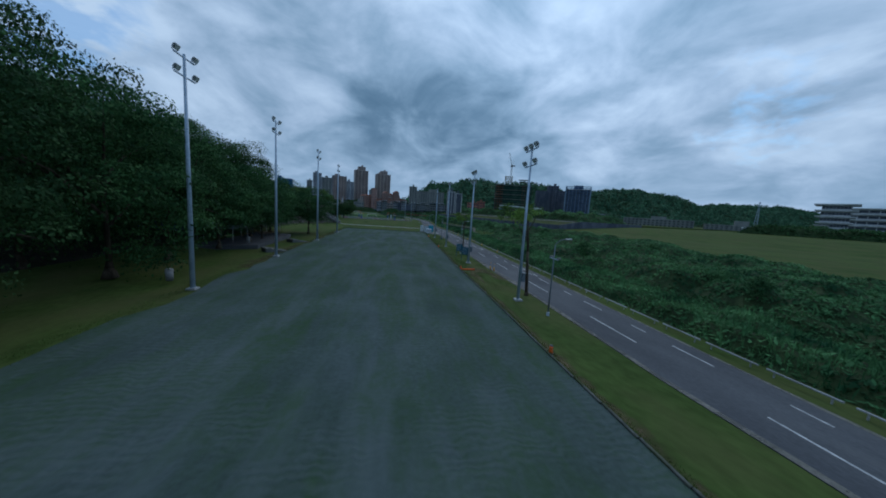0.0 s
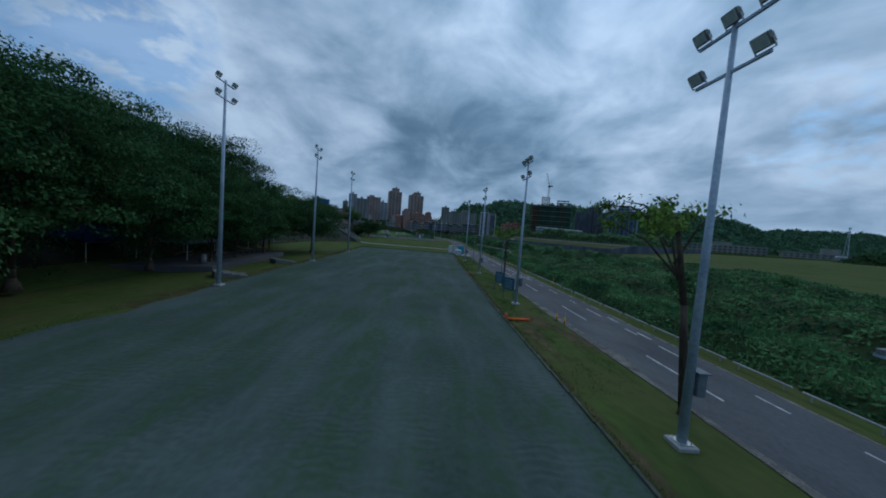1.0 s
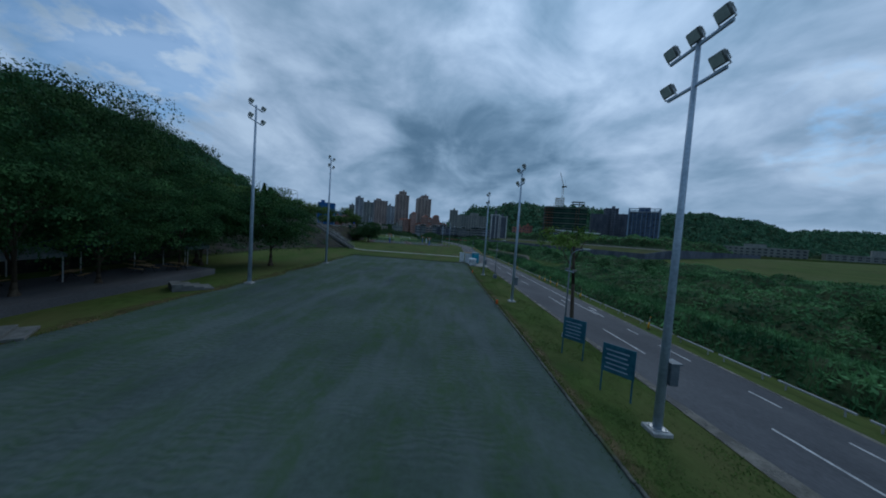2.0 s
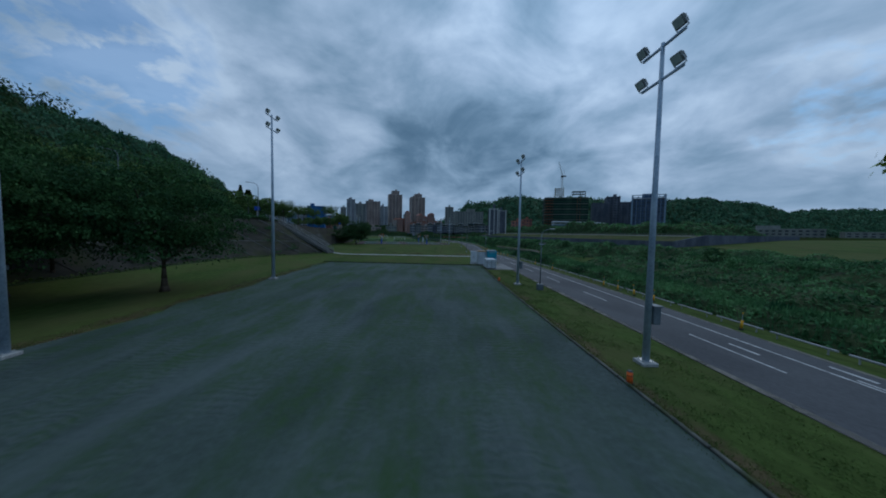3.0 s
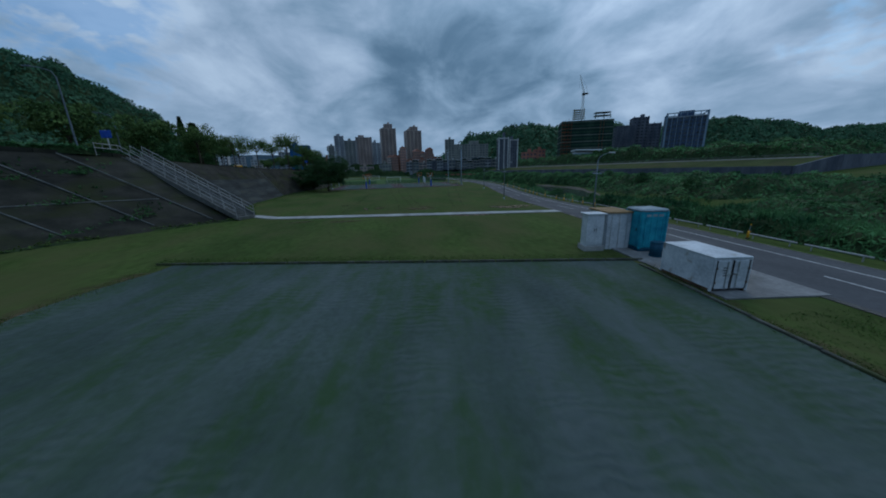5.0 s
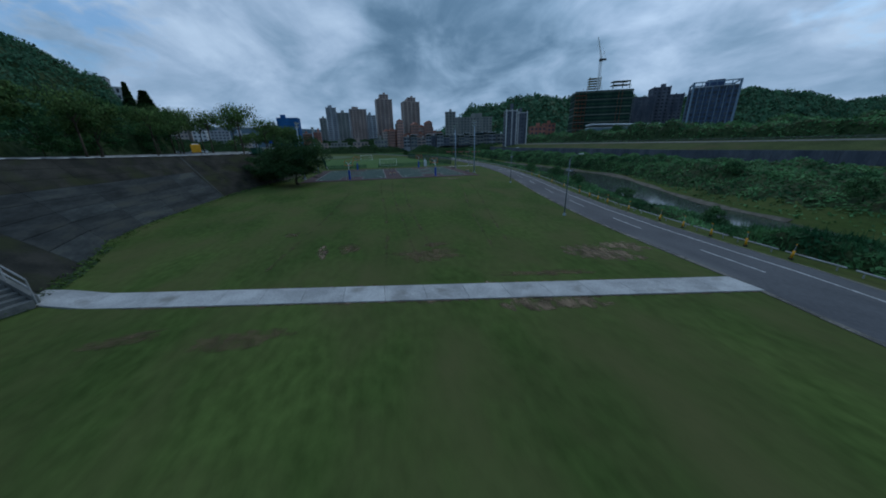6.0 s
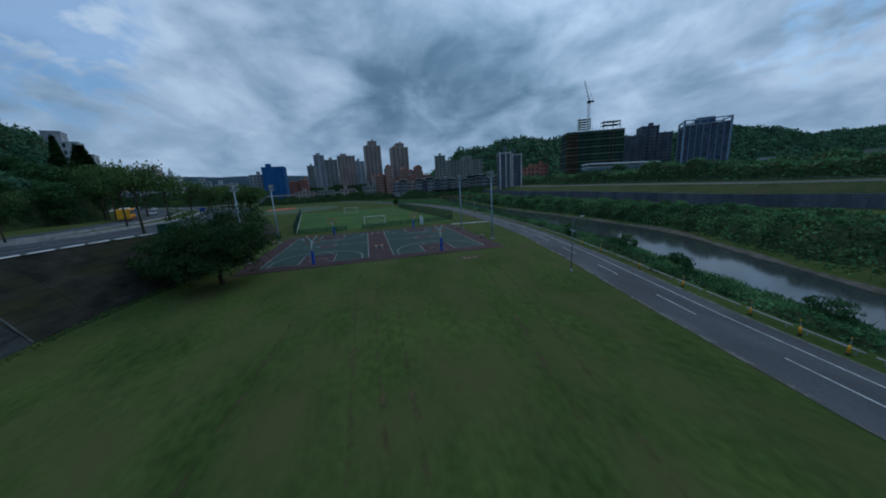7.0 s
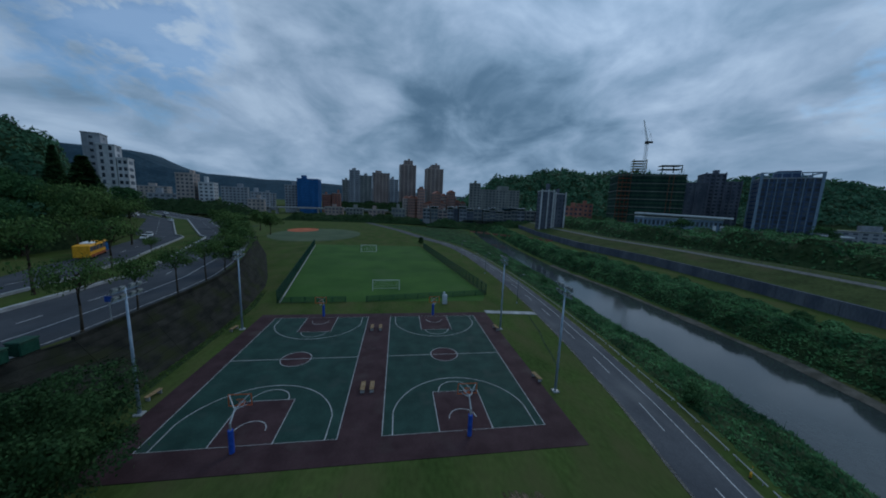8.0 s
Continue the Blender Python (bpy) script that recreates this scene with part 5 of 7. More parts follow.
dm = thing("blue_drum", "cut-down blue plastic drum on the pad", "drum")
part("body", rod(B(), (0, 0, 0), (0, 0, 0.82), 0.32, 0.32, 20), "cyan_dark", dm, smooth=True)
for z in (0.02, 0.4, 0.78):
    part("hoop", rod(B(), (0, 0, z), (0, 0, z + 0.06), 0.335, 0.335, 20), "cyan_dark", dm)
# the drum is solid; a black disc paints the shade of its hollow
part("inside", rod(B(), (0, 0, 0.825), (0, 0, 0.83), 0.28, 0.28, 20), "tyre", dm, "black disc standing for the shaded hollow of the drum")
dm.matrix_world = pose(-5.65, 90.0, PZ)

# ---- shelters and tables under the trees ----
plaza = B()
pts_p = [(-62, 36), (-47.2, 41.0), (-47.0, 44.5), (-45.6, 55.5), (-45.4, 60.5), (-58, 66)]
vs = [plaza.verts.new((p, q, 0.12)) for p, q in pts_p] + [plaza.verts.new((p, q, -0.6)) for p, q in pts_p]
plaza.faces.new(vs[:6])
for i in range(6):
    plaza.faces.new((vs[i], vs[i + 6], vs[(i + 1) % 6 + 6], vs[(i + 1) % 6]))
bmesh.ops.recalc_face_normals(plaza, faces=plaza.faces)
tagged(part("plaza", plaza, "asphalt"), "grey paved picnic ground under the trees", "pavement", kind="structure")


def low_steps(x, y, a):
    s = tagged(thing("steps", "low concrete steps from the gravel to the picnic ground", "steps", pose(x, y, -0.5, 0, 0, a)), kind="structure")
    for k in range(4):
        o = part("step", box(B(), 0.75, 2.2, 0.16 + 0.15 * k, -0.72 * k, 0, 0, bevel=0.015), "rib", s)
    return s


low_steps(-43.6, 39.5, 30)
low_steps(-42.2, 52.6, 38)


def gazebo(label, w, d, h, canvas):
    g_ = thing("gazebo_tent", label, "tent", group="picnic shelters")
    for sx in (-1, 1):
        for sy in (-1, 1):
            part("leg", rod(B(), (sx * w / 2, sy * d / 2, 0), (sx * w / 2, sy * d / 2, h), 0.045, 0.045, 8), "galvanised", g_)
    bm = B()
    tip = [bm.verts.new((0, -d * 0.12, h + 1.35)), bm.verts.new((0, d * 0.12, h + 1.35))]
    rim = [bm.verts.new(p) for p in ((-w / 2 - .15, -d / 2 - .15, h), (w / 2 + .15, -d / 2 - .15, h), (w / 2 + .15, d / 2 + .15, h), (-w / 2 - .15, d / 2 + .15, h))]
    bm.faces.new((rim[0], rim[1], tip[0])), bm.faces.new((rim[1], rim[2], tip[1], tip[0])), bm.faces.new((rim[2], rim[3], tip[1])), bm.faces.new((rim[3], rim[0], tip[0], tip[1]))
    low = [bm.verts.new(v.co - Vector((0, 0, 0.28))) for v in rim]
    for i in range(4):
        bm.faces.new((rim[i], rim[(i + 1) % 4], low[(i + 1) % 4], low[i]))
    bmesh.ops.solidify(bm, geom=bm.faces[:], thickness=0.02)
    part("canopy", bm, canvas, g_)
    for s in (-1, 1):
        part("truss", rod(B(), (s * w / 2, -d / 2, h - 0.3), (s * w / 2, d / 2, h - 0.3), 0.03, 0.03, 6), "galvanised", g_)
    return g_


gz1 = gazebo("grey peaked canvas shelter over the picnic ground", 4.2, 5.2, 2.3, "canvas")
gz1.matrix_world = pose(-53.3, 47.6, 0.12, 0, 0, -8)
gz2 = gazebo("dark blue canvas shelter over the picnic ground", 4.2, 5.2, 2.4, "canvas_blue")
gz2.matrix_world = pose(-58.5, 41.5, 0.12, 0, 0, -8)
gz3 = gazebo("small pale canvas shelter by the steps", 2.8, 3.0, 2.3, "canvas")
gz3.matrix_world = pose(-49.8, 63.0, 0.1, 0, 0, -10)
gz4 = gazebo("dark blue canvas shelter behind the tables", 4.0, 5.0, 2.4, "canvas_blue")
gz4.matrix_world = pose(-54.5, 56.5, 0.12, 0, 0, -8)


def picnic_table():
    p = thing("picnic_table", "dark picnic table with two benches", "table", group="picnic tables")
    for k in range(4):
        part("top_board", box(B(), 0.18, 1.7, 0.04, -0.3 + 0.2 * k, 0, 0.72), "wood", p)
    for s in (-1, 1):
        part("bench_board", box(B(), 0.26, 1.7, 0.04, 0.72 * s, 0, 0.43), "wood", p)
        part("trestle", rod(rod(box(B(), 1.6, 0.06, 0.06, 0, 0.6 * s, 0.38), (-0.6, 0.6 * s, 0), (-0.2, 0.6 * s, 0.72), 0.04, 0.04, 6), (0.6, 0.6 * s, 0), (0.2, 0.6 * s, 0.72), 0.04, 0.04, 6), "dark_metal", p)
    return p


pt = picnic_table()
pt.matrix_world = pose(-53.0, 47.0, 0.12, 0, 0, 10)
for x, y, a in ((-49.5, 56.0, 70), (-48.2, 58.6, 80), (-52.0, 58.8, 60), (-51.2, 51.0, 20)):
    copy_thing(pt, pose(x, y, 0.12, 0, 0, a))
bin_ = thing("litter_bin", "pale grey litter bin beside the gravel", "bin")
part("body", rod(B(), (0, 0, 0.05), (0, 0, 0.95), 0.26, 0.28, 14), "pad", bin_, smooth=True)
part("lid", rod(B(), (0, 0, 0.95), (0, 0, 1.05), 0.31, 0.22, 14), "pad", bin_)
part("foot", rod(B(), (0, 0, 0), (0, 0, 0.06), 0.22, 0.22, 14), "dark_metal", bin_)
bin_.matrix_world = pose(-48.6, 18.6, -0.2)
copy_thing(bin_, pose(-49.0, 43.0, 0.12))

# ---- football pitch beyond the courts ----
def goal(label):
    g_ = thing("football_goal", label, "goal", group="football goals")
    for s in (-1, 1):
        part("post", rod(B(), (3 * s, 0, 0), (3 * s, 0, 2.4), 0.06, 0.06, 10), "white_metal", g_)
        part("stay", rod(rod(B(), (3 * s, 0, 2.35), (3 * s, 1.6, 0.03), 0.03, 0.03, 6), (3 * s, 0, 0.03), (3 * s, 1.6, 0.03), 0.03, 0.03, 6), "white_metal", g_)
    part("crossbar", rod(B(), (-3.05, 0, 2.4), (3.05, 0, 2.4), 0.06, 0.06, 10), "white_metal", g_)
    part("ground_bar", rod(B(), (-3, 1.6, 0.03), (3, 1.6, 0.03), 0.03, 0.03, 6), "white_metal", g_)
    nb = B()
    for k in range(13):
        x = -3 + 0.5 * k
        rod(nb, (x, 0.02, 2.38), (x, 1.6, 0.05), 0.006, 0.006, 4)
    for k in range(1, 6):
        f = k / 6
        rod(nb, (-3, 1.6 * f, 2.38 - 2.33 * f), (3, 1.6 * f, 2.38 - 2.33 * f), 0.006, 0.006, 4)
    part("net", nb, "white_metal", g_)
    return g_


g0 = goal("white football goal on the grass pitch")
g0.matrix_world = pose(-14.4, 214.6, 0.0, 0, 0, 3)
copy_thing(g0, pose(-23.5, 271.0, 0.0, 0, 0, 183))


def mesh_fence(name, pts, h, label, spacing=2.7, wires=11):
    f_ = thing(name, label, "fence")
    for a, c in zip(pts[:-1], pts[1:]):
        a, c = Vector((*a, 0)), Vector((*c, 0))
        n = max(1, round((c - a).length / spacing))
        for k in range(n + 1):
            p = a.lerp(c, k / n)
            part("post", rod(B(), p, p + Vector((0, 0, h)), 0.085, 0.085, 6), "fence_green", f_)
        for k in range(n):
            p, q = a.lerp(c, k / n), a.lerp(c, (k + 1) / n)
            bm = B()
            for j in range(wires):
                z = Vector((0, 0, 0.08 + (h - 0.1) * j / (wires - 1)))
                rod(bm, p + z, q + z, 0.022, 0.022, 4)
            for j in range(1, 12):
                u = p.lerp(q, j / 12)
                rod(bm, u, u + Vector((0, 0, h)), 0.016, 0.016, 4)
            part("mesh_panel", bm, "fence_green", f_)
    return f_


mesh_fence("pitch_fence", [(-34.6, 206.0), (-48.2, 286.0)], 2.6, "green mesh fence along the pitch with a pale kerb")
mesh_fence("pitch_fence", [(8.1, 210.9), (-0.6, 281.0)], 2.6, "green mesh fence along the road side of the pitch")
mesh_fence("pitch_fence", [(-34.6, 206.0), (-22.0, 206.4)], 1.2, "low green mesh fence behind the courts")
mesh_fence("pitch_fence", [(-18.0, 206.6), (8.1, 210.9)], 1.2, "low green mesh fence at the end of the pitch")
fk = B()
d = Vector((-13.6, 80, 0)).normalized()
box(fk, 0.22, 81, 0.12, -41.0, 246, -0.02, m=Matrix.Rotation(math.atan2(13.6, 80), 4, "Z"))
tagged(part("fence_kerb", fk, "concrete"), "pale concrete kerb under the pitch fence", "kerb", kind="structure")
uc = thing("utility_cabinet", "pale utility cabinet with a domed top behind the court", "cabinet")
part("body", box(B(), 0.9, 0.7, 1.9, 0, 0, 0, bevel=0.04), "container", uc)
part("top", rod(B(), (-0.15, 0, 1.9), (-0.15, 0, 2.5), 0.22, 0.18, 12), "container", uc)
part("door", box(B(), 0.7, 0.02, 1.5, 0, -0.36, 0.2, bevel=0.005), "container", uc)
uc.matrix_world = pose(-2.3, 204.9, 0.0)


# ---- trees ----
def domes(x, y, cell, seed):
    """Rounded mounds on a loose grid, each of its own size: 0 between them, up to 1 at a crown."""
    x, y = np.asarray(x, float) / cell, np.asarray(y, float) / cell
    ix, iy = np.floor(x), np.floor(y)
    best = np.zeros_like(x)
    chance = lambda a, c, k: np.mod(np.sin(a * 127.1 + c * 311.7 + seed * 17.3 + k * 74.7) * 43758.5453, 1.0)
    for dx in (-1, 0, 1):
        for dy in (-1, 0, 1):
            cx, cy = ix + dx, iy + dy
            r = 0.45 + 0.45 * chance(cx, cy, 3)
            d2 = ((x - cx - 0.15 - 0.7 * chance(cx, cy, 1)) ** 2 + (y - cy - 0.15 - 0.7 * chance(cx, cy, 2)) ** 2) / r ** 2
            best = np.maximum(best, np.sqrt(np.maximum(1 - d2, 0)) * (0.35 + 0.65 * chance(cx, cy, 4)))
    return best


def tree(name, label, height, crown_r, leaf_mat, seed, clumps=90, per=110, leaf=0.34, crown_low=0.25, trunk_r=0.3, lean=(0, 0), flat=1.0, category="tree", group="", limbs=9, hollow=0.45, clump_r=0.24, lobed=False):
    rng = np.random.default_rng(seed)
    tr = thing(name, label, category, group=group)
    z0, z1 = height * crown_low, height
    mid = Vector((lean[0], lean[1], (z0 + z1) / 2))
    ax = np.array([crown_r, crown_r, (z1 - z0) / 2 * flat])
    # clump centres fill an uneven egg, denser towards its skin
    dirs = rng.normal(size=(clumps, 3))
    dirs /= np.linalg.norm(dirs, axis=1)[:, None]
    rad = hollow + (1 - hollow) * rng.random(clumps) ** 0.6
    lump = 0.75 + 0.5 * value_noise(dirs[:, 0] * 1.7 + 5, dirs[:, 1] * 1.7 + dirs[:, 2] * 1.3 + 5, seed)
    cen = np.array(mid) + dirs * (rad * lump)[:, None] * ax
    cen[:, 2] = np.maximum(cen[:, 2], z0 * 0.8)
    r_c = crown_r * clump_r * (0.7 + 0.6 * rng.random(clumps))
    pts = cen[:, None, :] + rng.normal(size=(clumps, per, 3)) * (r_c[:, None, None] * np.array([0.62, 0.62, 0.42]))
    facing = pts - np.array(mid) + np.array([0, 0, 0.4 * crown_r])
    if lobed:
        # leaves lie on the upper skin of each lobe
        d = rng.normal(size=(clumps, per, 3))
        d /= np.linalg.norm(d, axis=2)[:, :, None]
        d[:, :, 2] = np.where(rng.random((clumps, per)) < 0.8, np.abs(d[:, :, 2]), d[:, :, 2])
        pts = cen[:, None, :] + d * (r_c[:, None, None] * np.array([1.25, 1.25, 0.85])) * (0.72 + 0.36 * rng.random((clumps, per, 1)) + 0.32 * rng.random((clumps, per, 1)) ** 6)
        facing = d + np.array([0, 0, 0.3])
    sizes = leaf * (0.6 + 0.8 * rng.random(clumps * per))
    bm = B()
    top = Vector((lean[0] * 0.8, lean[1] * 0.8, z0 + (z1 - z0) * 0.45))
    knots = [Vector((0, 0, -0.15)), Vector((lean[0] * 0.2 + rng.normal() * 0.1, lean[1] * 0.2 + rng.normal() * 0.1, z0 * 0.6)), Vector((lean[0] * 0.5, lean[1] * 0.5, z0 * 1.1)), top]
    rod(bm, (0, 0, -0.2), (0, 0, 0.35), trunk_r * 1.5, trunk_r * 1.02, 9)
    for k in range(3):
        rod(bm, knots[k], knots[k + 1], trunk_r * (1 - 0.24 * k), trunk_r * (0.76 - 0.24 * k), 9)
    part("trunk", bm, "bark", tr, smooth=True)
    order = rng.permutation(clumps)[:limbs]
    for j in order:
        tip = Vector(cen[j])
        s = knots[1].lerp(knots[3], 0.25 + 0.7 * rng.random())
        bend = s.lerp(tip, 0.5) + Vector((0, 0, 0.08 * height * rng.random()))
        bm = B()
        rod(bm, s, bend, trunk_r * 0.36, trunk_r * 0.24, 6)
        rod(bm, bend, tip, trunk_r * 0.24, trunk_r * 0.08, 6)
        part("limb", bm, "bark", tr)
    part("crown", quads_mesh("crown", leaves(pts.reshape(-1, 3), sizes, rng, facing=facing.reshape(-1, 3))), leaf_mat, tr)
    return tr


broad = "large dense dark green broadleaf tree beside the gravel field"
ta = tree("tree", broad, 15.5, 7.2, "leaf", 11, clumps=100, per=260, leaf=0.19, lobed=True, crown_low=0.06, trunk_r=0.38, group="trees along the gravel", hollow=0.35, clump_r=0.2)
tb = tree("tree", broad, 14.2, 6.6, "leaf_dark", 12, clumps=95, per=260, leaf=0.19, lobed=True, crown_low=0.07, trunk_r=0.34, group="trees along the gravel", hollow=0.35, clump_r=0.2)
tc = tree("tree", broad, 13.0, 6.0, "leaf", 13, clumps=90, per=260, leaf=0.19, lobed=True, crown_low=0.08, trunk_r=0.30, group="trees along the gravel", hollow=0.35, clump_r=0.2)
ta.matrix_world = pose(-53.6, 20.5, -0.1) @ Matrix.Diagonal((1.05, 1.05, 1.13, 1))
tb.matrix_world = pose(-56.5, 32.0, 0.0, 0, 0, 70) @ Matrix.Diagonal((1, 1, 1.15, 1))
tc.matrix_world = pose(-50.6, 66.5, 0.1, 0, 0, 30)
k = 0
for kind, x, y, s in ((ta, -60.5, 9.0, 1.0), (tb, -54.5, 7.5, 0.95), (ta, -61.5, -4.0, 1.05), (tb, -58.0, -14.0, 1.1), (tc, -53.0, 28.5, 1.12), (tb, -59.5, 21.0, 1.1), (ta, -57.5, 44.0, 0.98), (tc, -51.5, 38.5, 0.95),
                      (tb, -54.5, 54.5, 1.02), (ta, -58.5, 60.0, 1.0), (tc, -53.6, 73.5, 0.92), (tb, -57.0, 68.0, 1.08), (tc, -62.0, 50.0, 1.15), (ta, -63.0, 32.0, 1.1), (ta, -56.0, -24.0, 1.0), (tc, -63.5, 74.0, 1.0), (tc, -48.6, 50.0, 0.78), (tc, -47.9, 58.5, 0.72), (tc, -49.2, 45.0, 0.8), (tc, -49.0, 64.5, 0.74)):
    k += 1
    copy_thing(kind, pose(x, y, 0.0, 0, 0, 47 * k) @ Matrix.Diagonal((s, s, s * (1.0 + 0.09 * math.sin(2.1 * k) + (0.10 if 15 < y < 40 else 0.03)), 1)))
lone = tree("tree", "spreading dark green tree between the gravel and the river wall", 10.8, 5.4, "leaf", 21, clumps=110, per=250, leaf=0.2, lobed=True, crown_low=0.16, trunk_r=0.28, hollow=0.3, clump_r=0.21)
lone.matrix_world = pose(-42.8, 70.1, -0.35)
ct = tree("tree", "broad dark green tree at the corner of the courts", 8.5, 6.2, "leaf_dark", 22, clumps=120, per=340, leaf=0.18, lobed=True, crown_low=0.17, trunk_r=0.3, hollow=0.2, clump_r=0.17)
ct.matrix_world = pose(-34.2, 164.3, -0.05)
shrub = tree("shrub", "rounded dark green shrub against the river wall", 5.5, 3.2, "leaf_dark", 23, clumps=50, per=170, leaf=0.24, lobed=True, crown_low=0.08, trunk_r=0.12, category="shrub", hollow=0.3, limbs=4)
shrub.matrix_world = pose(-40.0, 166.5, 0.0)
copy_thing(shrub, pose(-39.5, 172.0, 0.0, 0, 0, 80) @ Matrix.Diagonal((0.7, 0.7, 0.7, 1)))

# young trees in the strip, with a bare trunk and a thin flat crown
yt = tree("young_tree", "young tree with leaning dark trunk and flat open bright crown", 9.0, 2.6, "leaf_young", 31, clumps=26, per=52, leaf=0.17, crown_low=0.79, trunk_r=0.17, lean=(0.6, 3.0), limbs=10, hollow=0.5, clump_r=0.15, group="young trees in the strip")
yt.matrix_world = pose(-17.35, 12.4, -0.5)
copy_thing(yt, pose(-13.3, 39.6, -0.5, 0, 0, -8) @ Matrix.Diagonal((0.85, 0.9, 0.86, 1)))
nb = tree("small_tree", "small round dark tree at the corner of the pitch", 4.2, 1.3, "leaf_dark", 33, clumps=40, per=60, leaf=0.3, crown_low=0.3, trunk_r=0.1, limbs=4)
nb.matrix_world = pose(-1.2, 287.0, 0.0)

# trees on the embankment
st = tree("street_tree", "slim street tree with an open flat crown on the embankment", 8.5, 3.6, "leaf_street", 41, clumps=34, per=60, leaf=0.26, crown_low=0.6, trunk_r=0.16, limbs=10, hollow=0.4, clump_r=0.24, flat=0.8, group="embankment trees")
su = tree("street_tree", "bushy green street tree on the embankment", 8.0, 3.8, "leaf_street", 42, clumps=40, per=78, leaf=0.35, lobed=True, crown_low=0.3, trunk_r=0.2, limbs=8, hollow=0.35, clump_r=0.24, group="embankment trees")
su.matrix_world = pose(-78.5, 160.0, 6.0)
st.matrix_world = pose(-43.3, 180.0, 5.8) @ Matrix.Diagonal((0.8, 0.8, 0.92, 1))
hd = tree("roadside_tree", "tall dense dark green tree on the slope above the embankment road", 13.0, 5.4, "leaf", 43, clumps=64, per=110, leaf=0.36, lobed=True, crown_low=0.08, trunk_r=0.28, limbs=6, hollow=0.35, clump_r=0.22, group="slope trees")
hd.matrix_world = pose(-98.0, 241.0, 6.5) @ Matrix.Diagonal((1.1, 1.1, 1.1, 1))
slope_trees = ((hd, -84, 178, 0.72), (hd, -87, 188, 0.78), (hd, -90, 199, 0.8), (hd, -93.5, 210, 0.85), (hd, -90, 221, 0.75), (hd, -98, 226, 0.85), (hd, -105, 236, 1.2), (hd, -108, 250, 0.95), (hd, -113, 240, 1.4), (hd, -122, 268, 0.8), (hd, -126, 282, 0.9), (hd, -138, 299, 0.9), (hd, -120, 252, 1.2), (hd, -150, 322, 1.2), (hd, -164, 345, 1.2), (st, -91.5, 235, 2.1), (st, -84, 240, 1.7), (st, -86, 228, 1.5))
parapet_trees = ((st, -43.2, 186.6, 0.88), (st, -42.9, 193.0, 0.9), (st, -43.0, 199.8, 0.95), (st, -45.3, 171.8, 1.25), (st, -60.3, 193, 1.42), (st, -58.2, 202, 1.35), (st, -87, 232, 2.0), (su, -44.0, 207.5, 0.8), (su, -47.0, 217.0, 0.85), (su, -51.5, 228.0, 0.9), (su, -57.5, 240.0, 1.0), (su, -65.0, 254.0, 1.1), (su, -75, 270, 1.1), (su, -88, 290, 1.1), (st, -61.5, 174.0, 0.9), (st, -66.5, 222.0, 0.6), (su, -59.0, 156.0, 1.0), (su, -63.5, 147.0, 1.2))
roadside_trees = ((st, -56.5, 150.0, 1.15), (st, -54.5, 161.0, 1.05), (su, -66.0, 135.0, 1.2), (su, -68.0, 122.0, 1.2), (su, -71.0, 110.0, 1.3), (su, -74, 98, 1.3))
hillside_trees = ((su, -142, 296, 1.4), (su, -138, 302, 1.4), (su, -62, 275, 1.0), (su, -72, 290, 1.1), (su, -155, 332, 1.4))
k = 0
for kind, x, y, s in parapet_trees + roadside_trees + slope_trees + hillside_trees:
    k += 1
    copy_thing(kind, pose(x, y, float(crest_at(y, 2)) - 0.02, 0, 0, 61 * k) @ Matrix.Diagonal((s, s, s, 1)))
cf = thing("conifer", "tall narrow dark conifer behind the embankment road", "tree")
rng = np.random.default_rng(51)
hgt = rng.random(5200) ** 0.8
ang, rr = rng.random(5200) * math.tau, (1 - hgt) * 1.9 * (0.35 + 0.65 * rng.random(5200)) + 0.1
pts = np.stack([rr * np.cos(ang), rr * np.sin(ang), 1.0 + hgt * 12.0 - rr * 0.45], 1)
part("crown", quads_mesh("crown", leaves(pts, 0.30 * (0.6 + 0.8 * rng.random(5200)), rng)), "leaf_dark", cf)
part("trunk", rod(B(), (0, 0, -0.1), (0, 0, 11), 0.2, 0.04, 8), "bark", cf)
cf.matrix_world = pose(-111, 252, 11.0) @ Matrix.Diagonal((2.5, 2.5, 1.65, 1))
copy_thing(cf, pose(-109, 258, 9.0) @ Matrix.Diagonal((1.9, 1.9, 1.0, 1)))


# ---- wooded hill behind the embankment ----
def hill_h(x, y):
    beside = smooth01((np.interp(y, [120, 200, 226, 256, 294, 330], [-82, -86, -85, -106, -133, -160]) - x) / 12)
    return beside * (43 * smooth01((-91 + 0.067 * (y - 200) - x) / 86) * (1 - smooth01((y - 272) / 26)) + 3.0 * value_noise(x / 14, y / 14, 3) * smooth01((-86 - x) / 12) * (1 - smooth01((y - 290) / 20)))


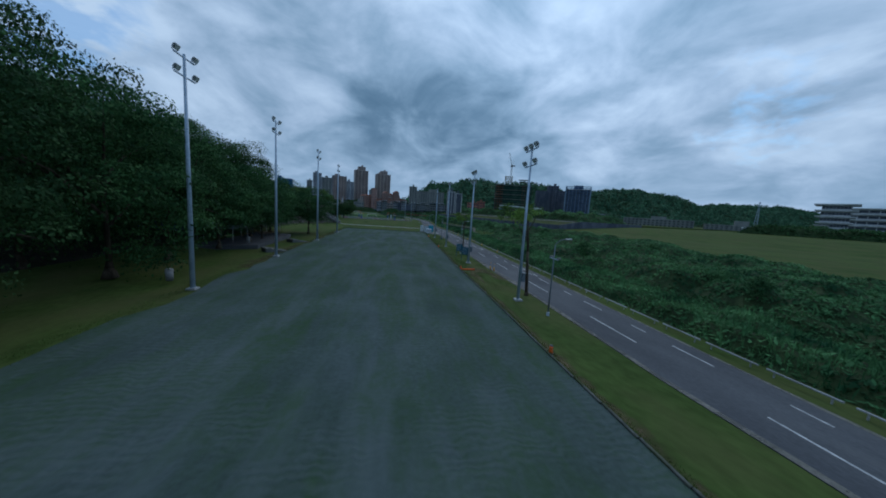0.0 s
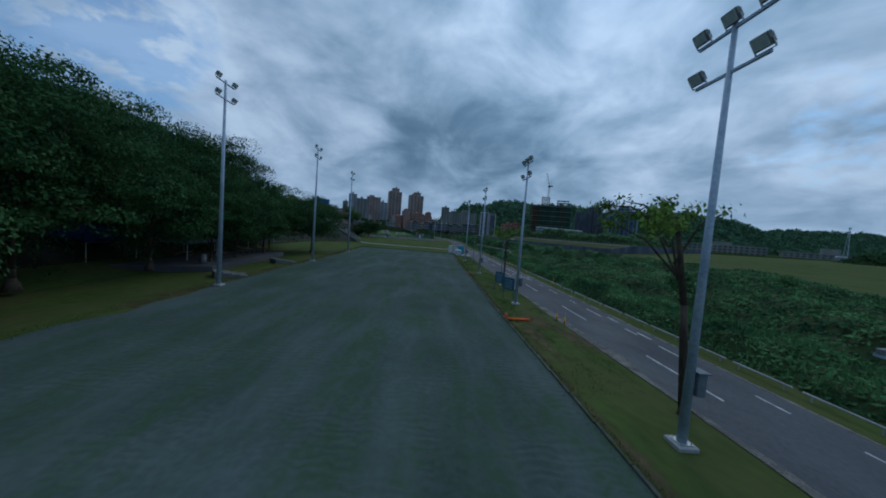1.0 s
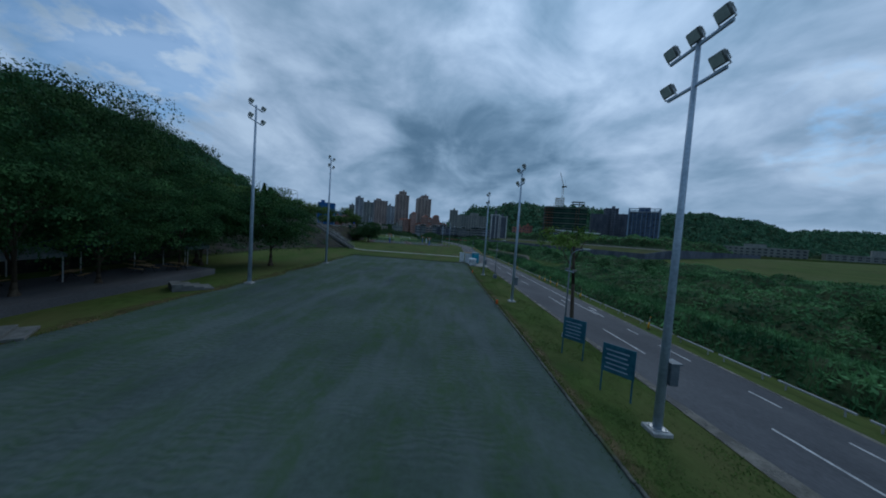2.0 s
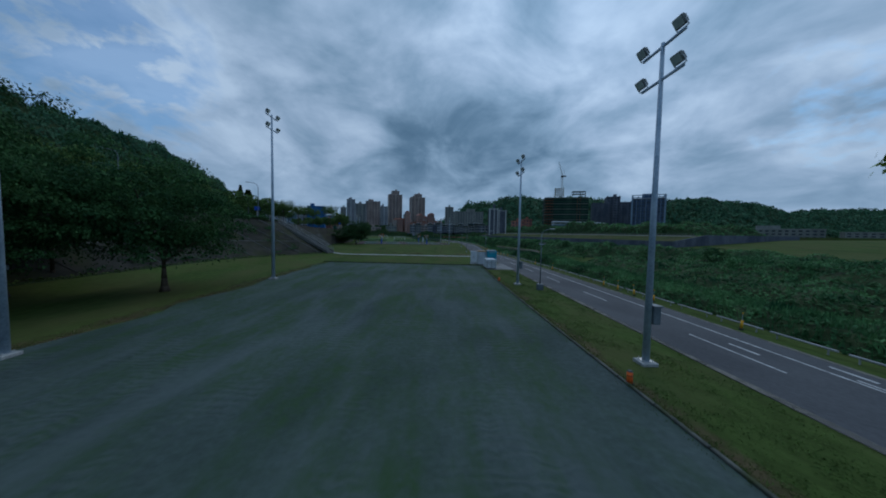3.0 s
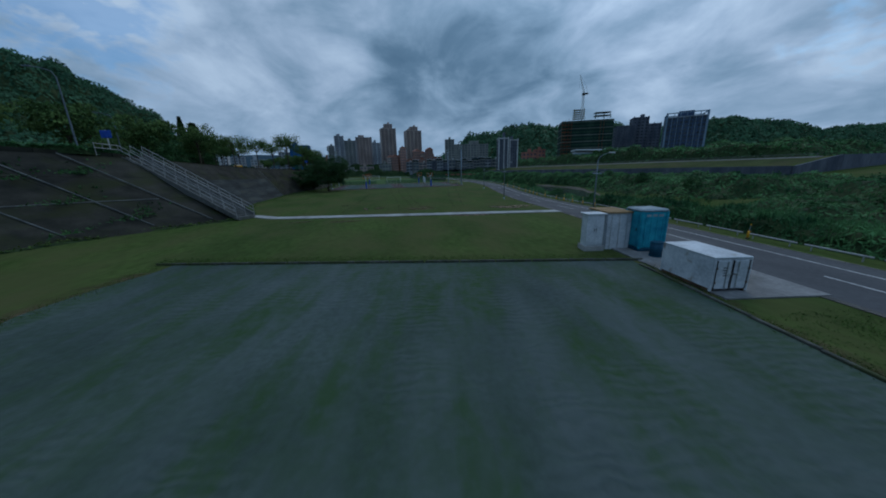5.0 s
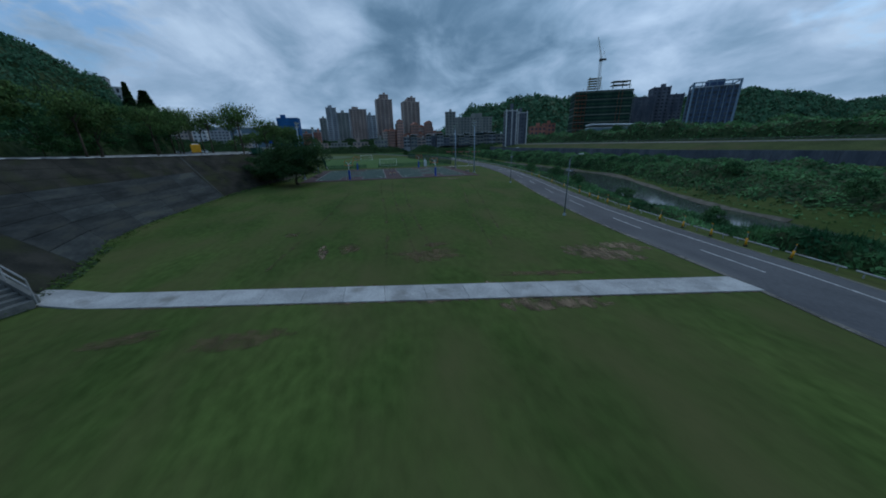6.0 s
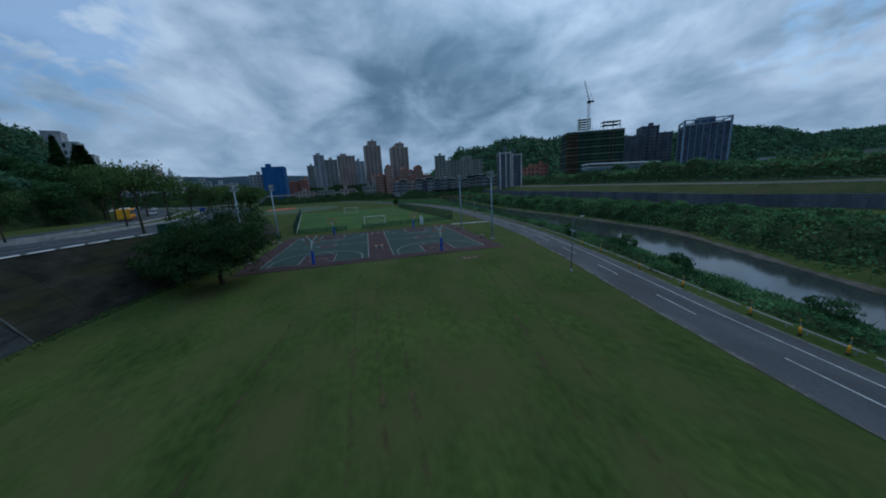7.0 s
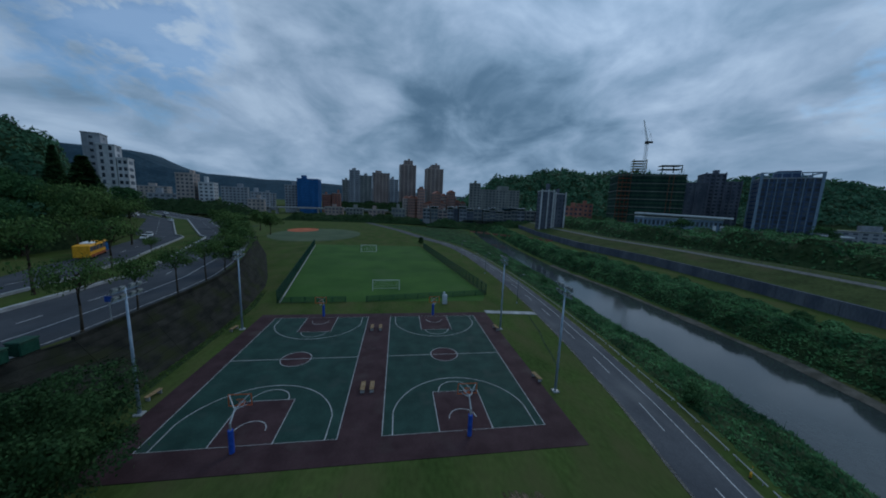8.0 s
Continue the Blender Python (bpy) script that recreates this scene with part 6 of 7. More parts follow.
def woodland(name, label, x0, x1, y0, y1, step, height, base, leaf_size, count, mat, seed, bump=3.0, cell=6.0, keep=None, tall=1.0):
    xs, ys = np.meshgrid(np.arange(x0, x1 + step, step), np.arange(y0, y1 + step, step))
    lumps = bump * domes(xs, ys, cell, seed)
    zs = base(xs, ys) + height(xs, ys) + np.where(height(xs, ys) > 0.4, lumps, -0.6)
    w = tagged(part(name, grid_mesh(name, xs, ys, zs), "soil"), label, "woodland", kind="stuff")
    r = np.random.default_rng(seed)
    n = count * 3
    px_, py_ = x0 + (x1 - x0) * r.random(n), y0 + (y1 - y0) * r.random(n)
    ok = height(px_, py_) > 0.8
    if keep is not None:
        ok &= keep(px_, py_)
    px_, py_ = px_[ok][:count], py_[ok][:count]
    skin = lambda x, y: height(x, y) + bump * domes(x, y, cell, seed)
    crown, e = domes(px_, py_, cell, seed), 0.08 * cell
    slope = np.stack([-(skin(px_ + e, py_) - skin(px_ - e, py_)) / (2 * e), -(skin(px_, py_ + e) - skin(px_, py_ - e)) / (2 * e), np.ones_like(px_)], 1)
    slope /= np.linalg.norm(slope, axis=1)[:, None]
    pz_ = base(px_, py_) + height(px_, py_) + bump * crown + tall * leaf_size * (r.random(len(px_)) ** 1.5 * 1.6)
    part("foliage", quads_mesh("foliage", leaves(np.stack([px_, py_, pz_], 1), leaf_size * (0.6 + 0.8 * r.random(len(px_))), r, facing=slope)), mat, w)
    return w


woodland("hill_woodland", "steep hill covered in dark green woodland", -225, -82, 40, 312, 2.4, hill_h, lambda x, y: 6.0 + 0 * x, 1.1, 90000, "leaf_haze", 61, bump=8.0, cell=8.5, tall=1.2)

RIDGE = [(60, 8), (95, 24), (130, 44), (156, 66), (203, 70), (236, 78), (282, 80), (335, 77), (365, 82), (428, 84), (480, 76), (540, 72), (609, 78), (700, 92), (766, 96), (850, 93), (946, 87), (1032, 73), (1116, 77), (1311, 88), (1500, 98), (1800, 80)]
rx, rz = np.array(RIDGE, float).T


def ridge_h(x, y):
    top = np.interp(x, rx, rz) - 10 + 5 * (value_noise(x / 45, y * 0, 5) - 0.5)
    return np.maximum(top, 0) * smooth01((y - 450 - 60 * value_noise(x / 90, y * 0, 6)) / 200)


woodland("far_hills", "distant wooded hills beyond the town", 50, 1800, 430, 690, 6.0, ridge_h, lambda x, y: 6.0 + 0 * x, 4.8, 58000, "leaf_haze", 62, bump=10.0, cell=16.0)


def mountain_h(x, y):
    return np.interp(x, [-4000, -2600, -1746, -1557, -1382, -939, -694, -480, -300, 200, 900], [360, 340, 285, 200, 162, 142, 140, 134, 120, 90, 60]) * smooth01((y - 2150) / 350) + 10 * (value_noise(x / 120, y / 120, 8) - 0.5)


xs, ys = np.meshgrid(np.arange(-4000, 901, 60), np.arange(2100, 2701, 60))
# the blue of distance haze is put into the ridge's base colour
tagged(part("mountains", grid_mesh("mountains", xs.astype(float), ys.astype(float), mountain_h(xs, ys) + 0.0), material("mountain_haze_blue", (0.018, 0.044, 0.064), (0.034, 0.066, 0.088), scale=0.01, fine_scale=0.06, bump=0.4, depth=6.0)), "mountain ridge on the horizon with haze blue in its colour", "mountains", kind="structure")


# ---- scrub on the river banks ----
def scrub(name, label, left, right, y0, y1, count, base, low, high, cell, seed, mat="leaf_scrub", leaf=0.42, reeds=0.0):
    r = np.random.default_rng(seed)
    ys = np.arange(y0, y1 + 0.1, 1.25)
    n = 26
    t = np.linspace(0, 1, n)[None, :]
    xs = left(ys)[:, None] * (1 - t) + right(ys)[:, None] * t
    yg = np.repeat(ys[:, None], n, 1)

    def top(x, y, u):
        edge = smooth01(u / 0.12) * smooth01((1 - u) / 0.12)
        m = np.maximum(domes(x, y, cell, seed) * (0.45 + 0.75 * value_noise(x / cell / 2.5, y / cell / 2.5, seed)), domes(x, y, cell * 0.42, seed + 1) * 0.5) + domes(x, y, cell * 0.2, seed + 2) * 0.10
        return base(x, y, u) - 0.15 + (low + (high - low) * m) * edge * smooth01((y - y0 + 0.5) / 7) * smooth01((y1 + 0.5 - y) / 7)

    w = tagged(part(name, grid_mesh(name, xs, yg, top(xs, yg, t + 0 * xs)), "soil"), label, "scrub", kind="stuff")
    py_, u = y0 + (y1 - y0) * r.random(count), r.random(count)
    px_ = left(py_) * (1 - u) + right(py_) * u
    z = top(px_, py_, u) + leaf * (r.random(count) ** 1.3) * 1.1
    e = 0.3
    slope = np.stack([-(top(px_ + e, py_, u) - top(px_ - e, py_, u)) / (2 * e), -(top(px_, py_ + e, u) - top(px_, py_ - e, u)) / (2 * e), np.ones(count)], 1)
    slope /= np.linalg.norm(slope, axis=1)[:, None]
    quads = leaves(np.stack([px_, py_, z], 1), leaf * (0.5 + 0.9 * r.random(count)), r, flat=0.9, long=1.3, facing=slope)
    if reeds:
        tall = int(count * reeds)
        a = r.normal(size=(tall, 3)) * 0.32 + np.array([0, 0, 1.0])
        c = np.cross(a, r.normal(size=(tall, 3)))
        c /= np.linalg.norm(c, axis=1)[:, None]
        s_ = (leaf * (1.2 + 1.6 * r.random(tall)))[:, None]
        p_ = np.stack([px_, py_, z], 1)[:tall]
        quads[:tall] = np.stack([p_ - a * s_ * 0.3, p_ + c * s_ * 0.06, p_ + a * s_ * 0.7, p_ - c * s_ * 0.06], 1)
    part("foliage", quads_mesh("foliage", quads), mat, w)
    return w


def slope_base(x, y, u):
    return ground_z(y) - 0.1 + (-2.75 - ground_z(y)) * u


def near_base(x, y, u):
    return ground_z(y) + (-2.6 - ground_z(y)) * smooth01((u - 0.35) / 0.6)


field_edge = poly([(40, -80), (42, 0), (48, 20), (60, 47), (70, 61), (82, 95), (87, 112), (88, 140)])
scrub("bank_scrub", "tangle of green reeds and shrubs on the near bank", lambda y: road_x(y, 8.4), lambda y: water_l(y) + 2.4 * (1 - smooth01((y - 90) / 25)) + 0.3, -60, 118, 100000, near_base, 0.3, 1.5, 3.4, 71, leaf=0.26, reeds=0.5)
scrub("bank_scrub", "band of lush green shrubs between the road and the river", lambda y: road_x(y, 8.6), lambda y: water_l(y) + 0.5, 118, 420, 80000, slope_base, 0.2, 1.15, 2.6, 72, leaf=0.26, reeds=0.3)
scrub("bank_scrub", "wide tangle of green shrubs on the far side of the stream", lambda y: water_l(y) + 4.2 + 2.2 * value_noise(y / 6.0, y * 0 + 5), field_edge, -60, 114, 130000, lambda x, y, u: -2.7 + 2.1 * smooth01(u / 0.5), 0.1, 3.1, 5.5, 73, leaf=0.32, reeds=0.06)
scrub("bank_scrub", "dense dark green shrubs on the far bank", lambda y: water_r(y) + 1.5, lambda y: water_r(y) + (wall_x(y) - water_r(y)) * np.where(y > 160, 0.56, 0.58), 112, 420, 100000, lambda x, y, u: -2.6 + 2.4 * smooth01(u / 0.4), 0.3, 3.2, 4.6, 74, leaf=0.38)
scrub("wall_scrub", "line of trees and shrubs behind the flood wall lawn", lambda y: wall_x(y) + 20 + 8 * value_noise(y / 30, y * 0), lambda y: wall_x(y) + 58 + 20 * value_noise(y / 25, y * 0), 150, 440, 26000, lambda x, y, u: 5.9 + 0 * x, 2.0, 8.0, 9.0, 75, mat="leaf_scrub", leaf=0.8)
scrub("field_scrub", "belt of trees beyond the far field", lambda y: wall_x(y) + 120, lambda y: wall_x(y) + 170, -80, 122, 20000, lambda x, y, u: 5.0 + 0 * x, 3.0, 9.0, 14.0, 76, mat="leaf", leaf=1.1)
scrub("verge_grass", "rough grass at the foot of the river wall", lambda y: foot_at(y) + 0.1, lambda y: foot_at(y) + 1.2, 60, 215, 6000, lambda x, y, u: np.maximum(foot_at(y, 2) - 0.5 * (0.37 + 0.29 * u), ground_z(y)) + 0.1, 0.03, 0.16, 2.0, 77, mat="blade", leaf=0.16)
scrub("crest_scrub", "shrubs along the upper edge of the river wall", lambda y: crest_at(y) - 0.95, lambda y: crest_at(y) - 0.2, 70, 122, 5000, lambda x, y, u: crest_at(y, 2) + 0.3, 0.1, 0.9, 3.0, 78, leaf=0.3)


# rough grass standing in tufts on the strip between kerb and road
r = np.random.default_rng(82)
n = 90000
ys = 14 + 74 * r.random(n) ** 0.9
us = r.random(n)
xs = (kerb_x(ys) + 0.2) * (1 - us) + (road_x(ys, 0) - 0.1) * us
dense = value_noise(xs / 0.9, ys / 1.6, 4) * 0.5 + value_noise(xs / 0.35, ys / 0.5, 6) * 0.5
ok = (dense > 0.15 + 0.6 * r.random(n)) & ~((xs > road_x(ys, 0) - 5.2) & (ys > 83.0))
xs, ys, dense = xs[ok], ys[ok], dense[ok]
pts = np.stack([xs, ys, xs * 0 - 0.5], 1)
a = r.normal(size=pts.shape) * np.array([1, 1, 0.3]) + np.array([0, 0, 0.4])
a /= np.linalg.norm(a, axis=1)[:, None]
c = np.cross(a, np.array([0, 0, 1.0]) + 0.3 * r.normal(size=pts.shape))
c /= np.linalg.norm(c, axis=1)[:, None]
s_ = (0.02 + 0.09 * dense + 0.02 * r.random(len(pts)))[:, None]
tagged(part("strip_grass", quads_mesh("strip_grass", np.stack([pts, pts + c * s_ * 0.16 + a * s_ * 0.4, pts + a * s_, pts - c * s_ * 0.16 + a * s_ * 0.4], 1)), "blade"), "rough uneven grass on the strip beside the road", "grass", kind="stuff")


# short grass blades that lean over the kerb and the gravel's edge
r = np.random.default_rng(81)
n = 15000
yk = -30 + 119 * r.random(n)
xk = kerb_x(yk) + np.where(r.random(n) < 0.12, -0.10 - 0.3 * r.random(n) ** 2, 0.08 + 0.28 * r.random(n) ** 1.5)
n2 = 9000
xe = -34.5 + 27 * r.random(n2)
ye = gravel_end(xe) + 0.15 + 1.1 * r.random(n2) ** 1.5 - np.where(r.random(n2) < 0.3, 0.6 * r.random(n2), 0)
n3 = 14000
yl = -30 + 126 * r.random(n3)
xl = gravel_left(yl) - 0.9 * r.random(n3) + 0.7 * r.random(n3) ** 3
pts = np.concatenate([np.stack([xk, yk, xk * 0 - 0.46], 1), np.stack([xe, ye, xe * 0 - 0.43], 1), np.stack([xl, yl, xl * 0 - 0.46], 1)])
a = r.normal(size=pts.shape) * 0.5 + np.array([0, 0, 1.0])
c = np.cross(a, r.normal(size=pts.shape))
c /= np.linalg.norm(c, axis=1)[:, None]
s_ = (0.04 + 0.06 * r.random(len(pts)))[:, None]
tagged(part("edge_grass", quads_mesh("edge_grass", np.stack([pts, pts + c * s_ * 0.12 + a * s_ * 0.4, pts + a * s_, pts - c * s_ * 0.12 + a * s_ * 0.4], 1)), "blade"), "tufts of rough grass along the gravel edges", "grass", kind="stuff")


scrub("town_trees", "belt of dark trees in front of the town", lambda y: -118 + 0 * y, lambda y: 18 + 0 * y, 436, 462, 9000, lambda x, y, u: 0.0 + 0 * x, 1.5, 8.5, 8.0, 79, mat="leaf_dark", leaf=0.8)
scrub("town_trees", "belt of low trees before the shop houses", lambda y: 14 + 0 * y, lambda y: 128 + 0 * y, 414, 440, 12000, lambda x, y, u: np.interp(x, [30, 50, 76, 92], [-0.1, -3.0, -3.0, 0.0]), 2.0, 8.0, 7.0, 80, mat="leaf", leaf=0.7)
scrub("town_trees", "trees before the towers", lambda y: -125 + 0 * y, lambda y: 60 + 0 * y, 660, 700, 8000, lambda x, y, u: 4 + 0 * x, 5.0, 17.0, 14.0, 83, mat="leaf_dark", leaf=1.6)
scrub("town_trees", "trees before the far end of the embankment road", lambda y: -330 + 0 * y, lambda y: -130 + 0 * y, 425, 455, 9000, lambda x, y, u: 4 + 0 * x, 4.0, 11.0, 11.0, 84, mat="leaf_dark", leaf=1.1)


r = np.random.default_rng(85)
tufts_ = []
for k in range(46):
    y, t_ = 58 + 54 * r.random(), r.random() ** 1.6
    p = np.array(on_wall(y, 0.33 * round(t_ * 3) + 0.05 * r.normal() + 0.03, 0.16))
    m_ = 40 + int(80 * r.random())
    spread_ = np.array([0.4, 1.3, 0.25]) * (0.4 + 0.9 * r.random())
    tufts_.append(p + r.normal(size=(m_, 3)) * spread_ * np.array([1, 1, 0]) + np.array([0.1, 0, 0]) + np.abs(r.normal(size=(m_, 3))) * np.array([0, 0, 0.16]))
pts = np.concatenate(tufts_)
slope_ = np.repeat(np.array([[0.5, 0.0, 0.85]]), len(pts), 0)
pts[:, 2] = np.maximum(pts[:, 2], foot_at(pts[:, 1], 2) + 0.05 + (foot_at(pts[:, 1]) - pts[:, 0]) * (crest_at(pts[:, 1], 2) - foot_at(pts[:, 1], 2)) / (foot_at(pts[:, 1]) - crest_at(pts[:, 1])) + 0.12)
tagged(part("wall_weeds", quads_mesh("wall_weeds", leaves(pts, 0.22 * (0.5 + r.random(len(pts))), r, facing=slope_, loose=0.7)), "leaf"), "green weeds rooted in the joints of the river wall", "weeds", kind="stuff")


# rounded bushes that stand out of the bank scrub
bush = tree("bush", "rounded bright green bush in the bank scrub", 3.0, 2.0, "leaf_bush", 91, clumps=28, per=64, leaf=0.22, lobed=True, crown_low=0.06, trunk_r=0.08, category="bush", hollow=0.4, limbs=3, clump_r=0.24, group="bank bushes")
bush.matrix_world = pose(17.2, 149.0, -2.0)
bush_low = tree("bush", "low spreading green bush in the bank scrub", 1.9, 2.1, "leaf_scrub", 92, clumps=26, per=60, leaf=0.2, lobed=True, crown_low=0.05, trunk_r=0.07, category="bush", hollow=0.4, limbs=3, clump_r=0.24, group="bank bushes")
bush_low.matrix_world = pose(15.6, 144.5, -1.8)
rb = random.Random(19)
for k in range(64):
    if k < 16:
        y = 122 + 7.0 * k + rb.uniform(-2, 2)
        x = float(road_x(y, 9.2)) + rb.random() ** 1.3 * max(1.0, float(water_l(y)) - float(road_x(y, 9.2)) - 1.5)
        u = (x - float(road_x(y, 8.6))) / max(1.0, float(water_l(y) + 0.5) - float(road_x(y, 8.6)))
        z, s = float(slope_base(x, y, u)) - 0.1, rb.uniform(0.4, 0.8)
    elif k < 42:
        y = 116 + 6.0 * (k - 16) + rb.uniform(-3, 3)
        x = float(water_r(y)) + 4 + rb.random() * 0.42 * float(wall_x(y) - water_r(y))
        z, s = -0.4 + 0.3 * rb.random(), rb.uniform(0.6, 0.95)
    else:
        y = -30 + 6.5 * (k - 42) + rb.uniform(-3, 3)
        x = float(water_l(y)) + 3 + rb.random() * 0.7 * float(field_edge(y) - water_l(y))
        z, s = -1.0 + 0.6 * rb.random(), rb.uniform(0.7, 1.1)
    copy_thing(rb.choice((bush, bush_low)), pose(x, y, z, 0, 0, rb.uniform(0, 360)) @ Matrix.Diagonal((s, s, s * rb.uniform(0.85, 1.2), 1)))

rt = tree("tree", "round dark green tree in front of the long hall", 11.0, 6.5, "leaf", 95, clumps=50, per=90, leaf=0.5, crown_low=0.08, trunk_r=0.25, hollow=0.4, lobed=True, limbs=4, group="trees beyond the flood wall")
rt.matrix_world = pose(151, 302, 5.8)
for x, y, s in ((170, 288, 0.8), (196, 290, 0.7), (222, 282, 0.9), (133, 318, 0.6), (118, 330, 0.6), (245, 262, 0.8), (160, 250, 0.7)):
    copy_thing(rt, pose(x, y, 5.8, 0, 0, x * 7) @ Matrix.Diagonal((s, s, s, 1)))


# ---- town ----
def building(name, label, x, y, w, d, h, yaw, floors, bays, wall, z=4.0, roof="wall_grey", heads=1, side=2, win=(0.52, 0.48), glass="glass", balcony=False, single=False, category="building", bands=None):
    """Front faces -y before the turn. single: each window an object of its own."""
    b = thing(name, label, category, pose(x, y, z, 0, 0, yaw))
    bm = B()
    box(bm, w, d, h + 4, 0, 0, -4)
    part("wall", bm, wall, b)
    part("roof", box(B(), w + 0.5, d + 0.5, 0.7, 0, 0, h, bevel=0.1), roof, b)
    rr_ = random.Random(int(x * 7 + y))
    for k in range(heads):
        part("stair_head", box(B(), w * 0.22, d * 0.3, 3.0 + 2.5 * rr_.random(), (rr_.random() - 0.5) * w * 0.55, (rr_.random() - 0.5) * d * 0.3, h + 0.6), wall, b)
    fh, bw = h / floors, w / bays
    faces = [(0, bays, bw, -d / 2, w)]
    spots = []
    for f_ in range(floors):
        for k in range(bays):
            spots.append((-w / 2 + bw * (k + 0.5), -d / 2 - 0.03, fh * (f_ + 0.28), bw * win[0], 0.1))
        for k in range(side):
            dw = d / side
            for s in (-1, 1):
                spots.append((s * (w / 2 + 0.03), -d / 2 + dw * (k + 0.5), fh * (f_ + 0.28), 0.1, dw * win[0]))
    hh = fh * win[1]
    if single:
        kinds = {}
        for x_, y_, z_, sx, sy in spots:
            key = (round(sx, 2), round(sy, 2))
            if key not in kinds:
                kinds[key] = part("window", box(B(), sx, sy, hh), glass, b)
                o = kinds[key]
                part("sill", box(B(), sx + 0.2, sy + 0.2, 0.12, 0, 0, -0.12), roof, o)
            else:
                o = part("window", kinds[key].data, None, b)
            o.matrix_world = b.matrix_world @ Matrix.Translation((x_, y_, z_))
    else:
        bm = B()
        verts, faces_ = [], []
        for x_, y_, z_, sx, sy in spots:
            n = len(verts)
            for zz in (z_, z_ + hh):
                verts += [(x_ - sx / 2, y_ - sy / 2, zz), (x_ + sx / 2, y_ - sy / 2, zz), (x_ + sx / 2, y_ + sy / 2, zz), (x_ - sx / 2, y_ + sy / 2, zz)]
            faces_ += [(n, n + 1, n + 5, n + 4), (n + 1, n + 2, n + 6, n + 5), (n + 2, n + 3, n + 7, n + 6), (n + 3, n, n + 4, n + 7), (n + 4, n + 5, n + 6, n + 7)]
        bm.free()
        tagged(part("glazing", mesh_of("glazing", verts, faces_), glass, b), kind="stuff")
    if balcony:
        for f_ in range(1, floors):
            part("balcony", box(B(), w * 0.96, 1.3, 0.9, 0, -d / 2 - 0.6, fh * f_ - 0.15), roof, b)
    for xb in bands or ():
        part("pier", box(B(), 0.9, 0.7, h + 1.5, xb * w / 2, -d / 2 - 0.3, 0), roof, b)
    return b


building("residential_tower", "tall tan stepped residential tower", 4, 750, 30, 22, 84, 6, 26, 4, "wall_brown", 5, "wall_tan", 2, win=(0.66, 0.42), bands=(-0.97, -0.06, 0.06, 0.97))
building("residential_tower", "tall tan stepped residential tower with a narrow crown", 5, 752, 16, 16, 93, 6, 28, 3, "wall_brown", 5, "wall_tan", 1)
building("residential_tower", "tall tan residential tower with pale piers", 55, 750, 32, 22, 80, 8, 25, 4, "wall_brown", 5, "wall_tan", 2, win=(0.66, 0.42), bands=(-0.97, -0.06, 0.06, 0.97))
building("residential_tower", "tall tan residential tower with a narrow crown", 57, 752, 15, 16, 88, 8, 27, 3, "wall_brown", 5, "wall_tan", 1)
for x, w, h, m in ((-104, 11, 49, "wall_olive"), (-89, 17, 66, "wall_grey"), (-70, 21, 58, "wall_olive"), (-44, 30, 64, "wall_brown"), (-21, 15, 54, "wall_grey"), (30, 14, 40, "wall_olive")):
    building("residential_tower", "grey-brown residential tower in a dense cluster", x, 720 + 0.1 * x, w, 18, h, 5, int(h / 3.2), max(2, int(w / 6)), m, 5, "wall_grey", 2, win=(0.66, 0.42), bands=(-0.92, 0.92))
building("wrapped_building", "building under construction wrapped in blue sheeting", -135, 600, 27, 22, 42, 3, 12, 4, "sheet_blue", 4, "sheet_blue", 1, glass="sheet_blue")
building("office_building", "plain grey office block", -158, 605, 17, 18, 33, 3, 9, 4, "wall_grey", 4)
building("apartment_block", "orange-brown apartment block beyond the pitch", -120, 640, 13, 14, 23, 4, 7, 4, "wall_red", 4, "wall_tan")
building("apartment_block", "orange-brown apartment block beyond the pitch", -106, 638, 12, 14, 25, 4, 8, 3, "wall_red", 4, "wall_tan")
rr2 = random.Random(5)
for k in range(13):
    x = -2 + 6.2 * k
    hgt_ = 14 + 11 * rr2.random() + (9 if k in (3, 6, 8, 9) else 0)
    hs = building("town_house", "pale red-brown town house with a pitched roof", x, 530 + 30 * rr2.random(), 8.5, 10, hgt_, rr2.uniform(-12, 12), max(2, int(hgt_ / 3.3)), 3, rr2.choice(("wall_pink", "wall_pink", "wall_tan")), 4, "wall_pink", 0, single=False)
    bm = B()
    p0 = [bm.verts.new(q) for q in ((-4.6, -5.3, hgt_ + .6), (4.6, -5.3, hgt_ + .6), (4.6, 5.3, hgt_ + .6), (-4.6, 5.3, hgt_ + .6), (0, -5.3, hgt_ + 3.6), (0, 5.3, hgt_ + 3.6))]
    for q in ((0, 1, 4), (2, 3, 5), (1, 2, 5, 4), (3, 0, 4, 5)):
        bm.faces.new([p0[i] for i in q])
    part("pitched_roof", bm, "wall_red", hs)
building("apartment_block", "long pale grey apartment block with dark windows", 107, 520, 58, 16, 35, -10, 11, 14, "wall_olive", 4, "wall_olive", 2, bands=(-0.98, -0.5, 0, 0.5, 0.98))
building("apartment_block", "taller end of the pale grey apartment block", 82, 524, 13, 16, 42, -10, 13, 3, "wall_olive", 4, "wall_olive", 1)
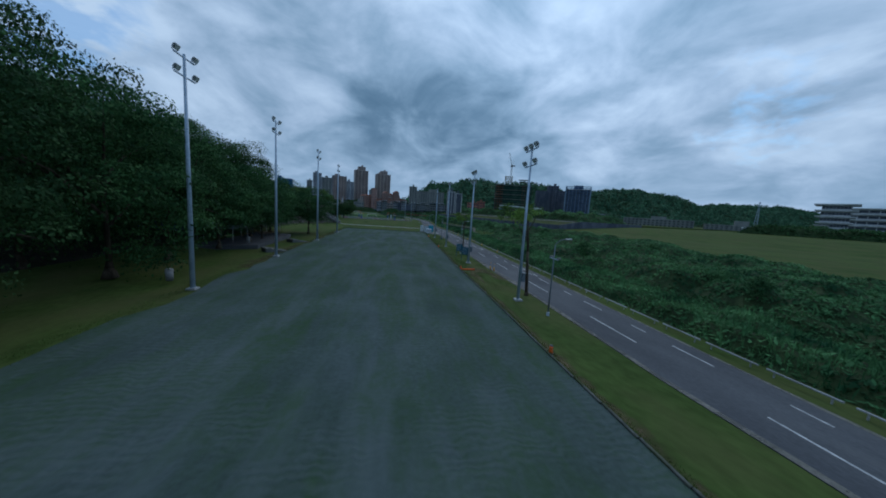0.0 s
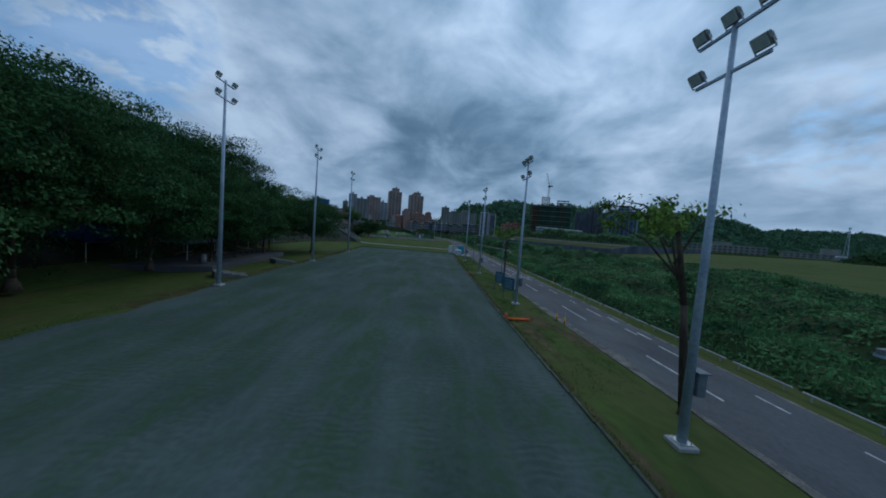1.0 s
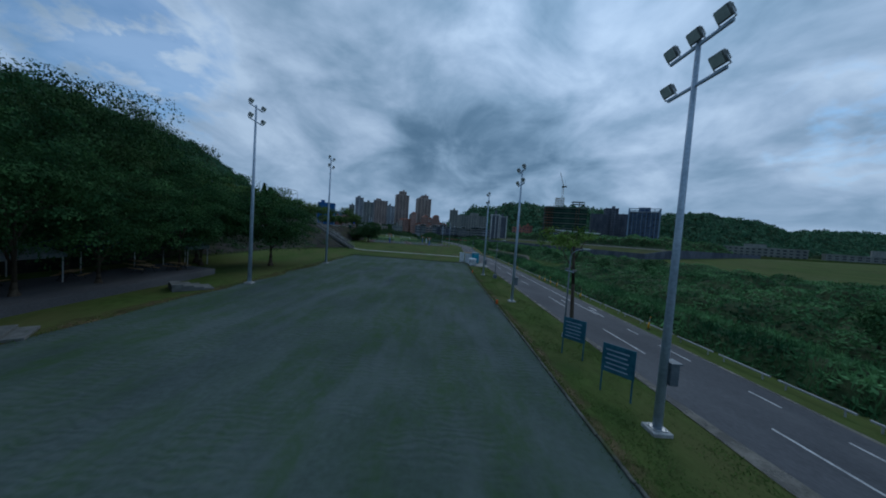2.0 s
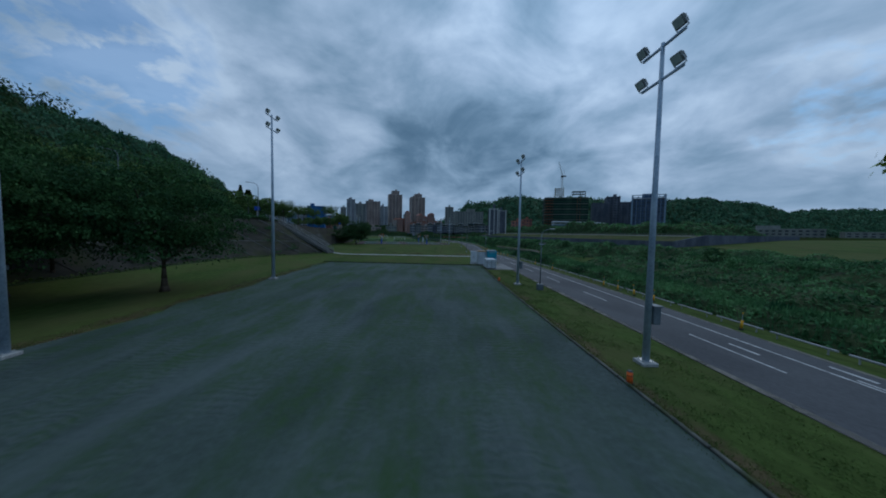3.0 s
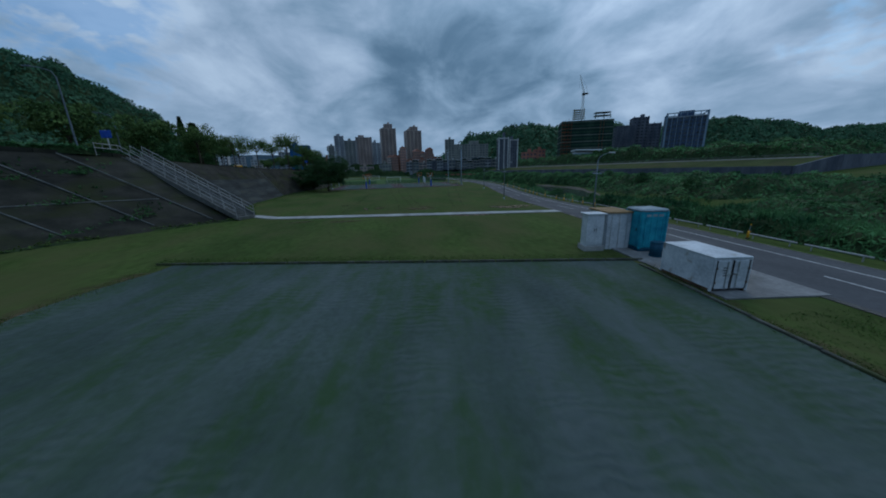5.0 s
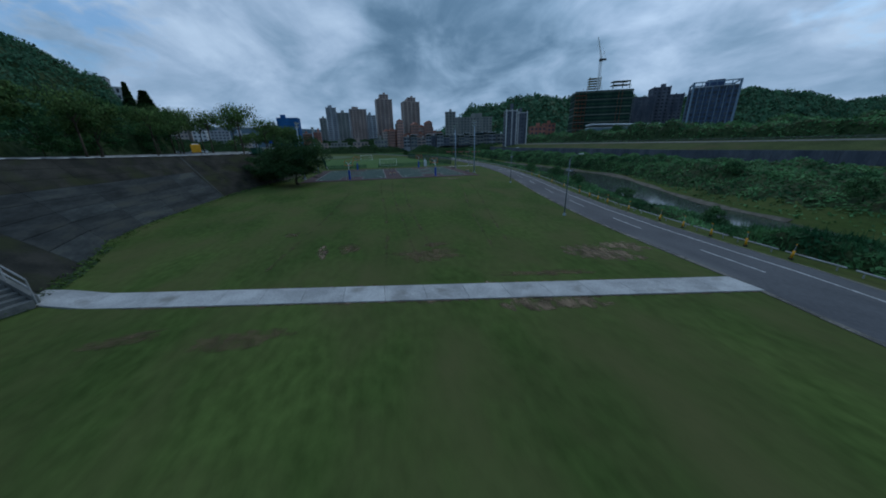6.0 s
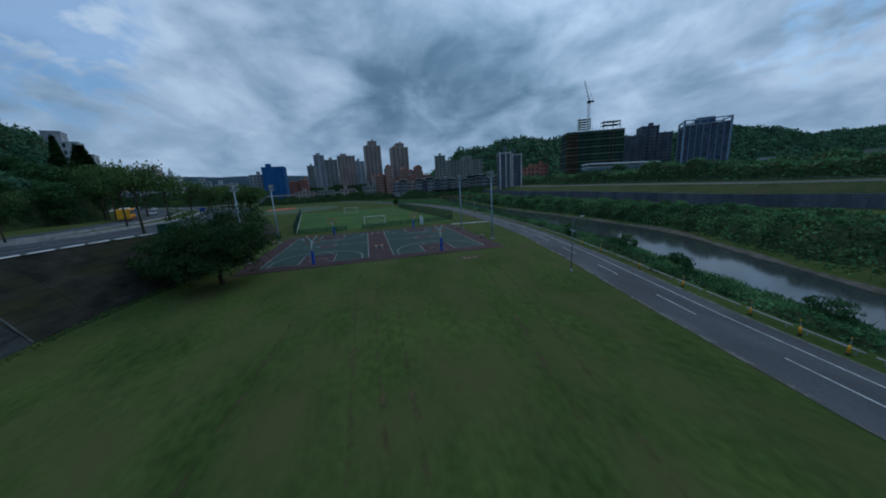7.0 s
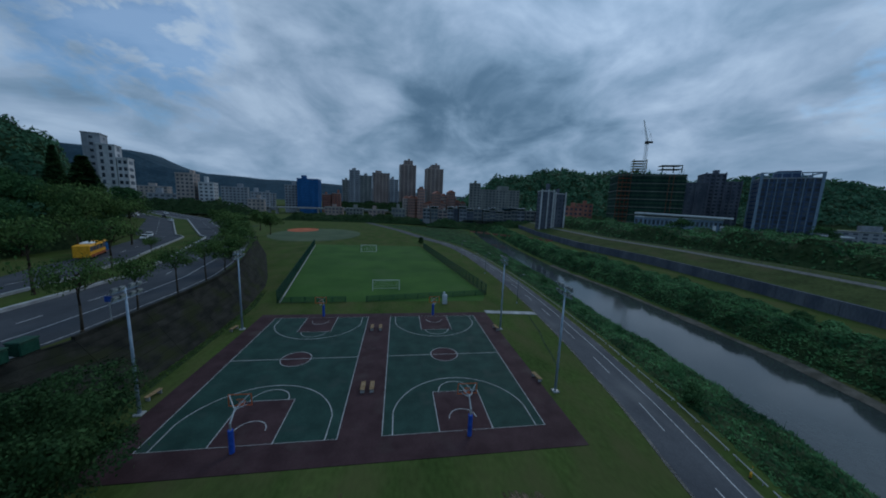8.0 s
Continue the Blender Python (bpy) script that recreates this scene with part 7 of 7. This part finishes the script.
# a close row of shop houses with pale sheet roofs on their top floors
rs_ = random.Random(12)
x = 12.0
while x < 128:
    w, h = rs_.uniform(5.5, 9.0), rs_.uniform(7.5, 11.5)
    y = 446 + rs_.uniform(-4, 4) - 0.06 * x
    sh = building("shop_house", "narrow shop house with a pale sheet roof shed", x + w / 2, y, w - 0.15, 12, h, -5 + rs_.uniform(-2, 2), 3, 2, rs_.choice(("wall_grey", "wall_olive", "wall_olive", "flood_wall", "wall_brown")), 4.5, "wall_olive", 0, win=(0.82, 0.6))
    if rs_.random() < 0.75:
        tilt_ = Matrix.Rotation(radians(rs_.uniform(-5, 5)), 4, "Y")
        part("sheet_roof", box(B(), w + 0.5, 9, 0.35, 0, -1.5, h + 2.6, m=tilt_), rs_.choice(("roof_white", "roof_white", "wall_pale", "roof_blue")), sh, "pale sheet metal roof")
        # closed box, its dark colour stands in for shade under the sheet roof
        part("roof_room", box(B(), w - 1.2, 7, 2.4, 0, 0, h + 0.6), "net_dark", sh, "solid dark box standing for the shade of an open top floor")
    else:
        part("water_tank", rod(B(), (0.2 * w, 0, h + 0.7), (0.2 * w, 0, h + 2.6), 0.8, 0.8, 10), "galvanised", sh)
    x += w
for x, y, w, h, m in ((-34, 470, 16, 7, "wall_brown"), (-12, 476, 14, 9, "wall_olive"), (-60, 500, 18, 7, "wall_olive"), (-86, 520, 20, 7, "wall_brown")):
    building("low_building", "low grey building among trees beyond the pitch", x, y, w, 12, h, 2, max(2, int(h / 3.4)), int(w / 3.5), m, 4, "wall_olive", 1)
aptb = building("apartment_tower", "twin blue-grey apartment tower with white piers", 98, 366, 9.5, 13, 28.5, -14, 10, 3, "flood_wall", 3.5, "wall_pale", 1, single=True, bands=(-0.9, 0.1, 0.9))
aptc = building("apartment_tower", "twin blue-grey apartment tower with white piers", 108.5, 366.5, 8, 13, 27, -14, 9, 3, "flood_wall", 3.5, "wall_pale", 1, single=True, bands=(-0.9, 0.9))
building("brick_house", "orange brick house on the hillside", 153, 420, 16, 12, 17, -18, 4, 4, "wall_red", 5, "wall_red", 1)
building("brick_house", "orange brick house on the hillside", 168, 424, 12, 12, 20, -18, 5, 3, "wall_red", 5, "wall_red", 1)
for x, y, w, h, m in ((144, 402, 13, 7, "net_green"), (163, 399, 15, 6, "wall_pale"), (184, 396, 20, 6.5, "wall_pale"), (203, 398, 14, 5, "wall_grey")):
    building("workshop", "low workshop with a pale metal roof", x, y, w, 12, h, -20, 2, int(w / 3), m, 3.5, "roof_white", 0)
# long low hall with a pale roof
hall = building("sports_hall", "long low blue-grey hall with a pale overhanging roof", 177, 331, 45, 18, 12.5, -24, 2, 18, "blue_wall", 4.0, "roof_white", 0, single=True)
part("overhanging_roof", box(B(), 49, 23, 1.2, 2, 0, 14.0, m=Matrix.Rotation(radians(1.5), 4, "Y"), bevel=0.2), "roof_white", hall)
for s in (-1, 1):
    part("roof_support", box(B(), 1.6, 1.6, 9, 20 + 2.0 * s, -9, 0), "roof_white", hall)
# tower under construction, with its crane
site = building("tower_under_construction", "half-built concrete tower wrapped in dark green netting", 203, 392, 50, 28, 47, -24, 15, 14, "net_dark", 4.0, "net_green", 0, glass="net_green", win=(0.86, 0.6))
for k in range(14):
    part("slab_edge", box(B(), 51.2 - 0.5 * (k % 3), 29.0, 0.45, 0, 0, 3.4 + 3.3 * k), "wall_olive" if k % 2 else "net_green", site, "raw concrete slab edge")
for j, x in enumerate(np.linspace(-25, 25, 17)):
    part("scaffold_pole", rod(B(), (x, -15.0, 0), (x, -15.0, 47 + 1.5 * (j % 4)), 0.12, 0.12, 5), "steel_orange" if j < 4 or j in (12, 13) else "net_green", site)
for k in range(12):
    part("scaffold_deck", box(B(), 9.0, 1.0, 0.3, -20.5, -15.0, 4 + 3.6 * k), "steel_orange", site, "rust-coloured scaffold deck")
for x, w in ((12, 9), (19, 7)):
    part("upper_frame", box(box(B(), w, 10, 0.4, x, -6, 52.0), w, 10, 0.4, x, -6, 55.0), "net_green", site, "slabs rising above the netting")
    for dx in (-1, 1):
        part("upper_column", box(B(), 0.6, 0.6, 6.4, x + dx * (w / 2 - 0.5), -10.6, 49), "net_green", site)
for k in range(5):
    part("core_frame", box(B(), 11, 8, 0.25, -7, 0, 51 + 2.2 * k), "steel_olive", site, "dull yellow steel core frame")
for sx in (-1, 1):
    part("core_frame", box(B(), 0.5, 0.5, 11, -7 + 5 * sx, -3.8, 50), "steel_olive", site)
crane = thing("tower_crane", "white luffing tower crane above the building site", "crane", pose(196, 388, 52) @ Matrix.Diagonal((0.8, 0.8, 0.74, 1)))
bm = B()
for sx in (-1, 1):
    for sy in (-1, 1):
        rod(bm, (sx, sy, 0), (sx, sy, 34), 0.26, 0.26, 4)
for k in range(16):
    z = 2.1 * k
    s = 1 if k % 2 else -1
    rod(bm, (-s, -1, z), (s, -1, z + 2.1), 0.1, 0.1, 4)
    rod(bm, (-1, s, z), (-1, -s, z + 2.1), 0.1, 0.1, 4)
    rod(bm, (1, -s, z), (1, s, z + 2.1), 0.1, 0.1, 4)
part("mast", bm, "white_metal", crane)
part("cab", box(B(), 3, 3, 3.2, 0, 0, 34, bevel=0.1), "dark_metal", crane)
bm = B()
jib0, jib1 = Vector((0, 0, 36)), Vector((-7, 0, 60))
for o in (Vector((0, 0.8, 0)), Vector((0, -0.8, 0)), Vector((1.3, 0, 0.6))):
    rod(bm, jib0 + o, jib1 + o * 0.3, 0.32, 0.2, 4)
for k in range(12):
    f = k / 12
    rod(bm, jib0.lerp(jib1, f) + Vector((0, 0.8 * (1 - 0.7 * f), 0)), jib0.lerp(jib1, f + 0.06) + Vector((1.3 * (1 - 0.7 * f), 0, 0.6 * (1 - 0.7 * f))), 0.09, 0.09, 4)
part("jib", bm, "white_metal", crane)
part("counter_jib", box(B(), 5.5, 2, 1.8, 3.6, 0, 35.5), "dark_metal", crane)
part("a_frame", rod(rod(B(), (0, 0, 36), (3, 0, 46), 0.2, 0.2, 4), (5.5, 0, 37), (3, 0, 46), 0.2, 0.2, 4), "white_metal", crane)
part("hoist_rope", rod(rod(B(), (3, 0, 46), tuple(jib1), 0.06, 0.06, 4), tuple(jib1), (-7, 0, 44), 0.05, 0.05, 4), "dark_metal", crane)
# grey tower and dark glass building
building("office_tower", "grey stepped tower with vertical piers", 264, 404, 20, 18, 44, -30, 13, 5, "flood_wall", 4.0, "flood_wall", 0, bands=(-0.9, 0, 0.9))
building("office_tower", "grey stepped tower with vertical piers", 281, 402, 16, 18, 53, -30, 16, 4, "flood_wall", 4.0, "flood_wall", 1, bands=(-0.9, 0, 0.9))
building("office_tower", "grey stepped tower with vertical piers", 295, 398, 15, 18, 46, -30, 14, 4, "flood_wall", 4.0, "flood_wall", 0, bands=(-0.9, 0, 0.9))
dk = building("glass_office_tower", "dark blue glass office tower with pale fins and a roof frame", 280, 344, 31, 24, 44.5, -42.4, 13, 9, "wall_dark", 4.0, "wall_grey", 0, single=True, win=(0.8, 0.75), side=4, bands=())
for x in (-11.4, -7.0, -2.4, 2.4, 7.0, 11.4):
    part("facade_fin", box(B(), 0.4, 0.5, 45, x, -12.2, 0), "blue_wall", dk)
for s in (-1, 1):
    part("corner_fin", box(B(), 1.5, 1.5, 49, 15.6 * s, -12.2, 0), "blue_wall", dk)
    part("corner_fin", box(B(), 1.5, 1.5, 49, 15.6 * s, 12.2, 0), "blue_wall", dk)
    part("roof_beam", box(B(), 31, 0.8, 0.8, 0, 12 * s, 48.2), "blue_wall", dk)
    part("roof_beam", box(B(), 0.8, 24, 0.8, 15.5 * s, 0, 48.2), "blue_wall", dk)
for x in (-10, -5, 0, 5, 10):
    part("roof_post", box(B(), 0.5, 0.5, 3.6, x, -12.1, 45), "blue_wall", dk)
part("plant_room", box(B(), 12, 12, 6.2, 0, 0, 44.5), "wall_dark", dk)
# long school blocks beyond the far bank
for x, y, w, h, a, m in ((330, 262, 70, 8.5, -50, "wall_olive"), (372, 205, 52, 6, -52, "wall_olive"), (395, 160, 40, 7, -56, "wall_olive"), (285, 300, 40, 7, -45, "wall_grey"), (420, 110, 44, 6, -65, "wall_grey"), (430, 50, 50, 6, -75, "wall_olive")):
    building("school_block", "long low grey block behind trees on the far bank", x, y, w, 14, h, a, 3, int(w / 4), m, 5.5, "wall_olive", 1)
for x, y, w, h, a in ((262, 300, 12, 4, -40), (240, 250, 16, 4, -45), (300, 150, 20, 4.5, -55), (310, 110, 24, 4.5, -60), (316, 70, 20, 4, -66), (322, 30, 24, 4.5, -72), (320, -10, 26, 4.5, -80)):
    building("shed", "low shed with a bright metal roof on the far bank", x, y, w, 8, h, a, 1, int(w / 4), "wall_grey", 5.0, "roof_white", 0, category="shed")
for x, y, w, h in ((534, 194, 22, 36), (655, 190, 70, 38)):
    hb = building("terraced_block", "pale terraced block with dark open galleries", x, y, w, 30, h, -72, 5, 8, "wall_pale", 9, "wall_pale", 0, win=(0.9, 0.45))
    for k in range(5):
        part("gallery_slab", box(B(), w + 4 + 2.2 * k, 36, 1.4, 0, 0, h * (k + 1) / 5 - 0.7), "wall_pale", hb)
# lattice mast and palm on the far bank
ms = thing("lattice_mast", "slim lattice radio mast on a hill", "mast", pose(470, 236, 20) @ Matrix.Diagonal((0.8, 0.8, 0.72, 1)))
bm = B()
for k in range(3):
    a = math.tau * k / 3
    rod(bm, (3 * math.cos(a), 3 * math.sin(a), -16), (0.6 * math.cos(a), 0.6 * math.sin(a), 34), 0.25, 0.2, 4)
for k in range(14):
    for j in range(3):
        a, c = math.tau * (j + k % 2) / 3, math.tau * (j + 1 + k % 2) / 3
        r0, r1 = 3 - 2.4 * (3.5 * k) / 50, 3 - 2.4 * (3.5 * (k + 1)) / 50
        rod(bm, (r0 * math.cos(a), r0 * math.sin(a), -16 + 3.5 * k), (r1 * math.cos(c), r1 * math.sin(c), -12.5 + 3.5 * k), 0.12, 0.12, 4)
part("lattice", bm, "pole_paint", ms)
for z in (20, 26, 32):
    part("antenna", box(B(), 2.1, 2.1, 1.6, 0, 0, z, bevel=0.2), "pole_paint", ms)
# buildings over the left embankment
wh = building("hospital_building", "white multi-storey building with dark window bays on the hillside", -178.5, 355, 7.5, 10, 38, 22, 10, 2, "wall_pale", 7.5, "wall_pale", 0, single=True, side=1, win=(0.34, 0.62))
building("hospital_building", "grey taller block behind the white building", -186, 356, 7.5, 10, 44.0, 22, 12, 1, "wall_grey", 7.5, "wall_grey", 0, single=True, side=1, win=(0.2, 0.4))
building("hospital_building", "lower white wing beside the white building", -172.3, 357, 4.5, 10, 31, 22, 8, 2, "wall_pale", 7.5, "wall_pale", 0, single=True, side=1, win=(0.6, 0.5))
building("apartment_block", "brown-grey apartment block beyond the embankment road", -196, 450, 12.5, 16, 32, 14, 10, 4, "wall_tan", 5, "wall_tan", 1)
building("apartment_block", "pale apartment block beyond the embankment road", -181, 452, 11, 14, 25, 14, 8, 3, "wall_pale", 5, "wall_pale", 1)
for x, y, w, h, m in ((-235, 480, 22, 14, "wall_grey"), (-262, 470, 20, 14, "wall_grey"), (-170, 520, 16, 12, "wall_tan"), (-182, 560, 20, 20, "wall_grey"), (-230, 600, 30, 26, "wall_grey"), (-205, 640, 20, 20, "wall_grey"), (-300, 560, 30, 22, "wall_tan")):
    building("town_block", "low town block beyond the embankment road", x, y, w, 14, h, 16, int(h / 3.3), int(w / 4), m, 5, "wall_grey", 1)

# viaduct and fences beyond the pitch
vd = tagged(thing("viaduct", "low pale road viaduct on round piers", "bridge"), kind="structure")
part("deck", box(B(), 230, 9, 1.6, -140, 562, 7.2, m=Matrix.Rotation(radians(10), 4, "Z")), "concrete", vd)
for k in range(9):
    x = -235 + 24 * k
    part("pier", box(B(), 2.2, 5.0, 8.2, x, 562 + (x + 140) * 0.176, -1, bevel=0.2), "concrete", vd)
bf = thing("hoarding", "long blue-green construction hoarding", "fence")
for k in range(24):
    part("hoarding_panel", box(B(), 3.15, 0.1, 4.0, -19 + 3.2 * k, 445 + 0.3 * k, 0.0), "cyan_dark" if k % 3 else "cyan", bf)
rf_ = thing("red_railing", "low red railing on the river bank", "fence")
for k in range(10):
    part("railing_panel", box(B(), 4.6, 0.12, 0.9, 42 + 4.0 * k, 362 - 5.0 * k, 0.4, m=Matrix.Rotation(radians(-51), 4, "Z")), "wall_red", rf_)
# ball field beyond the pitch
bfld = B()
ring = []
for k in range(36):
    a = math.tau * k / 36
    ring.append(bfld.verts.new((-58 + 24 * math.cos(a), 330 + 34 * math.sin(a), 0.03)))
bfld.faces.new(ring)
tagged(part("ball_field", bfld, material("ball_field_turf", (0.050, 0.080, 0.042), (0.078, 0.105, 0.058), scale=0.08, fine_scale=2.0, bump=0.2)), "pale worn ball field beyond the pitch", "field", kind="structure")
bfr = B()
bfr.faces.new([bfr.verts.new((-72 + 9 * math.cos(math.tau * k / 24), 352 + 13 * math.sin(math.tau * k / 24), 0.06)) for k in range(24)])
tagged(part("clay_infield", bfr, material("clay", (0.34, 0.085, 0.04), (0.48, 0.14, 0.07), scale=0.2, bump=0.2)), "orange-red clay infield", "field", kind="structure")

# ---- embankment road: bus, cars, bins, signs, lamps ----
def wheel(parent, x, y, r):
    w_ = part("wheel", rod(B(), (x - 0.13, y, r), (x + 0.13, y, r), r, r, 14), "tyre", parent)
    part("rim", rod(B(), (x - 0.14, y, r), (x + 0.14, y, r), r * 0.55, r * 0.55, 10), "galvanised", w_)


def bus():
    b = thing("bus", "yellow and orange city bus with a dark blue front", "bus")
    part("body", box(B(), 2.5, 11.0, 2.5, 0, 0, 0.4, bevel=0.12), "yellow", b)
    part("skirt", box(B(), 2.53, 10.6, 0.55, 0, 0, 0.38, bevel=0.03), "steel_orange", b, "orange lower skirt")
    part("front", box(B(), 2.54, 2.6, 2.3, 0, -4.25, 0.45, bevel=0.1), "sheet_blue", b, "dark blue front section")
    part("roof_unit", box(B(), 1.8, 3.0, 0.3, 0, 1.5, 2.88, bevel=0.08), "white_metal", b)
    for k in range(5):
        for s in (-1, 1):
            part("window", box(B(), 0.03, 1.5, 0.95, s * 1.255, -2.2 + 1.7 * k, 1.6), "glass", b)
    part("windscreen", box(B(), 2.2, 0.04, 1.3, 0, -5.53, 1.3), "glass", b)
    for s in (-1, 1):
        for y in (-3.5, 3.0):
            wheel(b, 1.12 * s, y, 0.48)
    return b


bs = bus()
bs.matrix_world = pose(-78.0, 222.0, 5.83, 0, 0, -155)


def car(label, mat):
    c = thing("car", label, "car", group="parked and passing cars")
    part("body", box(B(), 1.75, 4.3, 0.65, 0, 0, 0.3, bevel=0.12), mat, c)
    part("cabin", box(B(), 1.55, 2.2, 0.6, 0, 0.2, 0.9, bevel=0.18), "glass", c)
    part("roof", box(B(), 1.35, 1.6, 0.06, 0, 0.25, 1.46, bevel=0.02), mat, c)
    for s in (-1, 1):
        for y in (-1.35, 1.35):
            wheel(c, 0.8 * s, y, 0.31)
        part("headlight", box(B(), 0.35, 0.05, 0.14, 0.6 * s, -2.14, 0.62), "lamp_glass", c)
    return c


cw = car("white car on the side carriageway", "white_metal")
cw.matrix_world = pose(-92.5, 258.0, 5.6, 0, 0, 33)
cg = car("dark grey car on the side carriageway", "dark_metal")
cg.matrix_world = pose(-150.0, 350.0, 5.55, 0, 0, 38)
for x, y, a in ((-89.0, 251.0, 33), (-128, 322, 40), (-170, 382, 42)):
    copy_thing(cw, pose(x, y, 5.62, 0, 0, a))
# cars far off beyond the flood wall
for x, y in ((165, 205), (160, 214), (172, 190)):
    copy_thing(cw, pose(x, y, 6.15, 0, 0, 80))
gbn = thing("recycling_bin", "large dark green recycling bin by the parapet", "bin", group="recycling bins")
part("body", box(B(), 1.1, 1.5, 1.1, 0, 0, 0.1, bevel=0.08), "fence_green", gbn)
part("lid", box(B(), 1.2, 1.6, 0.16, 0, 0, 1.2, bevel=0.06), "fence_green", gbn)
for s in (-1, 1):
    part("wheel", rod(B(), (0.45, 0.6 * s, 0.09), (0.55, 0.6 * s, 0.09), 0.09, 0.09, 10), "tyre", gbn)
gbn.matrix_world = pose(-43.6, 173.2, 5.85)
copy_thing(gbn, pose(-43.6, 175.4, 5.85))
rs = thing("road_sign", "blue road sign on a grey post at the parapet", "sign")
part("post", rod(B(), (0, 0, 0), (0, 0, 3.0), 0.05, 0.05, 8), "galvanised", rs)
part("panel", box(B(), 0.9, 0.04, 0.65, 0, -0.06, 2.3, bevel=0.02), "blue_pad", rs, "plain blue panel")
rs.matrix_world = pose(-42.9, 182.7, 5.8, 0, 0, -10)
copy_thing(rs, pose(-56.5, 128.0, 6.6, 0, 0, 0) @ Matrix.Diagonal((1.4, 1.4, 1.5, 1)))


def road_lamp():
    p = thing("road_lamp", "tall grey road lamp with a long arm on the embankment", "street lamp", group="embankment road lamps")
    part("pole", rod(B(), (0, 0, 0), (0, 0, 8.0), 0.1, 0.06, 8), "lamp_post", p)
    part("arm", tube(B(), [(0, 0, 7.95), (-0.3, 0, 8.5), (-1.2, 0, 8.8), (-2.0, 0, 8.9)], 0.045, 6), "lamp_post", p)
    part("lantern", box(B(), 0.7, 0.25, 0.12, -2.2, 0, 8.85, bevel=0.03), "lamp_post", p)
    return p


rl = road_lamp()
rl.matrix_world = pose(-52.6, 118.0, 7.0)
for y in (95.0, 140.0):
    copy_thing(rl, pose(float(upper(y, 0.9 if y < 100 else 15.5)), y, float(crest_at(y, 2)) + 0.0, 0, 0, 0))
